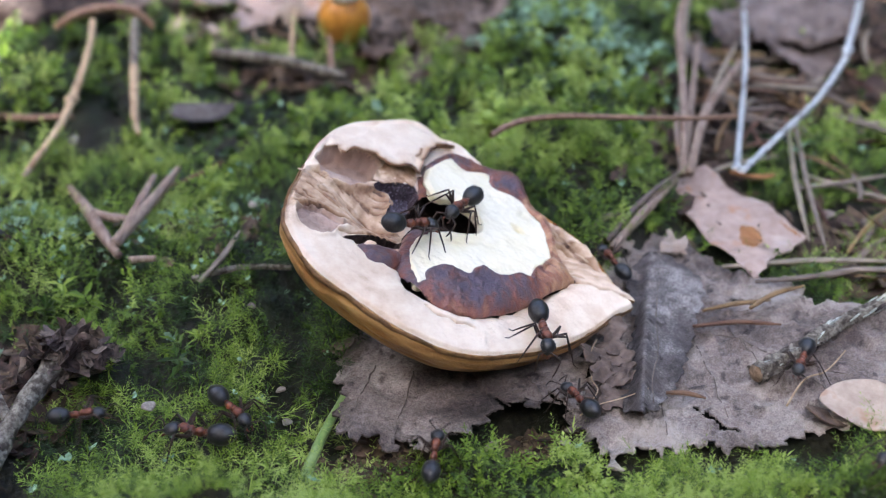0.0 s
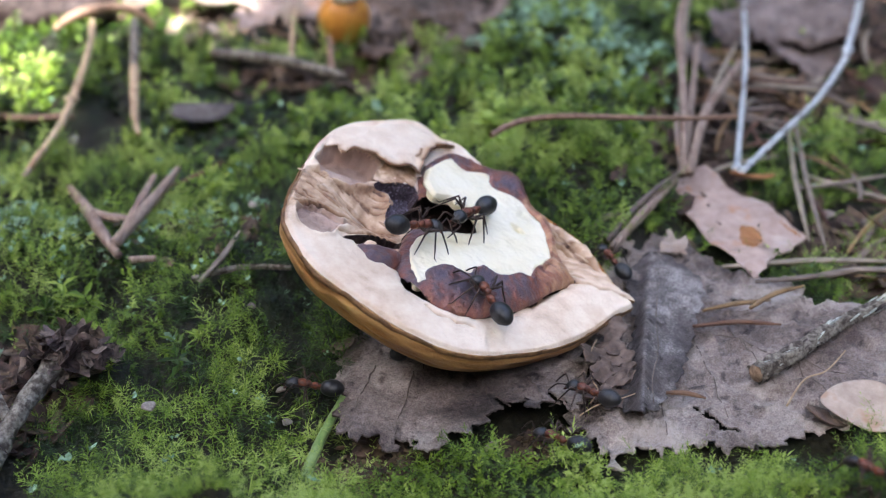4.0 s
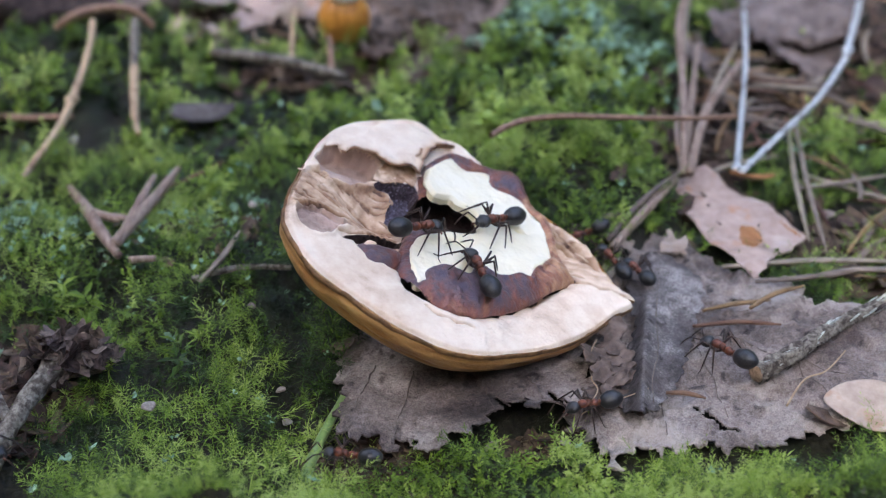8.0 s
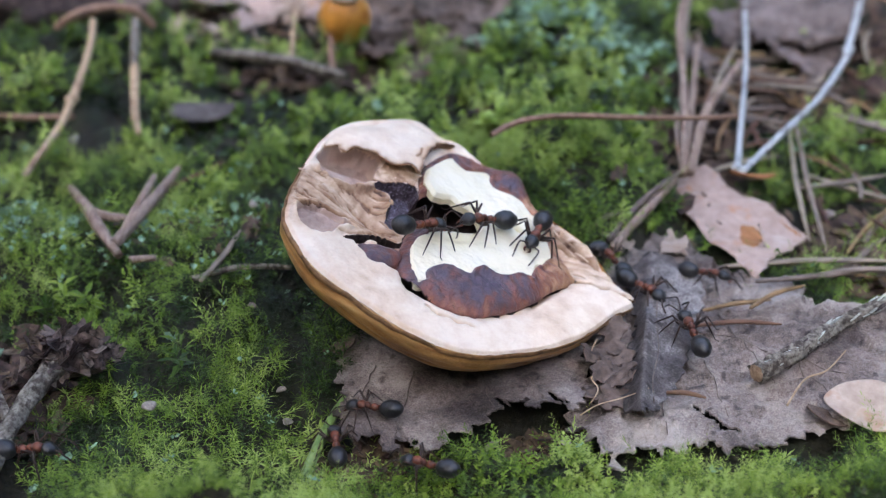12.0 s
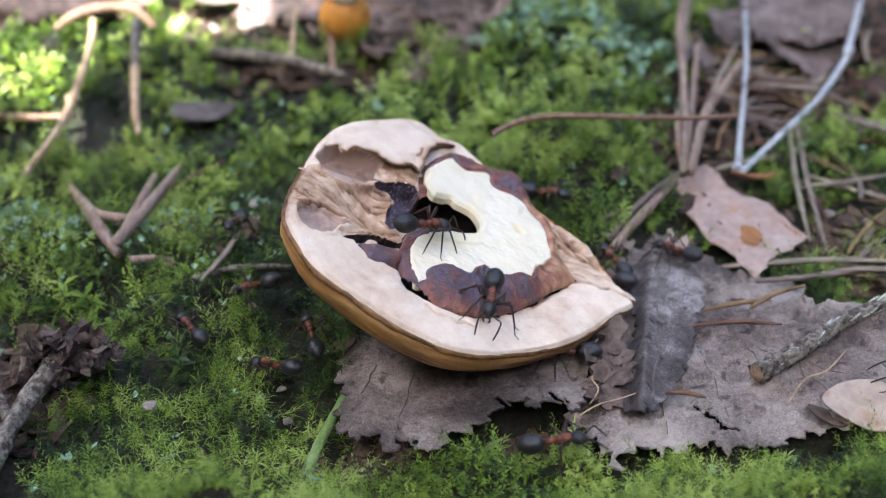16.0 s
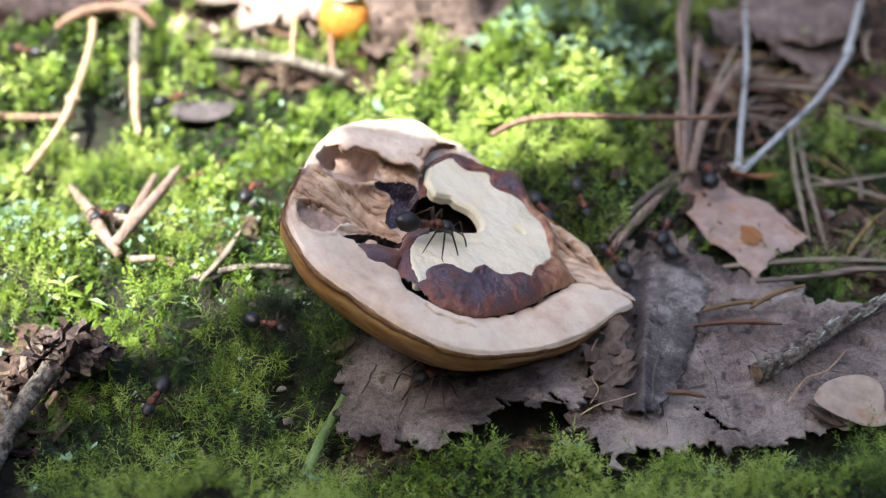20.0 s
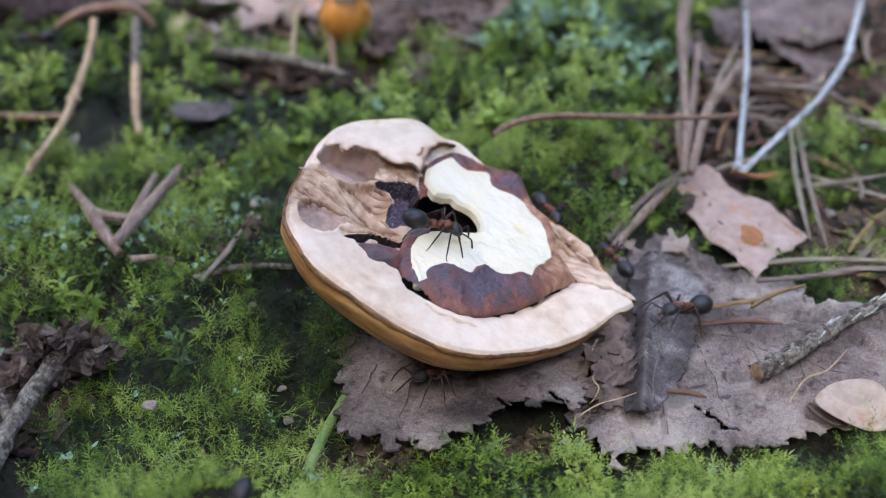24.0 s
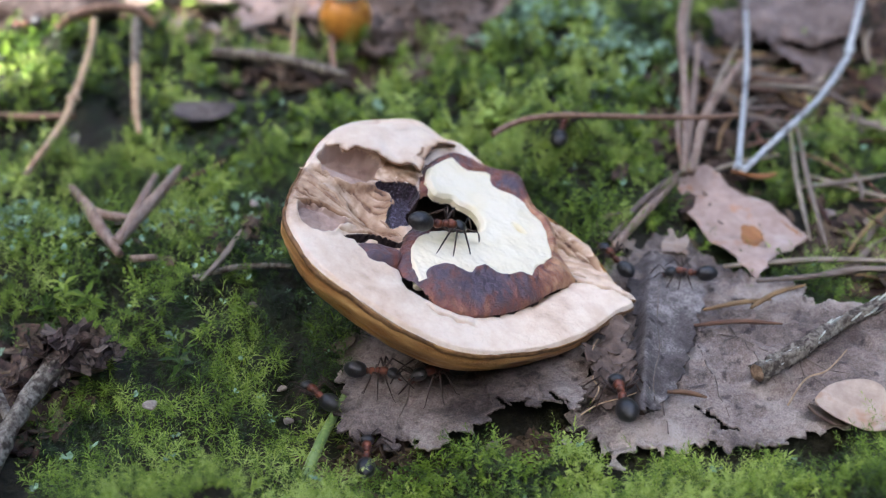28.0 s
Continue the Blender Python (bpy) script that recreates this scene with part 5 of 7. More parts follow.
for line, radii in (([(-48.4, 31.2, 4.0), (-44.0, 22.8, 5.6), (-40.4, 15.6, 6.6), (-37.3, 10.6, 6.4)], (0.5, 1.0, 1.0, 0.6)), ([(-45.6, 25.6, 4.8), (-41.6, 20.2, 6.2), (-37.6, 18.6, 6.6)], (0.5, 0.8, 0.6)),
                    ([(-38.2, 12.6, 6.8), (-36.2, 20.0, 7.0), (-35.2, 27.0, 6.2), (-34.6, 33.6, 5.4)], (0.9, 1.0, 0.9, 0.5)), ([(-37.6, 15.4, 7.0), (-37.2, 23.0, 6.6), (-37.4, 31.8, 5.2)], (0.7, 0.8, 0.5)), ([(-32.6, 8.6, 7.4), (-35.6, 8.8, 7.0)], (0.5, 0.6))):
    stem("straw_blade", line, radii, STRAW_BROWN, "flat brown dry straw blade leaning in the moss", "straw")
stem("straw_blade", [(30.6, 30.0, 6.4), (31.6, 36.1, 8.0), (34.1, 53.0, 8.4), (36.7, 73.6, 8.6), (39.4, 85.6, 8.8)], (0.75, 0.75, 0.75, 0.7), STRAW_BROWN, "brown dry straw standing behind the pinkish leaf", "straw")
stem("straw_blade", [(31.4, 29.5, 7.0), (35.9, 44.8, 7.8), (39.8, 53.0, 8.0), (44.2, 62.4, 7.8)], (0.8, 0.9, 0.8, 0.6), STRAW_BROWN, "brown dry straw leaning behind the pinkish leaf", "straw")
stem("dry_stem", [(57, 100, 9), (64, 88, 10.5), (80, 72, 10)], (0.5, 0.55, 0.5), STEM_BROWN, "thin dark twig crossing above the litter")


stem("straw_blade", [(19.9, 13.9, 5.5), (24.5, 21.4, 5.8), (29.6, 29.7, 6.0)], (0.55, 0.85, 0.75), STRAW_BROWN, "grey-brown flattened straw leaning towards the pinkish leaf", "straw")
stem("straw_blade", [(30.8, 31.0, 6.6), (34.0, 46.0, 6.6), (36.6, 58.0, 6.4), (39.5, 72.0, 6.4)], (0.9, 0.9, 0.7, 0.6), STRAW_BROWN, "dull brown straw behind the pinkish leaf", "straw")
stem("dry_stem", [(-46.2, 63.5, 6.6), (-47.4, 70.0, 7.6), (-48.6, 77.0, 8.4)], (0.9, 1.1, 0.9), TWIG, "short grey twig end in the moss", rough=0.1)


PEG = material("lichened_peg", (0.26, 0.28, 0.24), (0.52, 0.54, 0.48), 2500, rough=0.85, bump_size=0.2, bump_grain=5000, per_object=0.4)


stem("fibre_thread", [(16.2, -4.6, 5.6), (15.4, -6.5, 5.2), (16.0, -8.2, 4.7), (15.2, -9.8, 4.5), (15.7, -11.4, 4.3), (14.8, -13.2, 4.0)], (0.12, 0.1), STRAW, "pale curled plant fibre beside the nut", "fibre", 5)
stem("fibre_thread", [(13.6, -15.0, 3.9), (15.5, -13.6, 4.1), (18.0, -13.0, 4.5), (20.6, -12.6, 5.4)], (0.1, 0.08), STRAW, "thin pale plant fibre on the birch leaf", "fibre", 5)
stem("fibre_thread", [(34.4, -13.6, 4.0), (37.0, -9.8, 4.3), (39.6, -8.4, 4.4), (42.5, -5.0, 4.5)], (0.16, 0.1), STRAW, "pale raised fibre along the birch leaf", "fibre", 5)
leaf("leaf_fragment", at(-11.2, -3.4, 3.9, 12, -6, 20), [(-1.9, -0.2), (-0.4, -0.7), (1.5, -0.4), (1.8, 0.5), (0.2, 0.7)], LEAF_BROWN, "small brown leaf scrap under the shell", lambda x, y: 0.1 * x * x, cell=0.25, thick=0.15, seed=41)


def lichen_twig():
    top = thing("lichen_twig", at(32.2, -9.0, 4.5) @ Matrix.Scale(0.9, 4), "broken grey-green lichened twig lying on the birch leaf", "twig")
    line = curve([(0, 0, 0), (4.8, 3.0, 0.5), (11, 8.3, 0.6), (17.7, 12.6, 1.0), (26, 18.5, 0.8)], 14, False)
    sv, sf = tube(line, (1.15, 1.0, 0.8, 0.78, 0.7), 18, 0.1, 5, False)
    k = np.arange(len(sv))
    axis = np.repeat(line, 18, 0)
    ridge = 1 + 0.16 * np.where(k % 18 % 3 == 0, 1.0, -0.5) + 0.14 * rough(k // 18 * 0.6, k % 18 * 1.0, 1.4, 91, 2)
    sheet("shaft", axis + (sv - axis) * ridge[:, None], sf, TWIG, top, "ridged grey-green bark")
    v, f = ball((0.35, 1.08, 1.08), (0, 0, 0), 6, 12)
    a = math.atan2(3.0, 4.8)
    rot = np.array([[math.cos(a), -math.sin(a), 0], [math.sin(a), math.cos(a), 0], [0, 0, 1]])
    sheet("broken_end", v @ rot.T, f, WOODEND, top, "pale brown broken end")
    rng = np.random.default_rng(8)
    for k in range(64):
        i = int(rng.integers(3, len(line) - 2))
        b = rng.uniform(-0.6, 3.7)
        q = line[i] + 0.8 * np.array([-0.55 * math.cos(b), 0.8 * math.cos(b), math.sin(b)])
        d = line[i] - line[i - 1]
        placed(sheet("bark_peg", *ball((rng.uniform(0.6, 1.5), 0.16, 0.16), (0, 0, 0), 4, 6), PEG if k % 3 else BARK, top), at(*q, 0, rng.uniform(-24, -4), math.degrees(math.atan2(d[1], d[0]))))


lichen_twig()


def bark_head():
    """A snapped twig with a head of loose bark scales."""
    top = thing("broken_bark_twig", at(-40.4, -6.4, 3.2) @ Matrix.Scale(1.08, 4), "broken twig with a ragged head of dark bark scales, in moss", "twig")
    sheet("shaft", *tube(curve([(-3.5, -22, -2.5), (-2.8, -12.0, -0.6), (-1.6, -5.6, 0.4), (0.2, -0.5, 1.2)], 6, False), (1.0, 0.95, 0.85, 1.2), 12, 0.22, 3), TWIG, top)
    sheet("core", *ball((4.0, 2.3, 1.9), (1.2, 0.6, 1.0), 8, 12, lambda v: v * (1 + 0.16 * np.sin(v[:, :1] * 9 + v[:, 1:2] * 7))), BARK, top)
    sheet("side_twig", *tube(curve([(-2.5, -8, -0.5), (-5, -4, 0.6), (-6.5, 0, 1)], 4, False), (0.6, 0.4), 6, 0.1, 2), TWIG, top)
    rng = np.random.default_rng(14)
    v, f = field(np.array([(-0.9, -0.5), (0.0, -0.35), (0.5, -0.6), (1.1, 0.1), (0.4, 0.25), (0.3, 0.6), (-0.7, 0.4)]), 0.25, lambda x, y, d: 0.2 * x * x)
    scale_mesh = sheet("bark_scale", v, f, BARK, top).data
    for k in range(85):
        a, b = rng.uniform(0, 6.28), rng.uniform(-0.3, 1.4)
        q = (1.2 + 4.2 * math.cos(a) * math.cos(b), 0.6 + 2.5 * math.sin(a) * math.cos(b), 1.0 + 2.2 * math.sin(b))
        shared("bark_scale", scale_mesh, top, at(*q, rng.uniform(-60, 60), rng.uniform(-60, 60), math.degrees(a)) @ Matrix.Scale(rng.uniform(0.45, 1.9), 4))


bark_head()


def needle_mesh(name, length, r, mat, bend):
    line = curve([(-length / 2, 0, 0), (0, bend, 0.15), (length / 2, 0, 0)], 5, False)
    v, f = tube(line, (r * 0.5, r * 0.8, r * 0.8, r * 0.3), 6)
    return v * np.array([1, 1, 0.75]), f, mat


needle_kinds = []
for k, (length, r, mat, bend) in enumerate(((12, 0.42, NEEDLE, 0.5), (14, 0.5, NEEDLE_GREY, -0.4), (10, 0.4, NEEDLE, 0.2), (16, 0.55, NEEDLE_GREY, 0.7))):
    v, f, mat = needle_mesh("needle", length, r, mat, bend)
    needle_kinds.append((length, v, f, mat, {}))


def needle(kind, a, b, label=""):
    """A fallen needle from point a to point b, in mm; its shape is one of four."""
    length, v, f, mat, kept = needle_kinds[kind]
    a, b = Vector(a), Vector(b)
    d = b - a
    turn = d.to_track_quat("X", "Z").to_matrix().to_4x4()
    s = d.length / length
    key = round(s, 1)
    if key not in kept:
        ob = sheet("fallen_needle", v * np.array([key, 1, 1]), f, mat)
        kept[key] = ob.data
    else:
        ob = new("fallen_needle", kept[key])
    tagged(ob, label or ("weathered grey-brown spruce needle in the litter" if kind % 2 else "reddish-brown fallen spruce needle in the litter"), "needle", "fallen needles")
    ob.matrix_basis = Matrix.Translation((a + b) * 0.5 * MM) @ turn


for kind, a, b in ((1, (-27.0, 5.2, 6.6), (-23.8, 14.0, 7.6)),
                   (2, (28.6, 2.6, 4.3), (36.6, 4.3, 4.6)), (0, (27.4, 0.1, 4.0), (36.7, 0.0, 4.3)), (0, (33.8, 2.1, 5.0), (40.8, 6.6, 5.0)), (3, (33.1, 12.7, 3.6), (55, 14.0, 3.4)), (3, (43.2, 10.0, 4.2), (54.5, 10.3, 4.4)), (1, (46.7, 32.9, 2.8), (59.4, 37.2, 2.4)),
                   (3, (19.6, 15.4, 5.6), (29.9, 28.9, 7.4)), (1, (50.7, 52.1, 2.8), (46.2, 16.9, 3.2)), (1, (49.4, 50.1, 2.4), (44.9, 19.9, 2.8)), (0, (48.3, 43.3, 2.6), (53.9, 37.4, 2.5)), (3, (51.3, 19.4, 2.5), (60.1, 29.7, 2.6)), (3, (32.9, 41.8, 5.2), (37.8, 71, 6.0)), (3, (37.2, 68, 5.6), (43.5, 100, 6.0)),
                   (3, (35.2, 43, 4.6), (46.5, 75.4, 5.6)), (1, (46.9, 64.0, 3.6), (57.7, 62.0, 3.4)), (0, (37.5, 64.8, 4.6), (44.3, 55.7, 4.4)), (3, (18.0, 19.0, 5.2), (22.5, 21.8, 5.6)), (2, (22.6, -12.0, 4.4), (26.4, -12.6, 4.2)), (0, (-30, 40, 3), (-36, 33, 3)), (1, (36, 8.6, 4.2), (52, 12, 4.0))):
    needle(kind, a, b)
rng = np.random.default_rng(77)
for k in range(150):
    x, y = (rng.normal(50, 11), rng.normal(66, 8)) if k < 80 else ((rng.normal(36, 4), rng.normal(44, 12)) if k < 92 else (rng.normal(62, 12), rng.normal(88, 8))) if k < 100 else ((rng.uniform(38, 60), rng.uniform(6, 40)) if k < 128 else (rng.uniform(-30, 5), rng.uniform(74, 105)))
    if k < 128 and x < 31 + (6 if y > 20 else 0):
        x = 62 - x * 0.5
    a, ln = rng.uniform(0, 3.14), rng.uniform(6, 14)
    if 26 < x < 48 and 6 < y < 38:
        x += 22
    z = float(ground_height(x, y)) + rng.uniform(0.9, 3.4)
    d = np.array([math.cos(a), math.sin(a), rng.normal(0, 0.1)]) * ln / 2
    needle(int(rng.integers(0, 4)), (x - d[0], y - d[1], z - d[2]), (x + d[0], y + d[1], z + d[2]))


def bark_chunk():
    """A lump of dark rotten wood in the back corner."""
    v, f = ball((13, 6, 5.5), (0, 0, 0), 22, 26)
    v = v * (1 + 0.16 * rough(v[:, 0] + v[:, 2], v[:, 1] + 2 * v[:, 2], 5, 95, 3))[:, None]
    placed(tagged(sheet("bark_chunk", v, f, BARK), "dark lump of rotten wood in the moss at the back", "wood"), at(-69, 89, 6, 0, 0, 12))


bark_chunk()


def husk():
    # Rounded stand-in for a blurred amber shape with a whitish top.
    top = thing("amber_lump", at(-16.2, 84.5, 6.2, 0, 0, 10), "round amber-orange seed husk with a pale top", "seed")
    sheet("body", *ball((4.3, 4.0, 4.4), (0, 0, 0), 14, 18, lambda v: v * (1 - 0.1 * v[:, 2:3])), AMBER, top)
    sheet("cap", *ball((2.7, 2.4, 1.0), (0.2, -1.0, 3.9), 8, 14), AMBER_TOP, top, "pale cream cap")


husk()
rng = np.random.default_rng(5)
v, f = ball((1, 0.75, 0.35), (0, 0, 0), 6, 8, lambda p: np.sign(p) * np.abs(p) ** 0.95 * (1 + 0.14 * np.sin(p[:, :1] * 3.1 + 2 * p[:, 1:2] + 0.6) + 0.05 * np.sin(9 * p[:, 1:2])))
grit_mesh = None
for k, (x, y, s) in enumerate([(-29.9, -12.0, 1.0), (4.8, -17.0, 0.9), (-17, -8, 0.6), (-16, -12, 0.6), (33, -12, 0.35), (26, -14, 0.3), (23, -15, 0.3), (44, -6, 0.3), (12, -17.5, 0.6), (-21, 2, 0.5), (-52, 47, 1.0), (54, 26, 0.9), (50, 30, 1.0), (44.5, 54, 1.1), (-24, 26, 0.7)]):
    on_leaf = s < 0.4
    z = 3.5 if on_leaf else float(ground_height(x, y)) + 1.7
    if grit_mesh is None:
        ob = sheet("grit", v, f, PEBBLE)
        grit_mesh = ob.data
    else:
        ob = new("grit", grit_mesh)
    tagged(ob, "tiny pale crumb of bark or grit on the leaf" if on_leaf else "small pale chip of bark in the moss", "debris", "crumbs")
    ob.matrix_basis = at(x, y, z, rng.uniform(-20, 20), rng.uniform(-20, 20), rng.uniform(0, 180)) @ Matrix.Scale(s, 4)


# ---- unseen boughs, added above to shade the ground and let the sun through ----
def bough(name, along, across, seed, count, label, spur=0):
    """A leafy bough: a branch and a dense layer of leaves, its edge along the branch's local x axis at y = 0."""
    top = thing(name, at(0, 0, 0), label, "bough", "boughs overhead")
    lo, hi = along
    sheet("branch", *tube(curve([(lo - 140, -across * 0.6, 8), (lo * 0.5, -across * 0.5, 10), (hi * 0.5, -across * 0.45, 9), (hi, -across * 0.4, 8)], 8, False), (5, 4, 3, 1.5), 8, 0.08, seed), TWIG, top)
    r = np.random.default_rng(seed)
    x, y = r.uniform(lo, hi, count), -across * r.random(count) ** 0.95
    y = y - 7 + 5 * waves(x, x * 0, 26, seed)
    if spur:
        more = r.random(count) < 0.3
        x, y = np.where(more, r.uniform(spur, hi, count), x), np.where(more, r.uniform(0, 85, count), y)
    z = r.uniform(-9, 9, count)
    a, size, tilt = r.uniform(0, 6.28, count), r.uniform(14, 22, count), r.normal(0, 0.3, (count, 2))
    rows = []
    for u, w in ((-1, 0), (-0.3, 0.55), (0.35, 0.5), (1, 0), (0.35, -0.5), (-0.3, -0.55)):
        px, py = u * np.cos(a) - w * np.sin(a), u * np.sin(a) + w * np.cos(a)
        rows.append(np.stack([x + px * size, y + py * size, z + size * (px * tilt[:, 0] + py * tilt[:, 1])], -1))
    v = np.stack(rows, 1).reshape(-1, 3)
    i = np.arange(count)[:, None] * 6
    f = np.concatenate([i + np.array([[0, 1, 2, 3]]), i + np.array([[0, 3, 4, 5]])])
    sheet("foliage", v, f, FOLIAGE, top)["kind"] = "stuff"
    return top


BOUGH_TURN = 33.5
shade_bough_back = bough("leafy_bough", (-110, 190), 105, 3, 800, "dense green leafy bough that shades the moss", spur=72)
shade_bough_front = bough("leafy_bough", (-110, 190), 100, 6, 800, "dense green leafy bough above the nut")


def bough_at(p):
    """The pose that lets the shade's edge fall p mm up the slope of the ground towards the back."""
    n = Vector((-0.552, 0.834, 0)) * p * MM
    return Matrix.Translation(n + TO_SUN * 0.35) @ pose(0, 0, 0, 0, 0, BOUGH_TURN)


# unseen stump, added beside the place so that the boughs join something
tree = thing("tree_stump", at(-314, -261, -2), "low rough-barked tree stump with sprouting leafy boughs", "tree")
sheet("trunk", *tube(curve([(0, 0, -20), (4, 2, 90), (-3, 5, 220), (2, 0, 335)], 8, False), (150, 112, 100, 92), 22, 0.05, 12), TWIG, tree)
for a in (20, 95, 170, 240, 310):
    sheet("root", *tube(curve([(80 * math.cos(radians(a)), 80 * math.sin(radians(a)), 60), (150 * math.cos(radians(a)), 150 * math.sin(radians(a)), 10), (210 * math.cos(radians(a)), 210 * math.sin(radians(a)), -12)], 5, False), (45, 26, 10), 10, 0.06, a), TWIG, tree)


# unseen dark ring, added far outside the view to block low sky light
ring = [(1500 * math.cos(a), 60 + 1500 * math.sin(a)) for a in np.linspace(0, 2 * math.pi, 48, endpoint=False)]
wall_v = np.array([(x * (1 - 0.06 * k), y * (1 - 0.06 * k), -60 + 260 * k + 60 * math.sin(7 * i + k)) for k in range(5) for i, (x, y) in enumerate(ring)])
wall_f = np.array([(k * 48 + i, k * 48 + (i + 1) % 48, (k + 1) * 48 + (i + 1) % 48, (k + 1) * 48 + i) for k in range(4) for i in range(48)])
tagged(sheet("backdrop", wall_v, wall_f, SKY_BLOCK), "dark undergrowth of the wood around the place", "undergrowth", kind="structure")


# ---- wood ants ----
ant_meshes = {}


def ant_part(name, key, make, mat, parent, m=None, label=""):
    if key not in ant_meshes:
        ob = sheet(name, *make(), mat, parent, label)
        ant_meshes[key] = ob.data
    else:
        ob = new(name, ant_meshes[key])
        ob.parent = parent
        if label:
            ob["label"] = label
    if m:
        ob.matrix_basis = m
    return ob


def thorax_shape():
    return joined(ball((0.40, 0.36, 0.34), (1.42, 0, 1.52), 8, 12), ball((0.66, 0.60, 0.55), (0.82, 0, 1.64), 10, 14), ball((0.46, 0.44, 0.50), (0.12, 0, 1.60), 8, 12), ball((0.34, 0.34, 0.36), (-0.28, 0, 1.42), 8, 12), ball((0.56, 0.46, 0.52), (-0.78, 0, 1.46), 10, 12))


def gaster_shape():
    def drop(v):
        r = 1 - 0.16 * np.clip(-v[:, :1], 0, 1) ** 2 + 0.03 * np.sin(v[:, :1] * 13) ** 3
        return v * np.concatenate([np.ones_like(r), r, r], 1)
    return ball((1.5, 1.12, 1.08), (0, 0, 0), 18, 18, drop)


def head_shape():
    return ball((0.92, 0.80, 0.62), (0.5, 0, 0), 12, 14, lambda v: v * np.concatenate([np.ones((len(v), 1)), 1 - 0.28 * np.clip(v[:, :1], -0.4, 1), 1 - 0.2 * v[:, :1]], 1))


def leg_shape(side, size):
    line = [(0, 0, 0), (0, 0.45 * side, -0.12), (0, 1.7 * side * size, 1.0), (0, 2.85 * side * size, -0.55), (0, 3.4 * side * size, -1.38), (0, 3.9 * side * size, -1.45)]
    p = np.concatenate([np.linspace(a, b, 4)[:-1] for a, b in zip(np.array(line)[:-1], np.array(line)[1:])] + [np.array(line)[-1:]])
    return tube(p, (0.19, 0.15, 0.18, 0.13, 0.10, 0.085, 0.06, 0.05, 0.04), 6)


def antenna_shape(side):
    return tube(curve([(0, 0, 0), (0.55, 0.75 * side, 0.55), (0.85, 1.0 * side, 0.62), (1.7, 0.95 * side, 0.15), (2.4, 0.8 * side, -0.35)], 4, False), (0.09, 0.08, 0.09, 0.1, 0.07), 6)


def mandible_shape(side):
    return tube(curve([(0, 0, 0), (0.32, 0.12 * side, -0.05), (0.55, -0.12 * side, -0.12)], 4, False), (0.14, 0.12, 0.04), 6)


WHERE = ("black and rust-red wood ant feeding on the walnut kernel", "black and rust-red wood ant on the dry birch leaf", "black and rust-red wood ant walking before the nut", "small black and rust-red wood ant in the moss")
LEGS = [(s, k, yaw, size, x) for s in (1, -1) for k, (yaw, size, x) in enumerate(((42, 0.92, 1.05), (-4, 0.95, 0.5), (-46, 1.2, 0.0)))]


def wood_ant(size, where):
    ant = tagged(new("wood_ant"), WHERE[where], "ant", "wood ants")
    ant.scale = (size,) * 3
    ant_part("thorax", "thorax", thorax_shape, ANT_RED, ant, label="rust-red thorax")
    ant_part("waist", "waist", lambda: joined(ball((0.22, 0.28, 0.5), (-1.35, 0, 1.42), 6, 8), ball((0.4, 0.16, 0.16), (-1.4, 0, 1.25), 6, 8)), ANT_RED, ant)
    ant_part("gaster", "gaster", gaster_shape, ANT_BLACK, ant, at(-2.85, 0, 1.5, 0, 6, 0), "glossy black gaster")
    head = ant_part("head", "head", head_shape, ANT_BLACK, ant, at(1.62, 0, 1.55, 0, 22, 0), "dark head")
    for s in (1, -1):
        ant_part("eye", "eye", lambda: ball((0.17, 0.1, 0.15), (0, 0, 0), 5, 8), ANT_BLACK, head, at(0.45, 0.72 * s, 0.2))
        ant_part("mandible", "mandible%d" % s, lambda: mandible_shape(s), ANT_RED, head, at(1.22, 0.25 * s, -0.22))
        ant_part("antenna", "antenna%d" % s, lambda: antenna_shape(s), ANT_LEG, head, at(1.05, 0.2 * s, 0.22))
    legs = []
    for s, k, yaw, reach, x in LEGS:
        leg = ant_part("leg", "leg%d%d" % (s, k), lambda: leg_shape(s, reach), ANT_LEG, ant, at(x, 0.3 * s, 1.38, 0, 0, yaw * s))
        legs.append((leg, s, k, yaw, x))
    return ant, head, legs


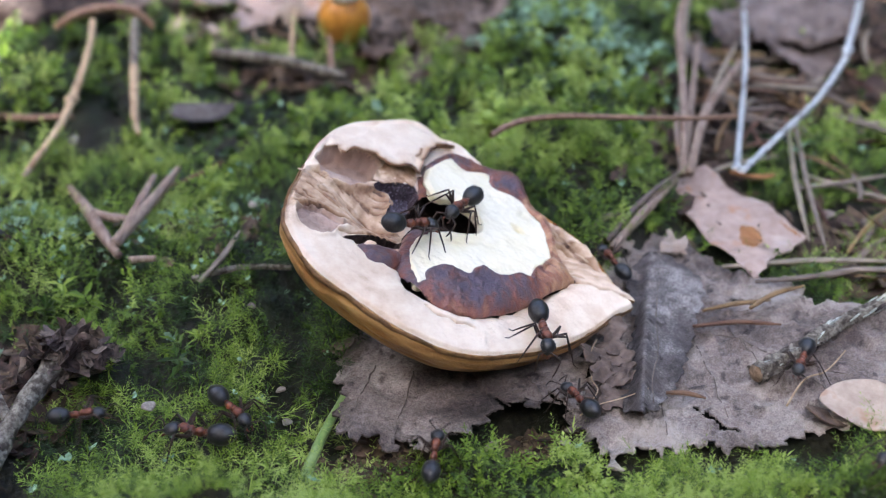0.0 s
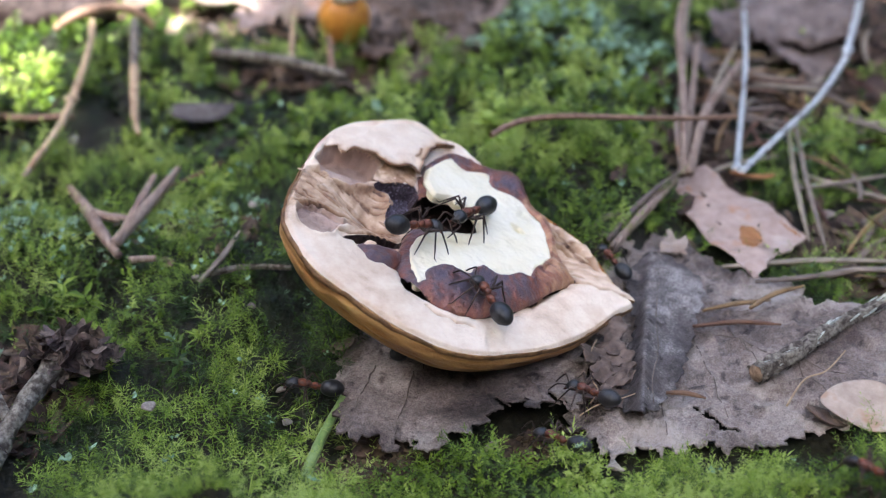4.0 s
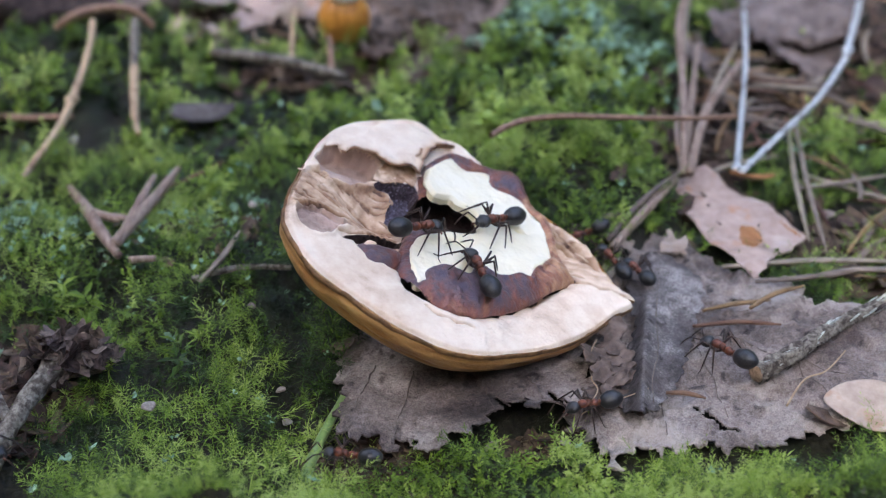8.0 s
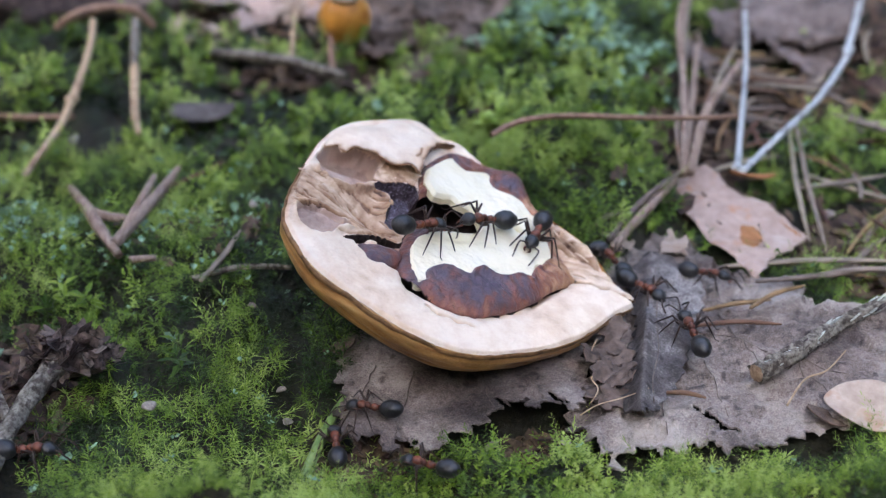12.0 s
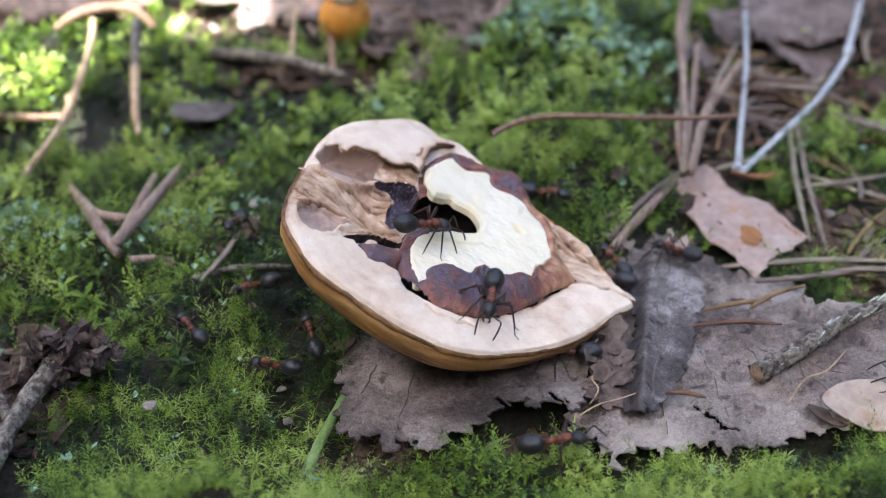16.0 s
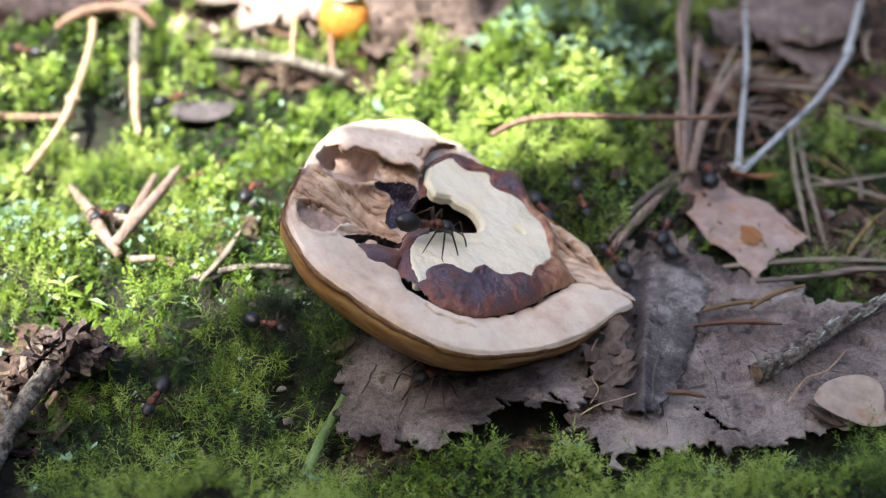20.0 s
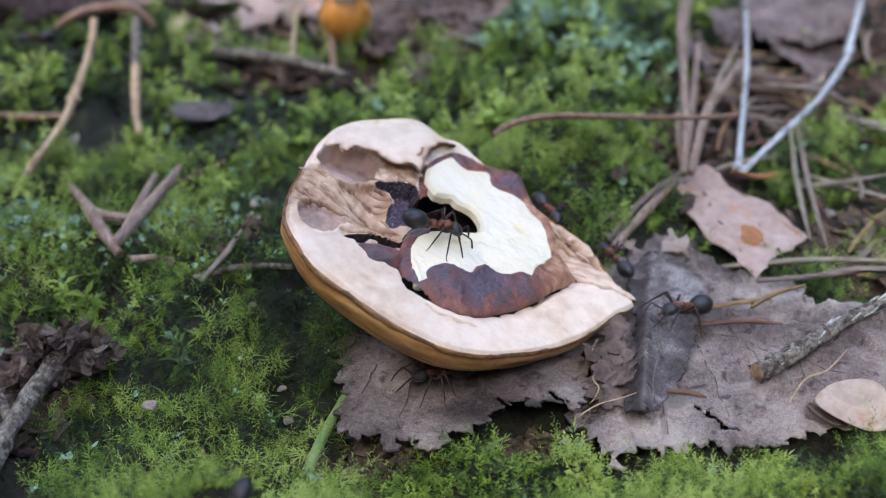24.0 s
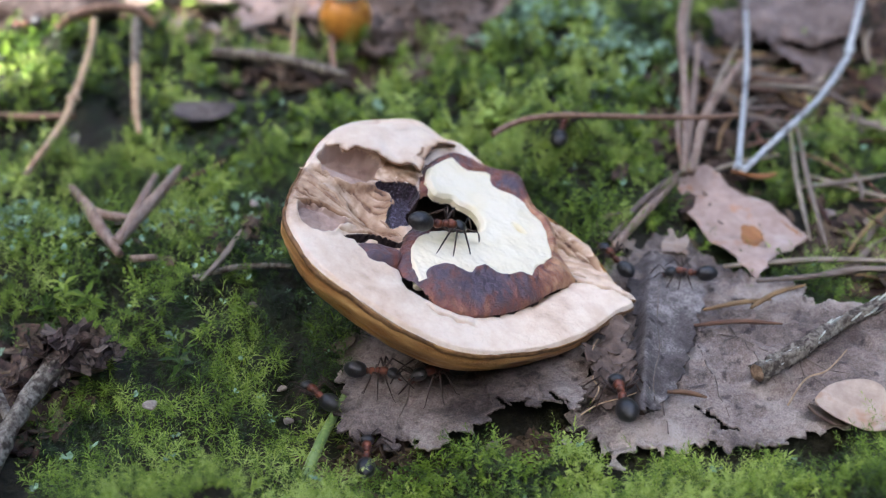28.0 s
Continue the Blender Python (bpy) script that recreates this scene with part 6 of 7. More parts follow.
# paths of the ants: size, where, rows of seconds, place in mm and turn in degrees
ANT_WAYS = [
    (0.98, 0, [(0, -3.3, -0.14, 16.01, 17, 18, 29), (3, -3.06, -0.23, 15.89, 17, 18, 29), (6, -2.78, -0.11, 15.79, 19, 16, 36), (8, -2.72, -0.27, 15.74, 18, 16, 34), (11, -2.48, 0.07, 15.68, 18, 16, 34), (14.5, -2.26, 0.3, 15.61, 17, 18, 29), (17, -2.08, 0.3, 15.53, 16, 18, 27), (19, -1.89, 0.39, 15.46, 15, 19, 23), (21.5, -1.86, 0.56, 15.47, 16, 19, 24), (23.5, -1.08, 0.87, 15.17, 12, 21, 15), (25, -1.02, 0.8, 15.13, 11, 22, 12), (27, -0.96, 0.79, 15.11, 12, 22, 14), (28, -0.59, 1.16, 14.99, 15, 20, 22)]),
    (0.98, 0, [(0, 1.36, 5.96, 14.74, -24, -6, -120), (1, 1.18, 5.83, 14.8, -24, -4, -115), (1.5, 1.41, 5.61, 14.67, -24, -4, -114), (2, 2.4, 5.8, 14.27, -24, -3, -112), (3, 2.31, 5.15, 14.22, -22, -10, -130), (3.5, 2.17, 5.24, 14.3, -23, -9, -127), (5.5, 4.52, 5.65, 13.32, -19, -16, -144), (6, 4.96, 5.78, 13.15, -18, -16, -147), (7, 5.22, 5.92, 13.05, -19, -15, -143), (9, 5.3, 5.64, 12.98, -20, -14, -138), (10, 5.08, 5.82, 13.1, -20, -14, -140), (11, 5.02, 5.38, 13.07, -20, -14, -141), (12, 3.81, 4.82, 13.53, -16, -18, -153), (12.5, 3.9, 5.58, 13.59, -21, -12, -134), (12.73, 5.69, 8.17, 13.13, -6, -5, -191), (12.97, 7.47, 10.75, 12.68, 8, 2, -248), (13.2, 9.26, 13.34, 12.22, 23, 9, -305), (13.8, 11, 15.41, 11.72, 14, 20, -341), (14.5, 13.34, 22.22, 7.23, 0, -2, -391), (15, 13.15, 22.53, 7.29, 0, -3, -394), (16, 12.97, 21.78, 7, 0, -7, -383), (17, 13.62, 21.22, 6.92, 0, -3, -377), (18, 11.8, 17.66, 6.9, 0, -4, -435), (20, 11.8, 17.66, 6.9, 0, -4, -435), (21, 11.90, 17.66, 6.9, 0, -3, -437), (23.5, 12.50, 17.66, 6.8, 0, -4, -430), (25, 12.70, 17.66, 6.8, 0, -5, -425), (25.6, 12.6, 21.6, 7.0, 0, -12, -350), (26.2, 12.39, 23.72, 7.73, 0, -21, -278), (27, 13.78, 26.72, 9.08, 0, -18, -283), (28, 15.24, 32.96, 10.79, 0, -15, -285)]),
    (0.98, 0, [(0, 9.57, -9.71, 9.2, -22, 11, -80), (0.3, 9.12, -10.51, 9.3, -22, 11, -79), (0.6, 8.09, -11.76, 9.59, -24, 6, -92), (1, 7.49, -12.93, 9.71, -24, 3, -99), (1.8, 7.61, -12.79, 9.67, -24, 4, -98), (2.1, 6.78, -15.63, 9.67, -24, 2, -102), (2.7, 6.67, -15.52, 9.74, -24, 1, -105), (3, 4.46, -14.63, 10.81, -23, -7, -121), (3.1, 3.91, -12.5, 11.32, -19, -16, -145), (3.2, 3.54, -10.91, 11.68, -2, -17, -192), (3.3, 3.17, -9.32, 12.04, 16, -18, -239), (3.5, 3.9, -8, 11.89, 15, -19, -236), (5.5, 3.92, -6.33, 12.09, 21, -13, -256), (6, 4.27, -5.88, 11.99, 21, -13, -255), (7, 3.9, -5.23, 12.24, 20, -14, -253), (8, 3.15, -3.47, 12.78, 18, -16, -246), (9, 2.95, -2.92, 12.94, 18, -17, -244), (10, 4.54, -2.29, 12.32, 22, -12, -259), (10.5, 6.44, 0.85, 11.89, 24, -4, -277), (10.8, 10.08, 4.38, 10.74, 24, 2, -290), (11, 13.36, 4.51, 9.33, 23, 10, -308), (11.5, 14.55, 4.21, 8.77, 23, 8, -303), (11.8, 18.1, 4.74, 7.29, 21, 13, -316), (11.9, 20.42, 5.26, 5.54, 10, 6, -362), (12, 22.75, 5.79, 3.78, 0, -1, -407), (12.5, 23.33, 4.88, 3.8, 0, -1, -412), (13.5, 22.54, -4.21, 5, 0, 0, -455), (14, 22.04, -5.28, 5, 0, 0, -515), (14.5, 21.54, -6.35, 5, 0, 0, -575), (14.8, 21.46, -6.54, 5, 0, 0, -577), (15.1, 19.81, -7.02, 4.27, 0, 21, -556), (15.6, 16, -7.47, 3.15, 0, 16, -545), (16.5, 10.12, -3.11, 3.7, 0, 0, -559), (28, 5.42, 0.5, 3.7, 0, 0, -540)]),
    (0.84, 1, [(0, 19.37, 12.09, 4.22, 0, -16, 122), (28, 19.45, 12.28, 4.25, 0, -16, 125)]),
    (0.98, 0, [(0, 19.45, 130.48, 1.36, 0, 7, -93), (9.2, 16.95, 108.92, 2.95, 0, -8, -94), (9.6, 14.45, 74.78, 7.78, 0, -11, -92), (10, 13.77, 54.62, 9.51, 0, 3, -70), (10.6, 12.11, 30.49, 9.64, 0, 10, -77), (11, 12.57, 22.69, 7.18, 0, 13, -70), (11.5, 12.89, 11.78, 10.44, -22, 11, -80), (11.8, 10.07, 6.77, 11.04, -24, 4, -97), (12, 9.65, 5.98, 11.13, -24, -1, -108), (12.2, 8.14, 1.89, 11.28, -24, -4, -116), (12.5, 7.73, 1.08, 11.35, -24, -6, -119), (13.5, 6.65, 3.82, 12.17, -24, 5, -96), (14.5, 5.78, 6.72, 12.91, -23, 8, -88), (14.8, 5.47, 5.37, 12.88, -24, 2, -102), (15.1, 5.34, 4.7, 12.85, -24, 1, -103), (15.4, 5.19, 3.07, 12.71, -24, 0, -105), (15.7, 4.7, -1.3, 12.38, -24, 1, -104), (16, 4.22, -7.5, 11.81, -24, 4, -98), (16.4, 2.97, -11.83, 11.81, -24, 0, -106), (16.7, 2.64, -16.43, 11.38, -24, 3, -100), (17, 1.9, -17.2, 11.0, -22, 24, -135), (17.25, 1.6, -17.0, 9.2, -12, 30, -142), (17.6, 0.3, -12.2, 4.4, 0, 6, -154), (18, -0.8, -9.9, 3.8, 0, -6, -154), (21, -0.7, -9.9, 3.8, 0, -6, -155), (24, -0.76, -9.9, 3.8, 0, -6, -156), (28, -0.9, -9.6, 3.8, 0, -6, -153)]),
    (0.84, 2, [(0, 13.3, -13.41, 3.9, 0, 0, 121), (0.3, 12.63, -14.4, 3.9, 0, 0, 152), (0.6, 11.53, -14.32, 3.9, 0, 0, 159), (0.9, 10.24, -14.66, 3.9, 0, 0, 178), (1.5, 10.43, -14.76, 3.9, 0, 0, 180), (2, 11.3, -14.46, 3.9, 0, 0, 195), (2.6, 11.05, -14.77, 3.9, 0, 0, 155), (3, 11.77, -16.11, 3.9, 0, 0, 109), (3.5, 11.76, -17.53, 3.9, 0, 0, 126), (4.5, 8.97, -20.27, 2.6, 0, 0, 170), (5.5, 3.47, -21.57, 2.6, 0, 0, 176), (6, -0.1, -23.05, 2.6, 0, 0, 189), (6.4, -2.87, -22.47, 2.6, 0, 0, 173), (6.8, -6.24, -21.86, 2.6, 0, 0, 177), (7, -6.28, -22.05, 2.6, 0, 0, 164), (7.6, -8.1, -21.07, 2.6, 0, 0, 156), (8, -9.27, -20.71, 2.6, 0, 0, 170), (9, -10.56, -19.68, 2.6, 0, 0, 111), (10, -10.06, -20.5, 2.6, 0, 0, 97), (11, -9.97, -19.63, 2.6, 0, 0, 101), (11.3, -10.27, -18.4, 2.6, 0, 0, 87), (12, -10.43, -18.83, 2.6, 0, 0, 99), (12.5, -10.46, -18.23, 2.6, 0, 0, 103), (13.5, -10.98, -15.38, 2.73, 0, -3, 127), (14.5, -13.56, -5.56, 3.79, 0, -2, 122), (15.3, -14.07, -4.02, 3.92, 0, -11, 117), (16, -14.33, -2.48, 4.23, 0, -17, 109), (16.5, -17.08, -2.81, 4.59, 0, -9, 171), (17, -18.42, -2.28, 4.59, 0, 3, 157), (17.6, -17.86, -0.81, 5.28, 0, -1, 166), (18, -16.74, 1.58, 5.96, 0, -15, 109), (18.5, -20.35, -0.76, 4.58, 0, 16, 156), (19, -22.58, -0.08, 4.38, 0, 0, 173), (19.2, -21.16, -0.83, 4.46, 0, -2, 228), (19.4, -19.75, -1.58, 4.54, 0, -3, 282), (19.6, -18.33, -2.33, 4.62, 0, -5, 337), (20, -18.48, -2.26, 4.55, 0, -5, 332), (20.4, -17.83, -4.8, 4.03, 0, 19, 258), (21, -19.61, -12.79, 3.74, 0, 14, 288), (21.5, -18.24, -16.05, 2.95, 0, 9, 291), (22.5, -18.21, -21.46, 2.59, 0, -7, 270), (23.5, -17.67, -34.8, 9.26, 0, 24, 249), (28, -17.57, -37.5, 6.19, 0, 25, 234)]),
    (0.84, 2, [(0, 39.35, -29.32, 9.9, 0, -12, -154), (8, 23.81, -33.94, 5.87, 0, -18, -216), (8.6, 15.04, -29.49, 6.31, 0, 18, -237), (9, 9.84, -21.76, 3.15, 0, 16, -222), (9.6, 5.24, -18.14, 3.54, 0, -16, -213), (10, 4.93, -17.82, 3.56, 0, -15, -219), (10.4, 2.94, -16.94, 3.9, 0, 0, -203), (10.8, -6.01, -15.03, 3.79, 0, 3, -203), (11, -8.06, -14.45, 3.7, 0, 0, -200), (11.5, -7.43, -14.93, 3.79, 0, 4, -198), (12, -7.31, -15.03, 3.79, 0, 4, -195), (12.5, -7.47, -15.11, 3.79, 0, 4, -199), (14.5, -7.03, -14.89, 3.7, 0, 0, -261), (15, -9.64, -12.2, 3.7, 0, 0, -258), (15.6, -15.54, -7.22, 3.05, 0, -1, -198), (17, -22.56, -7.89, 3.88, 0, 12, -197), (18, -30.06, -7.75, 2.63, 0, 5, -167), (19.5, -29.23, -12.46, 2.58, 0, -4, -105), (20, -29.22, -12.56, 2.59, 0, -3, -100), (20.6, -30.49, -16.33, 2.14, 0, 16, -121), (21.5, -39.7, -23.85, 2.37, 0, 11, -176), (23, -47.91, -26.26, 3.16, 0, 3, -161), (28, -52.6, -25.31, 2.3, 0, 2, -160)]),
    (0.84, 2, [(0, -0.72, -20.37, 3.2, 0, -17, 81), (0.3, 0.76, -16.87, 3.8, 0, -4, 105), (0.6, 2.7, -17.65, 3.68, 0, -9, 48), (1, 4.07, -17.26, 3.8, 0, -3, 46), (1.5, 5.25, -16.63, 3.9, 0, 0, 54), (2, 5.9, -15.92, 3.9, 0, 0, 58), (2.25, 3.84, -16.89, 3.81, 0, -4, 98), (2.5, 1.79, -17.85, 3.72, 0, -9, 138), (3, -2.23, -16.6, 3.9, 0, 0, 132), (3.25, -5.17, -14.73, 3.79, 0, 3, 131), (3.5, -9.66, -10.71, 3.63, 0, 2, 127), (4, -13.77, -10.92, 3.34, 0, -8, 176), (4.5, -17.88, -11.13, 3.06, 0, -19, 225), (5.5, -22.13, -12.27, 3.16, 0, 11, 146), (6, -29.5, -11.38, 2.61, 0, -17, 181), (6.8, -38.21, -11.02, 1.76, 0, -1, 173), (7.6, -48.82, -12.3, 1.48, 0, 5, 173), (28, -57.96, -12.33, 1.51, 0, -21, 210)]),
    (0.84, 2, [(0, -3.52, -34.42, 4.73, 0, -11, 68), (8.6, -2.75, -31.27, 5, 0, 2, 77), (9.2, -0.18, -23.22, 2.73, 0, 3, 84), (10, -0.18, -22.93, 2.6, 0, 0, 84), (11, -0.18, -22.35, 2.41, 0, -5, 83), (11.5, 0.55, -22.11, 2.47, 0, -4, 98), (12, -1.82, -22.03, 2.6, 0, 0, 161), (12.5, -1.21, -15.06, 3.9, 0, 0, 99), (13.2, -2.32, -7.8, 3.79, 0, 3, 100), (14, -2.84, -1.94, 3.7, 0, 0, 97), (28, -2.9, 1.71, 3.7, 0, 0, 99)]),
    (0.90, 2, [(0, -20.85, -14.63, 3.15, 0, 7, -46), (0.3, -18.45, -17.01, 2.87, 0, 3, -44), (0.6, -13.8, -19.42, 2.14, 0, 22, 10), (0.9, -11.04, -20.35, 2.53, 0, -2, -20), (1.2, -4.88, -21.95, 2.6, 0, 0, -16), (1.5, 1.95, -21.3, 2.6, 0, 0, 9), (1.8, 13.7, -21.65, 2.86, 0, 2, -7), (2, 20.33, -28.86, 6.82, 0, -13, -36), (2.4, 26.67, -33.79, 6.8, 0, 3, -32), (3.2, 35.85, -35.55, 4.96, 0, 11, -16), (28, 45.46, -34.73, 4.88, 0, 8, 8)]),
    (1.04, 2, [(0, -24.56, -17.06, 2.13, 0, -1, 170), (0.3, -27.7, -18.95, 2.17, 0, 10, 163), (0.6, -29.52, -19.57, 1.95, 0, 14, 168), (1, -31.67, -19.8, 1.85, 0, 1, 188), (1.5, -34.61, -19.46, 1.7, 0, -6, 187), (2, -35.97, -18.62, 1.47, 0, 2, 164), (2.4, -37.9, -18.33, 1.73, 0, 5, 153), (3, -43.8, -20.33, 2.14, 0, -4, 175), (3.5, -49.91, -21.47, 2.04, 0, -15, 198), (28, -55.62, -20.98, 1.61, 0, 20, 156)]),
    (0.84, 2, [(0, -36.23, -13.42, 1.59, 0, -4, 4), (0.3, -29.22, -12.55, 2.36, 0, 11, 33), (0.6, -20.51, -12.75, 3.24, 0, -2, -16), (0.9, -12.16, -10.16, 3.11, 0, -12, 0), (1.3, -3.63, -6.56, 3.7, 0, 0, 40), (28, -0.1, 1.1, 3.7, 0, 0, 24)]),
    (0.85, 2, [(0, -43.19, -26.49, 2.16, 0, -1, 81), (0.6, -41.11, -19.43, 1.85, 0, 0, 97), (1, -41.48, -14.47, 1.73, 0, 3, 92), (1.2, -41.16, -13.41, 1.74, 0, 2, 84), (1.5, -41.23, -17.36, 1.82, 0, 5, 79), (1.67, -42.59, -19.56, 2.14, 0, 2, 133), (1.83, -43.96, -21.77, 2.46, 0, -2, 187), (2, -45.32, -23.97, 2.78, 0, -5, 241), (28, -50.43, -25.46, 2.43, 0, 11, 188)]),
    (0.84, 1, [(0, 37.1, -7.84, 4.21, 0, 1, -115), (0.3, 38.27, -14.15, 4.25, 0, -1, -42), (0.6, 40.42, -18.27, 4.62, 0, -21, -62), (0.9, 43.6, -23.91, 6.87, 0, -23, -96), (1.2, 46.56, -25.98, 7.65, 0, 0, -45), (1.5, 49.53, -28.05, 8.43, 0, 22, 6), (14.75, 51.92, -26.11, 6.74, 0, 0, -46), (28, 54.3, -24.17, 5.05, 0, -23, -98)]),
    (0.84, 1, [(0, 48.34, -17.79, 3.52, 0, 14, 145), (1.8, 43.29, -19.53, 4.46, 0, -21, 193), (2.4, 35.42, -16.77, 3.71, 0, -15, 167), (2.7, 25.57, -16.47, 4.43, 0, -17, 160), (3, 18.35, -12.9, 3.9, 0, 0, 135), (3.5, 17.19, -13.09, 3.9, 0, 0, 154), (4.2, 13, -11.58, 3.9, 0, 0, 146), (5, 8.58, -3.11, 3.7, 0, 0, 164), (28, 2.35, 0.5, 3.7, 0, 0, 180)]),
    (0.84, 1, [(0, 40.31, -32.6, 7.49, 0, -22, 174), (4.8, 36.57, -29.6, 9.94, 0, 3, 140), (5.5, 34.63, -18.27, 3.35, 0, -12, 158), (6, 29.89, -13.15, 4, 0, 0, 98), (6.4, 29.68, -5.72, 3.99, 0, 0, 84), (6.8, 27.87, -1.92, 3.94, 0, 0, 92), (7, 27.81, -2.13, 3.93, 0, 0, 90), (7.2, 26.85, -1.18, 4.52, 0, -18, 109), (7.6, 24.64, 4.49, 4.35, 0, 12, 96), (8, 22.27, 10.13, 3.77, 0, 1, 116), (8.4, 22.28, 11.25, 3.91, 0, -3, 117), (8.8, 23.09, 17.7, 5.62, 0, -21, 119), (9.4, 14.46, 18.1, 5.76, 0, 5, 197), (10, 6.35, 17.13, 3.62, 0, 10, 164), (28, 6.35, 17.13, 3.62, 0, 10, 164)]),
    (0.84, 1, [(0, 8.92, 16.08, 4.27, 0, -17, -30), (4.6, 10.22, 15.52, 4.61, 0, -12, -21), (5.1, 13.74, 15.91, 4.89, 0, 2, -92), (5.6, 17.26, 16.3, 5.18, 0, 15, -164), (7, 17.05, 16.08, 5.08, 0, 16, -164), (10.5, 16.69, 15.72, 4.9, 0, 16, -165), (11.5, 17.27, 14.66, 4.7, 0, 15, -170), (12.8, 13.11, 11.59, 3.16, 0, 3, -185), (28, 11.81, 11.7, 3.09, 0, 3, -184)]),
    (0.97, 1, [(0, 51.26, -13.04, 2.49, 0, 2, 160), (6, 49.07, -12.63, 2.72, 0, -7, 165), (6.8, 40.1, -11.87, 4.3, 0, 1, 139), (7, 37.13, -8.47, 4.21, 0, 1, 112), (7.2, 34.08, -7.76, 4.12, 0, 1, 135), (7.6, 31.39, -6.46, 4.04, 0, 1, 143), (8, 29.33, -5.85, 3.98, 0, 1, 135), (8.4, 28.34, -7.49, 4.57, 0, -12, 173), (8.8, 24.68, -5.98, 4.52, 0, -12, 145), (9.2, 24.67, -6.16, 4.52, 0, -11, 150), (9.6, 25.26, -6.61, 4.53, 0, -11, 142), (10, 29.74, -3.55, 3.99, 0, 0, 87), (11, 29.7, -3.51, 3.99, 0, 0, 88), (11.2, 28.76, -3.03, 3.96, 0, 0, 96), (11.6, 26.23, -3.94, 4.53, 0, -16, 142), (12, 26.27, -2.72, 4.52, 0, -11, 104), (12.5, 26.1, -3.16, 4.52, 0, -12, 108), (14.5, 25.85, -3.37, 4.52, 0, -19, 138), (14.8, 26.14, -4.02, 4.53, 0, -16, 137), (15.1, 23.6, -3.18, 5, 0, 0, 106), (15.4, 23.18, 6.04, 3.8, 0, 1, 134), (15.7, 21.73, 7.36, 3.75, 0, 1, 137), (16.4, 15.27, 10.36, 3.17, 0, 11, 163), (28, 11.41, 11.06, 2.72, 0, 4, 174)]),
    (0.88, 1, [(0, 62.04, 18.19, 2.97, 0, 8, 167), (12.7, 56.82, 18.39, 2.05, 0, -3, 184), (13.4, 41.02, 15.75, 2.89, 0, -17, 210), (13.7, 35.86, 15.38, 3.57, 0, -12, 170), (14, 30.69, 15, 4.24, 0, -6, 129), (14.5, 28.33, 17.12, 4.75, 0, 1, 93), (15.1, 28.45, 17.41, 4.72, 0, 2, 93), (15.4, 27.4, 12.86, 4.45, 0, -1, 151), (16, 26.84, 13.22, 4.51, 0, 0, 145), (17, 26.73, 13.21, 4.47, 0, 1, 147), (18, 26.94, 12.73, 4.41, 0, -9, 121), (18.4, 25.24, 13.81, 4.45, 0, -14, 92), (18.8, 25.91, 13.85, 4.55, 0, -16, 88), (19.2, 25.61, 15.56, 4.83, 0, -18, 73), (20, 26.66, 17.44, 4.88, 0, -5, 72), (20.6, 28.82, 27, 6.1, 0, -13, 73), (21.5, 32.02, 52.94, 4.7, 0, -9, 82), (23, 44.53, 128.91, 2.44, 0, 3, 81), (28, 48.09, 151.76, 1.34, 0, -5, 82)]),
    (1.04, 1, [(0, 51.51, -11.95, 3.06, 0, -12, -180), (16.4, 47.18, -11.66, 3.96, 0, -21, -187), (17.2, 39.56, -4.72, 4.29, 0, 1, -229), (17.6, 36.05, 4.1, 4.18, 0, 1, -214), (18, 34.04, 8.78, 4.2, 0, -1, -233), (18.4, 33.08, 16.05, 3.62, 0, -5, -258), (18.8, 33.91, 29.05, 4.81, 0, 6, -277), (19, 34.05, 30.63, 4.73, 0, 6, -277), (20, 34.05, 30.78, 4.72, 0, 6, -277), (20.6, 36.31, 44.83, 2.76, 0, -11, -275), (21.5, 43.78, 66.71, 2.37, 0, -10, -279), (23, 56.86, 130.04, 2.05, 0, -1, -281), (28, 60.66, 149.77, 1.96, 0, 0, -281)]),
    (0.84, 1, [(0, 44.22, -30.45, 8.11, 0, -8, 160), (18.4, 42.15, -25.26, 8.16, 0, 21, 107), (19, 38.74, -14.17, 4.01, 0, -8, 136), (19.25, 35.26, -6.14, 4.16, 0, 1, 115), (19.6, 28.64, 3.92, 3.96, 0, 1, 111), (20, 25.28, 14.88, 4.75, 0, -9, 119), (20.6, 17.4, 16.36, 5.23, 0, 14, 192), (21.3, 8.3, 15.66, 3.74, 0, 17, 151), (28, 4.98, 16.44, 3.26, 0, -3, 184)]),
    (0.84, 3, [(0, -0.53, 29.53, 3.67, 0, -14, -26), (10.1, 2.42, 33.8, 4.76, 0, -19, 33), (10.5, 8.14, 41.28, 7.44, 0, -2, 67), (10.75, 8.21, 43.14, 7.37, 0, 10, 136), (11, 8.28, 45.01, 7.3, 0, 22, 205), (12, 5.83, 46.42, 6.24, 0, 21, 164), (12.5, 5.58, 42.23, 6.77, 0, -6, 238), (13.5, 4.39, 40.64, 6.46, 0, 8, 197), (14.5, 3.2, 39.04, 6.16, 0, 21, 156), (15.2, 3.02, 39.08, 6.06, 0, 21, 154), (16, -0.8, 35.97, 3.4, 0, 20, 211), (28, -4.48, 32.05, 2.26, 0, 16, 149)]),
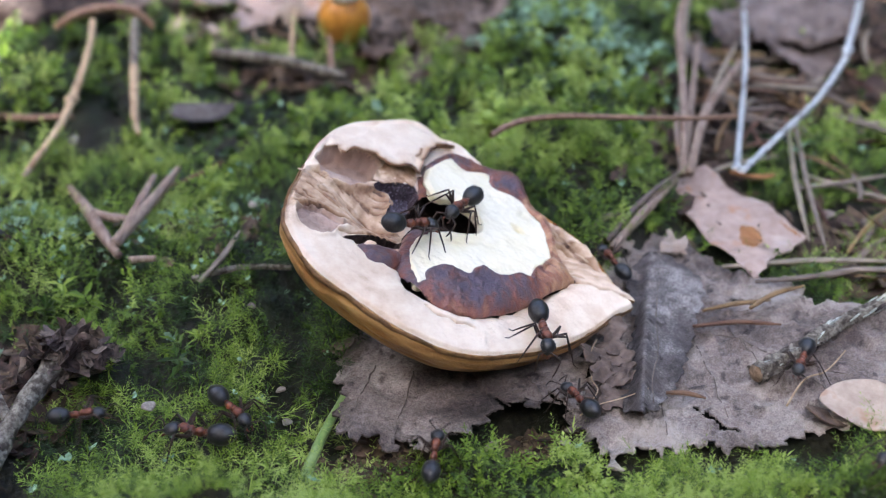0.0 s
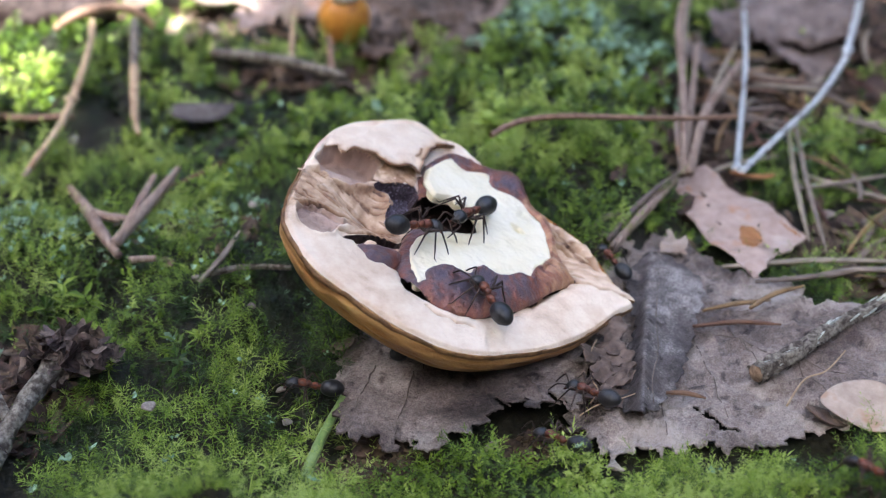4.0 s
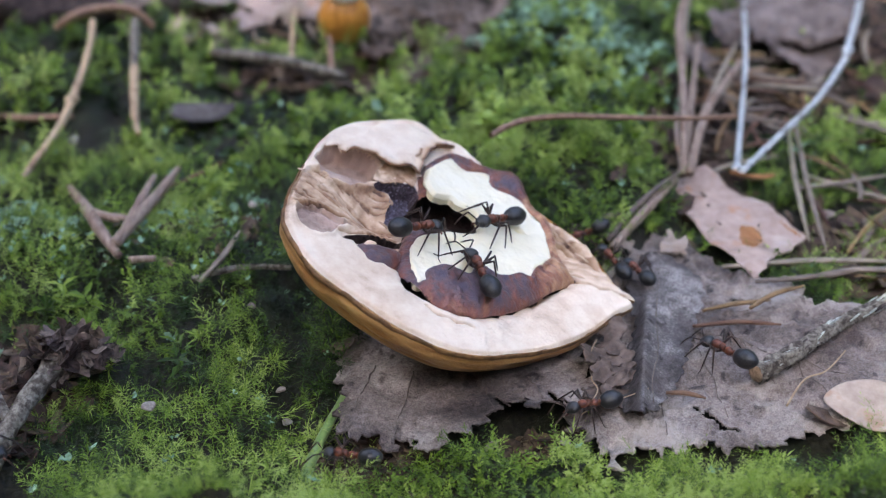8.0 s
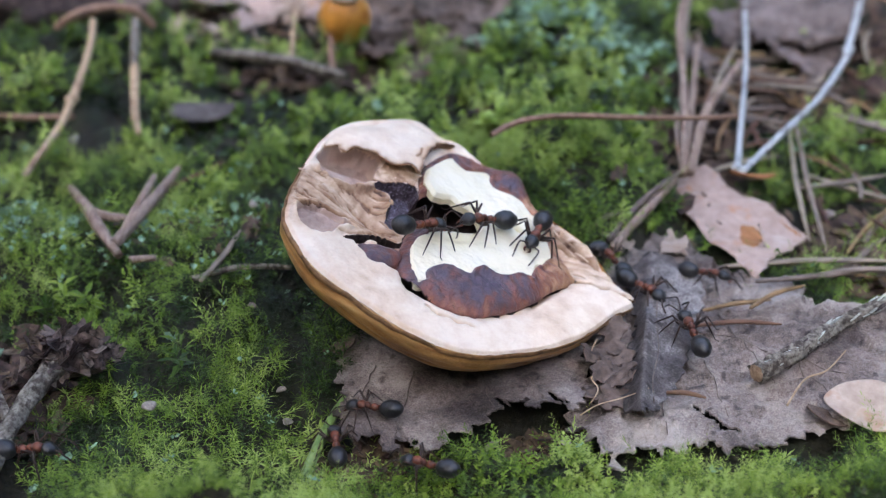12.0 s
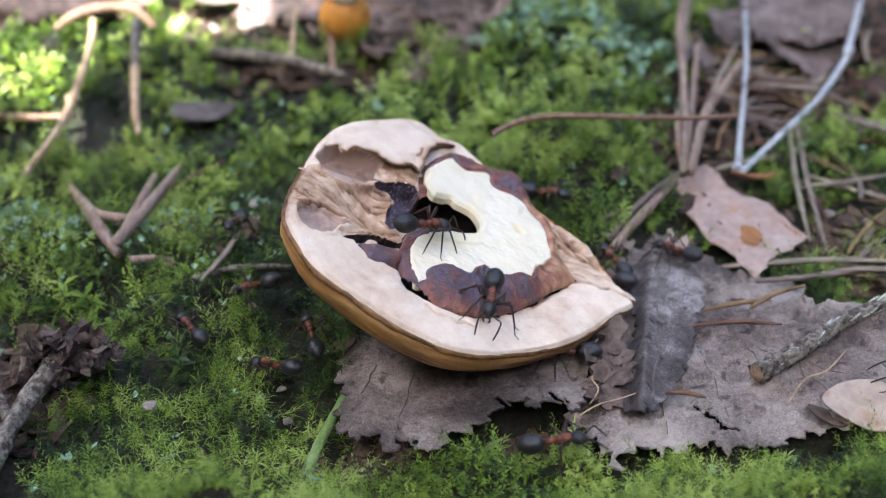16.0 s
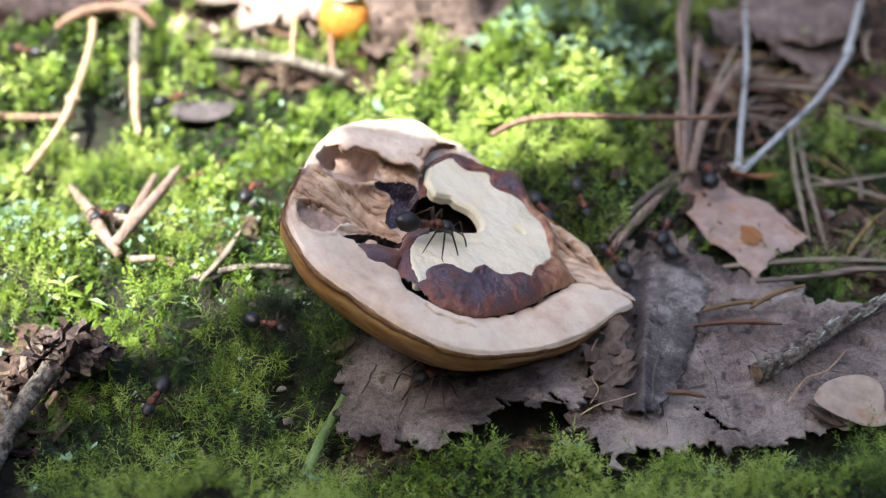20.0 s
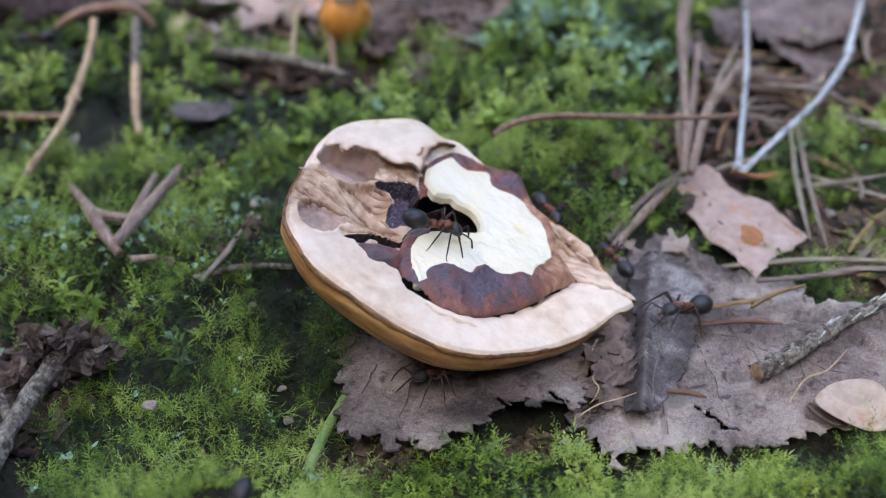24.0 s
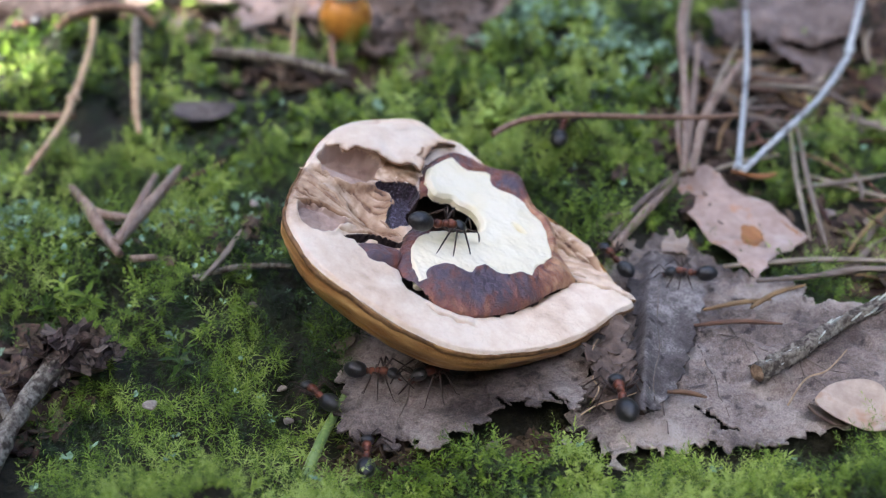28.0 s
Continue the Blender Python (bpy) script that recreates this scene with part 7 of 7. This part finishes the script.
    (0.98, 3, [(0, -54.02, 14.17, 5.66, 0, -4, 4), (1, -47.48, 14.68, 6.05, 0, -7, 4), (1.5, -43.54, 15.12, 5.96, 0, -3, 82), (2, -39.61, 15.57, 5.87, 0, 1, 161), (2.25, -35.57, 15.88, 5.99, 0, 2, 94), (2.5, -31.53, 16.2, 6.11, 0, 3, 28), (3, -25.48, 17.38, 6.64, 0, 16, 66), (3.5, -21.39, 28.99, 3.84, 0, 6, 50), (4.5, -11.95, 32.54, 1.99, 0, -11, -21), (28, -7.51, 32.44, 2.05, 0, 7, 12)]),
    (0.84, 3, [(0, -11.96, 27.88, 2.72, 0, -14, -140), (15, -14.73, 26.51, 3.09, 0, 1, -167), (15.5, -21.26, 22.24, 4.53, 0, -21, -113), (16, -24.61, 14.72, 7.13, 0, -16, -101), (16.5, -26.5, 13.1, 6.98, 0, 2, -146), (17, -28.39, 11.47, 6.83, 0, 21, -192), (18, -27.96, 12.39, 7.03, 0, 21, -191), (18.6, -27.93, 12.73, 7.07, 0, 21, -198), (19, -30.89, 16.55, 6.28, 0, 5, -216), (19.6, -36.46, 28.12, 2.37, 0, 2, -212), (19.8, -38.68, 23.7, 3.96, 0, -8, -169), (20, -40.9, 19.28, 5.54, 0, -17, -126), (20.5, -46.49, 15.85, 6.32, 0, 2, -164), (21.2, -58.6, 15.35, 5.06, 0, 16, -191), (28, -70.23, 19.71, 2.4, 0, 10, -180)]),
    (0.84, 3, [(0, -10.96, 12.32, 4.04, 0, 4, -173), (15.4, -13.22, 8.22, 4.9, 0, -14, -132), (16, -20.85, 3.09, 6, 0, 17, -180), (16.8, -30.06, 4.68, 5.64, 0, -7, -252), (17.4, -30.86, 5.75, 5.76, 0, -9, -250), (17.7, -31.52, 5.83, 5.7, 0, -6, -318), (18, -32.18, 5.91, 5.64, 0, -3, -386), (18.5, -29.19, 6.3, 5.87, 0, 0, -365), (18.75, -27.77, 7.33, 6.4, 0, -10, -320), (19, -26.35, 8.37, 6.93, 0, -20, -275), (19.6, -25.11, 17.82, 6.37, 0, 16, -269), (20.4, -20.98, 31.3, 3.62, 0, -7, -311), (21.2, -11.95, 32.54, 1.99, 0, -11, -381), (28, -8.97, 32.27, 2.14, 0, 4, -352)]),
    (0.84, 3, [(0, -10.49, 5.22, 4.59, 0, -2, -152), (14.8, -11.57, 2.5, 4.49, 0, 0, -137), (15.4, -18.36, -3.47, 4.28, 0, 5, -187), (16, -27.25, -2.54, 4.8, 0, -6, -231), (16.6, -26.89, -4.17, 4.38, 0, 14, -167), (17, -28.73, -7.1, 3.11, 0, 18, -131), (17.6, -31.58, -6.61, 2.43, 0, -3, -114), (18, -34.06, -12.57, 1.96, 0, 19, -133), (18.4, -40.4, -15.76, 1.66, 0, -5, -123), (18.9, -46.92, -20.52, 1.83, 0, 20, -162), (28, -51.44, -22.69, 2.34, 0, -13, -118)]),
    (0.84, 3, [(0, -80.66, 79.64, 3.78, 0, -15, -138), (8.3, -75.76, 73.85, 4.84, 0, -15, -86), (16.6, -70.85, 68.07, 5.91, 0, -15, -34), (17.05, -67.85, 67.87, 6.05, 0, -14, -112), (17.5, -64.85, 67.67, 6.19, 0, -13, -189), (20.5, -64.5, 67.96, 6.19, 0, -10, -187), (21.5, -65.83, 68.4, 6.39, 0, -17, -162), (22.5, -66.57, 69.05, 6.73, 0, -4, -124), (24, -63.99, 71.84, 6.34, 0, -9, -148), (26, -64.21, 71.72, 6.39, 0, -9, -149), (27.5, -66.93, 77.47, 6.08, 0, 9, -181), (28, -67.27, 77.98, 5.95, 0, 7, -166)]),
    (0.84, 3, [(0, -66.68, 42.57, 3.07, 0, -17, -7), (17.8, -63.62, 42.97, 3.49, 0, 2, 21), (18.4, -52.11, 46.25, 2.94, 0, 16, 68), (18.7, -45.09, 49.18, 2.83, 0, -3, 48), (19, -43.18, 51.84, 2.88, 0, -3, 76), (19.6, -41.51, 55.22, 2.73, 0, 5, 57), (20, -39.42, 58.04, 2.76, 0, 0, 39), (21, -38.21, 58.22, 2.78, 0, -7, 31), (21.6, -31.02, 64.19, 1.53, 0, -5, 22), (22.4, -10.82, 31.46, 2.12, 0, -4, -39), (28, -8.91, 30.82, 2.11, 0, 5, 9)]),
    (0.84, 3, [(0, -10.7, 30.67, 2.2, 0, -1, -178), (17.7, -15.1, 30.9, 2.3, 0, -9, -179), (18.2, -30.61, 35.42, 2.76, 0, 13, -216), (18.6, -43.66, 39.17, 1.75, 0, -14, -189), (19, -50.8, 35.82, 2.38, 0, 8, -218), (19.4, -58.78, 33.77, 2.63, 0, 11, -216), (20, -65.33, 31.29, 2.69, 0, -21, -137), (28, -70.85, 31.41, 2.62, 0, 0, -180)]),
    (0.88, 3, [(0, 34.82, 129.78, 1.61, 0, 0, -97), (18, 31.85, 106.46, 3.27, 0, -3, -98), (18.5, 24.34, 53.23, 7.7, 0, -3, -99), (18.67, 22.96, 44.46, 8.26, 0, -9, -154), (18.83, 21.59, 35.68, 8.83, 0, -15, -209), (19, 20.21, 26.91, 9.39, 0, -21, -264), (19.17, 19.01, 25.71, 8.97, 0, -7, -204), (19.33, 17.8, 24.5, 8.54, 0, 7, -145), (19.5, 16.6, 23.3, 8.12, 0, 21, -85), (20, 16.64, 20.37, 6.89, 0, 21, -76), (20.5, 17.73, 17.9, 5.93, 0, 16, -66), (20.85, 14.15, 15.73, 4.88, 0, 16, -119), (21.2, 10.57, 13.56, 3.82, 0, 17, -172), (28, 6.68, 15.6, 2.98, 0, 12, -199)]),
    (0.84, 1, [(0, 53.16, -6.65, 3.76, 0, -21, -170), (9, 49.1, -7.73, 4.57, 0, 1, -216), (9.6, 38.36, 1.72, 4.25, 0, 1, -236), (10, 33.67, 10.8, 3.8, 0, 4, -254), (10.4, 28.71, 20.38, 4.83, 0, -12, -226), (10.8, 20.51, 17.89, 5.88, 0, 4, -160), (11.4, 10.26, 14.85, 4.24, 0, 10, -196), (28, 6.33, 16.37, 3.3, 0, 9, -196)]),
    (0.84, 1, [(0, 11.47, 13.81, 4.1, 0, -3, -5), (11.2, 14.13, 13.76, 4.04, 0, 3, -2), (11.6, 24.62, 12.14, 3.85, 0, -1, -27), (12, 30.44, 8.78, 4.03, 0, -2, -20), (12.5, 42.99, 6.29, 3.87, 0, 10, 1), (13.2, 55.67, 2.91, 3.11, 0, -1, -19), (28, 61.7, 1.45, 3.03, 0, 8, 11)]),
    (1.04, 1, [(0, 61.15, 10.6, 3.02, 0, -19, -148), (22.2, 57.49, 11.57, 3.17, 0, 4, -187), (23, 37.54, 12.33, 3.25, 0, 5, -178), (23.5, 27.04, 6.53, 3.91, 0, 0, -105), (24, 25.62, 0.51, 4.52, 0, -15, -146), (24.3, 21.62, -1.82, 5, 0, 0, -200), (24.7, 22.08, 4.3, 4.31, 0, 9, -275), (25, 21.87, 3.41, 4.31, 0, 9, -274), (25.6, 21.85, 3.3, 4.31, 0, 9, -274), (26, 21.83, 2.83, 4.32, 0, 9, -282), (26.6, 21.84, 2.48, 4.32, 0, 9, -281), (27, 21.09, 0.32, 4.3, 0, 11, -283), (27.2, 20.12, -3.38, 4.08, 0, 4, -362), (27.4, 19.14, -7.08, 3.85, 0, -4, -440), (27.6, 18.63, -9.15, 3.87, 0, -3, -381), (27.8, 18.11, -11.21, 3.88, 0, -1, -323), (28, 17.6, -13.28, 3.9, 0, 0, -264)]),
    (0.84, 3, [(0, -10.58, 17.78, 2.78, 0, -12, -120), (25, -12.01, 13.72, 3.72, 0, -13, -128), (25.5, -16.52, 4.08, 6.17, 0, -21, -197), (26, -17.51, 1.71, 6.11, 0, -13, -253), (26.17, -17.08, 0.09, 5.56, 0, -2, -310), (26.33, -16.65, -1.54, 5.02, 0, 10, -368), (26.5, -16.22, -3.16, 4.47, 0, 21, -425), (27, -13.2, -5.77, 3.85, 0, 1, -407), (27.5, -8.15, -9.78, 3.7, 0, 0, -383), (28, -6.72, -9.5, 3.81, 0, -4, -374)]),
    (0.84, 2, [(0, -6.73, -36.02, 5, 0, -20, 85), (26.4, -6.85, -33.94, 5.58, 0, -10, 88), (27, -7.16, -28.21, 4.18, 0, 21, 91), (27.5, -7.38, -21.15, 2.6, 0, 0, 91), (28, -7.42, -20.41, 2.6, 0, 0, 91)]),
    (0.84, 2, [(0, 23.35, -35.65, 4.84, 0, -10, 175), (25.8, 17.68, -34.16, 6.37, 0, -9, 157), (26.5, 9.98, -22.32, 3.28, 0, 18, 119), (27, 3.94, -17.61, 3.9, 0, 0, 120), (27.5, -2.31, -16.71, 3.9, 0, 0, 163), (28, -12.96, -11.68, 2.8, 0, 3, 130)]),
    (0.84, 1, [(0, 63.26, 16.63, 2.91, 0, 8, -179), (26.6, 59.23, 16.35, 2.29, 0, 6, -177), (27.1, 41.27, 10.78, 3.59, 0, 10, -190), (27.4, 33.02, 9.15, 4.32, 0, -6, -198), (28, 27.67, 8.95, 3.95, 0, 2, -190)]),
    (0.94, 2, [(0, -46.44, -19.39, 1.84, 0, -21, -21), (13.5, -37.22, -18.96, 1.67, 0, -3, 7), (14.5, -22.81, -17.01, 2.56, 0, -3, 27), (14.8, -13.05, -17.17, 2.76, 0, 4, 19), (15.1, -7.2, -19.77, 2.6, 0, 0, -2), (15.4, -3.03, -22.02, 2.6, 0, 0, -7), (15.7, 5.45, -20.96, 2.6, 0, 0, 4), (16, 11.2, -20.72, 3.13, 0, -12, -1), (16.5, 18.06, -25.21, 4.94, 0, -22, -64), (17.2, 24.85, -33.44, 6.47, 0, 4, -30), (28, 30.78, -36.64, 5.1, 0, 6, -7)]),
    (0.84, 1, [(0, 63.69, 17.98, 3.11, 0, -2, -176), (5.3, 59.73, 17.89, 2.27, 0, 16, -202), (5.9, 40.7, 13.62, 3, 0, -11, -145), (6.4, 28.4, 7.85, 3.95, 0, 1, -131), (6.8, 23.88, 1.07, 4.49, 0, -11, -108), (7, 22.71, -4.87, 5, 0, 0, -102), (7.2, 22.03, -8.14, 5, 0, 0, -105), (7.6, 17.68, -13.36, 3.9, 0, 0, -151), (8, 14.42, -14.72, 3.9, 0, 0, -163), (8.4, 14.61, -15.57, 3.9, 0, 0, -122), (8.6, 14.44, -17.38, 3.76, 0, -6, -196), (8.8, 14.28, -19.2, 3.63, 0, -12, -270), (9.1, 15.52, -19.69, 3.49, 0, -21, -295), (9.35, 16.45, -24.62, 5.16, 0, -21, -362), (9.6, 17.39, -29.56, 6.83, 0, -21, -429), (10.1, 20.36, -32.66, 7.07, 0, 19, -384), (10.8, 25.77, -35.23, 5.29, 0, 9, -390), (28, 30.24, -36.68, 5.15, 0, 7, -373)]),
    (1.04, 3, [(0, -56.73, 145.21, 1.8, 0, -1, -85), (4.9, -56.15, 132.54, 1.29, 0, 1, -86), (5.2, -49.42, 90.2, 3.83, 0, -10, -83), (5.35, -49.73, 83.36, 3.99, 0, -9, -138), (5.5, -50.04, 76.52, 4.15, 0, -8, -194), (6, -52.95, 74.66, 5.22, 0, -21, -208), (7, -66.29, 93.06, 3.89, 0, 12, -252), (7.6, -75.16, 114.74, 2.29, 0, 4, -250), (28, -82.49, 129.61, 2.03, 0, 6, -248)]),
]


ants = [wood_ant(size, where) for size, where, rows in ANT_WAYS]


def step_rows(rows):
    """Times at which a walking ant sets its legs, with how far it swings."""
    out = []
    for a, b in zip(rows, rows[1:]):
        speed = math.dist(a[1:4], b[1:4]) / max(b[0] - a[0], 0.01)
        n = int((b[0] - a[0]) / 0.13) if speed > 3 else 0
        out += [(a[0] + (b[0] - a[0]) * i / n, min(speed / 12, 1)) for i in range(n)] if n else [(a[0], 0.15)]
    out.append((rows[-1][0], 0.15))
    return out


def motions():
    edge = [(0, 111), (1, 102), (1.7, 88), (2, 91), (3, 90), (3.5, 91), (4.5, 96), (5.5, 98), (6, 103), (7, 130), (8, 140), (8.6, 95), (9, 74), (9.5, 63), (10, 68), (10.5, 100), (11, 135), (12.5, 142), (14.5, 145), (15.1, 125), (15.5, 92), (16, 89),
            (17, 122), (17.5, 92), (18, 80), (18.5, 60), (19, 30), (19.5, -1), (20, -11), (20.25, 40), (20.5, 82), (21, 91), (21.5, 84), (22.5, 105), (23.5, 140), (24.3, 120), (24.7, 101), (25, 97), (25.9, 88), (27, 88), (28, 102)]
    walk(shade_bough_back, [(t, bough_at(p)) for t, p in edge])
    front = [(0, 28), (13.2, 28), (14.2, 111), (14.6, 113), (14.8, 112), (14.95, 70), (15.2, 50), (15.35, 32), (18.8, 30), (19.1, 27), (19.5, 21), (20.0, 15), (20.25, 26), (20.5, 30), (28, 28)]
    away = Matrix.Translation(TO_SUN * 0.35) @ at(-14, 113, 0, 0, 0, 10)
    walk(shade_bough_front, [(t, away if p > 100 else bough_at(p)) for t, p in front])
    flake = [(0, 42.6, -11.2, 0), (3.5, 42.6, -11.4, 2), (6, 42.8, -11.3, 4), (7, 42.8, -11.8, 10), (8, 43.0, -11.3, 0), (15, 42.8, -11.4, 0), (17, 42.6, -11.2, 3), (20, 42.0, -10.8, 10), (21, 42.0, -11.4, 5), (28, 42.0, -11.4, 5)]
    walk(pale_disc, [(t, at(x - 1.4, y - 3.1, 4.6, 12, -6, r)) for t, x, y, r in flake])
    for k, ((ant, head, legs), (size, where, rows)) in enumerate(zip(ants, ANT_WAYS)):
        if where == 2:
            rows = [(t, x, y, max(z, float(ground_height(x, y)) + 0.9), rx, ry, rz) for t, x, y, z, rx, ry, rz in rows]
        walk(ant, [(t, at(x, y, z, rx, ry, rz)) for t, x, y, z, rx, ry, rz in rows])
        steps = step_rows(rows)
        for leg, s, j, yaw, x in legs:
            tripod = 1 if (j + (s > 0)) % 2 else -1
            walk(leg, [(t, at(x, 0.3 * s, 1.38, 0, 0, (yaw + tripod * (-1) ** i * 17 * amount) * s) @ pose(0, 0, 0, 5 * s * amount * tripod * (-1) ** (i // 2))) for i, (t, amount) in enumerate(steps)])
        if where == 0:
            walk(head, [(0.4 * i, at(1.62, 0, 1.55, 0, 26 + 7 * math.sin(1.7 * i + k), 9 * math.sin(1.1 * i + 2 * k))) for i in range(71)])


motions()
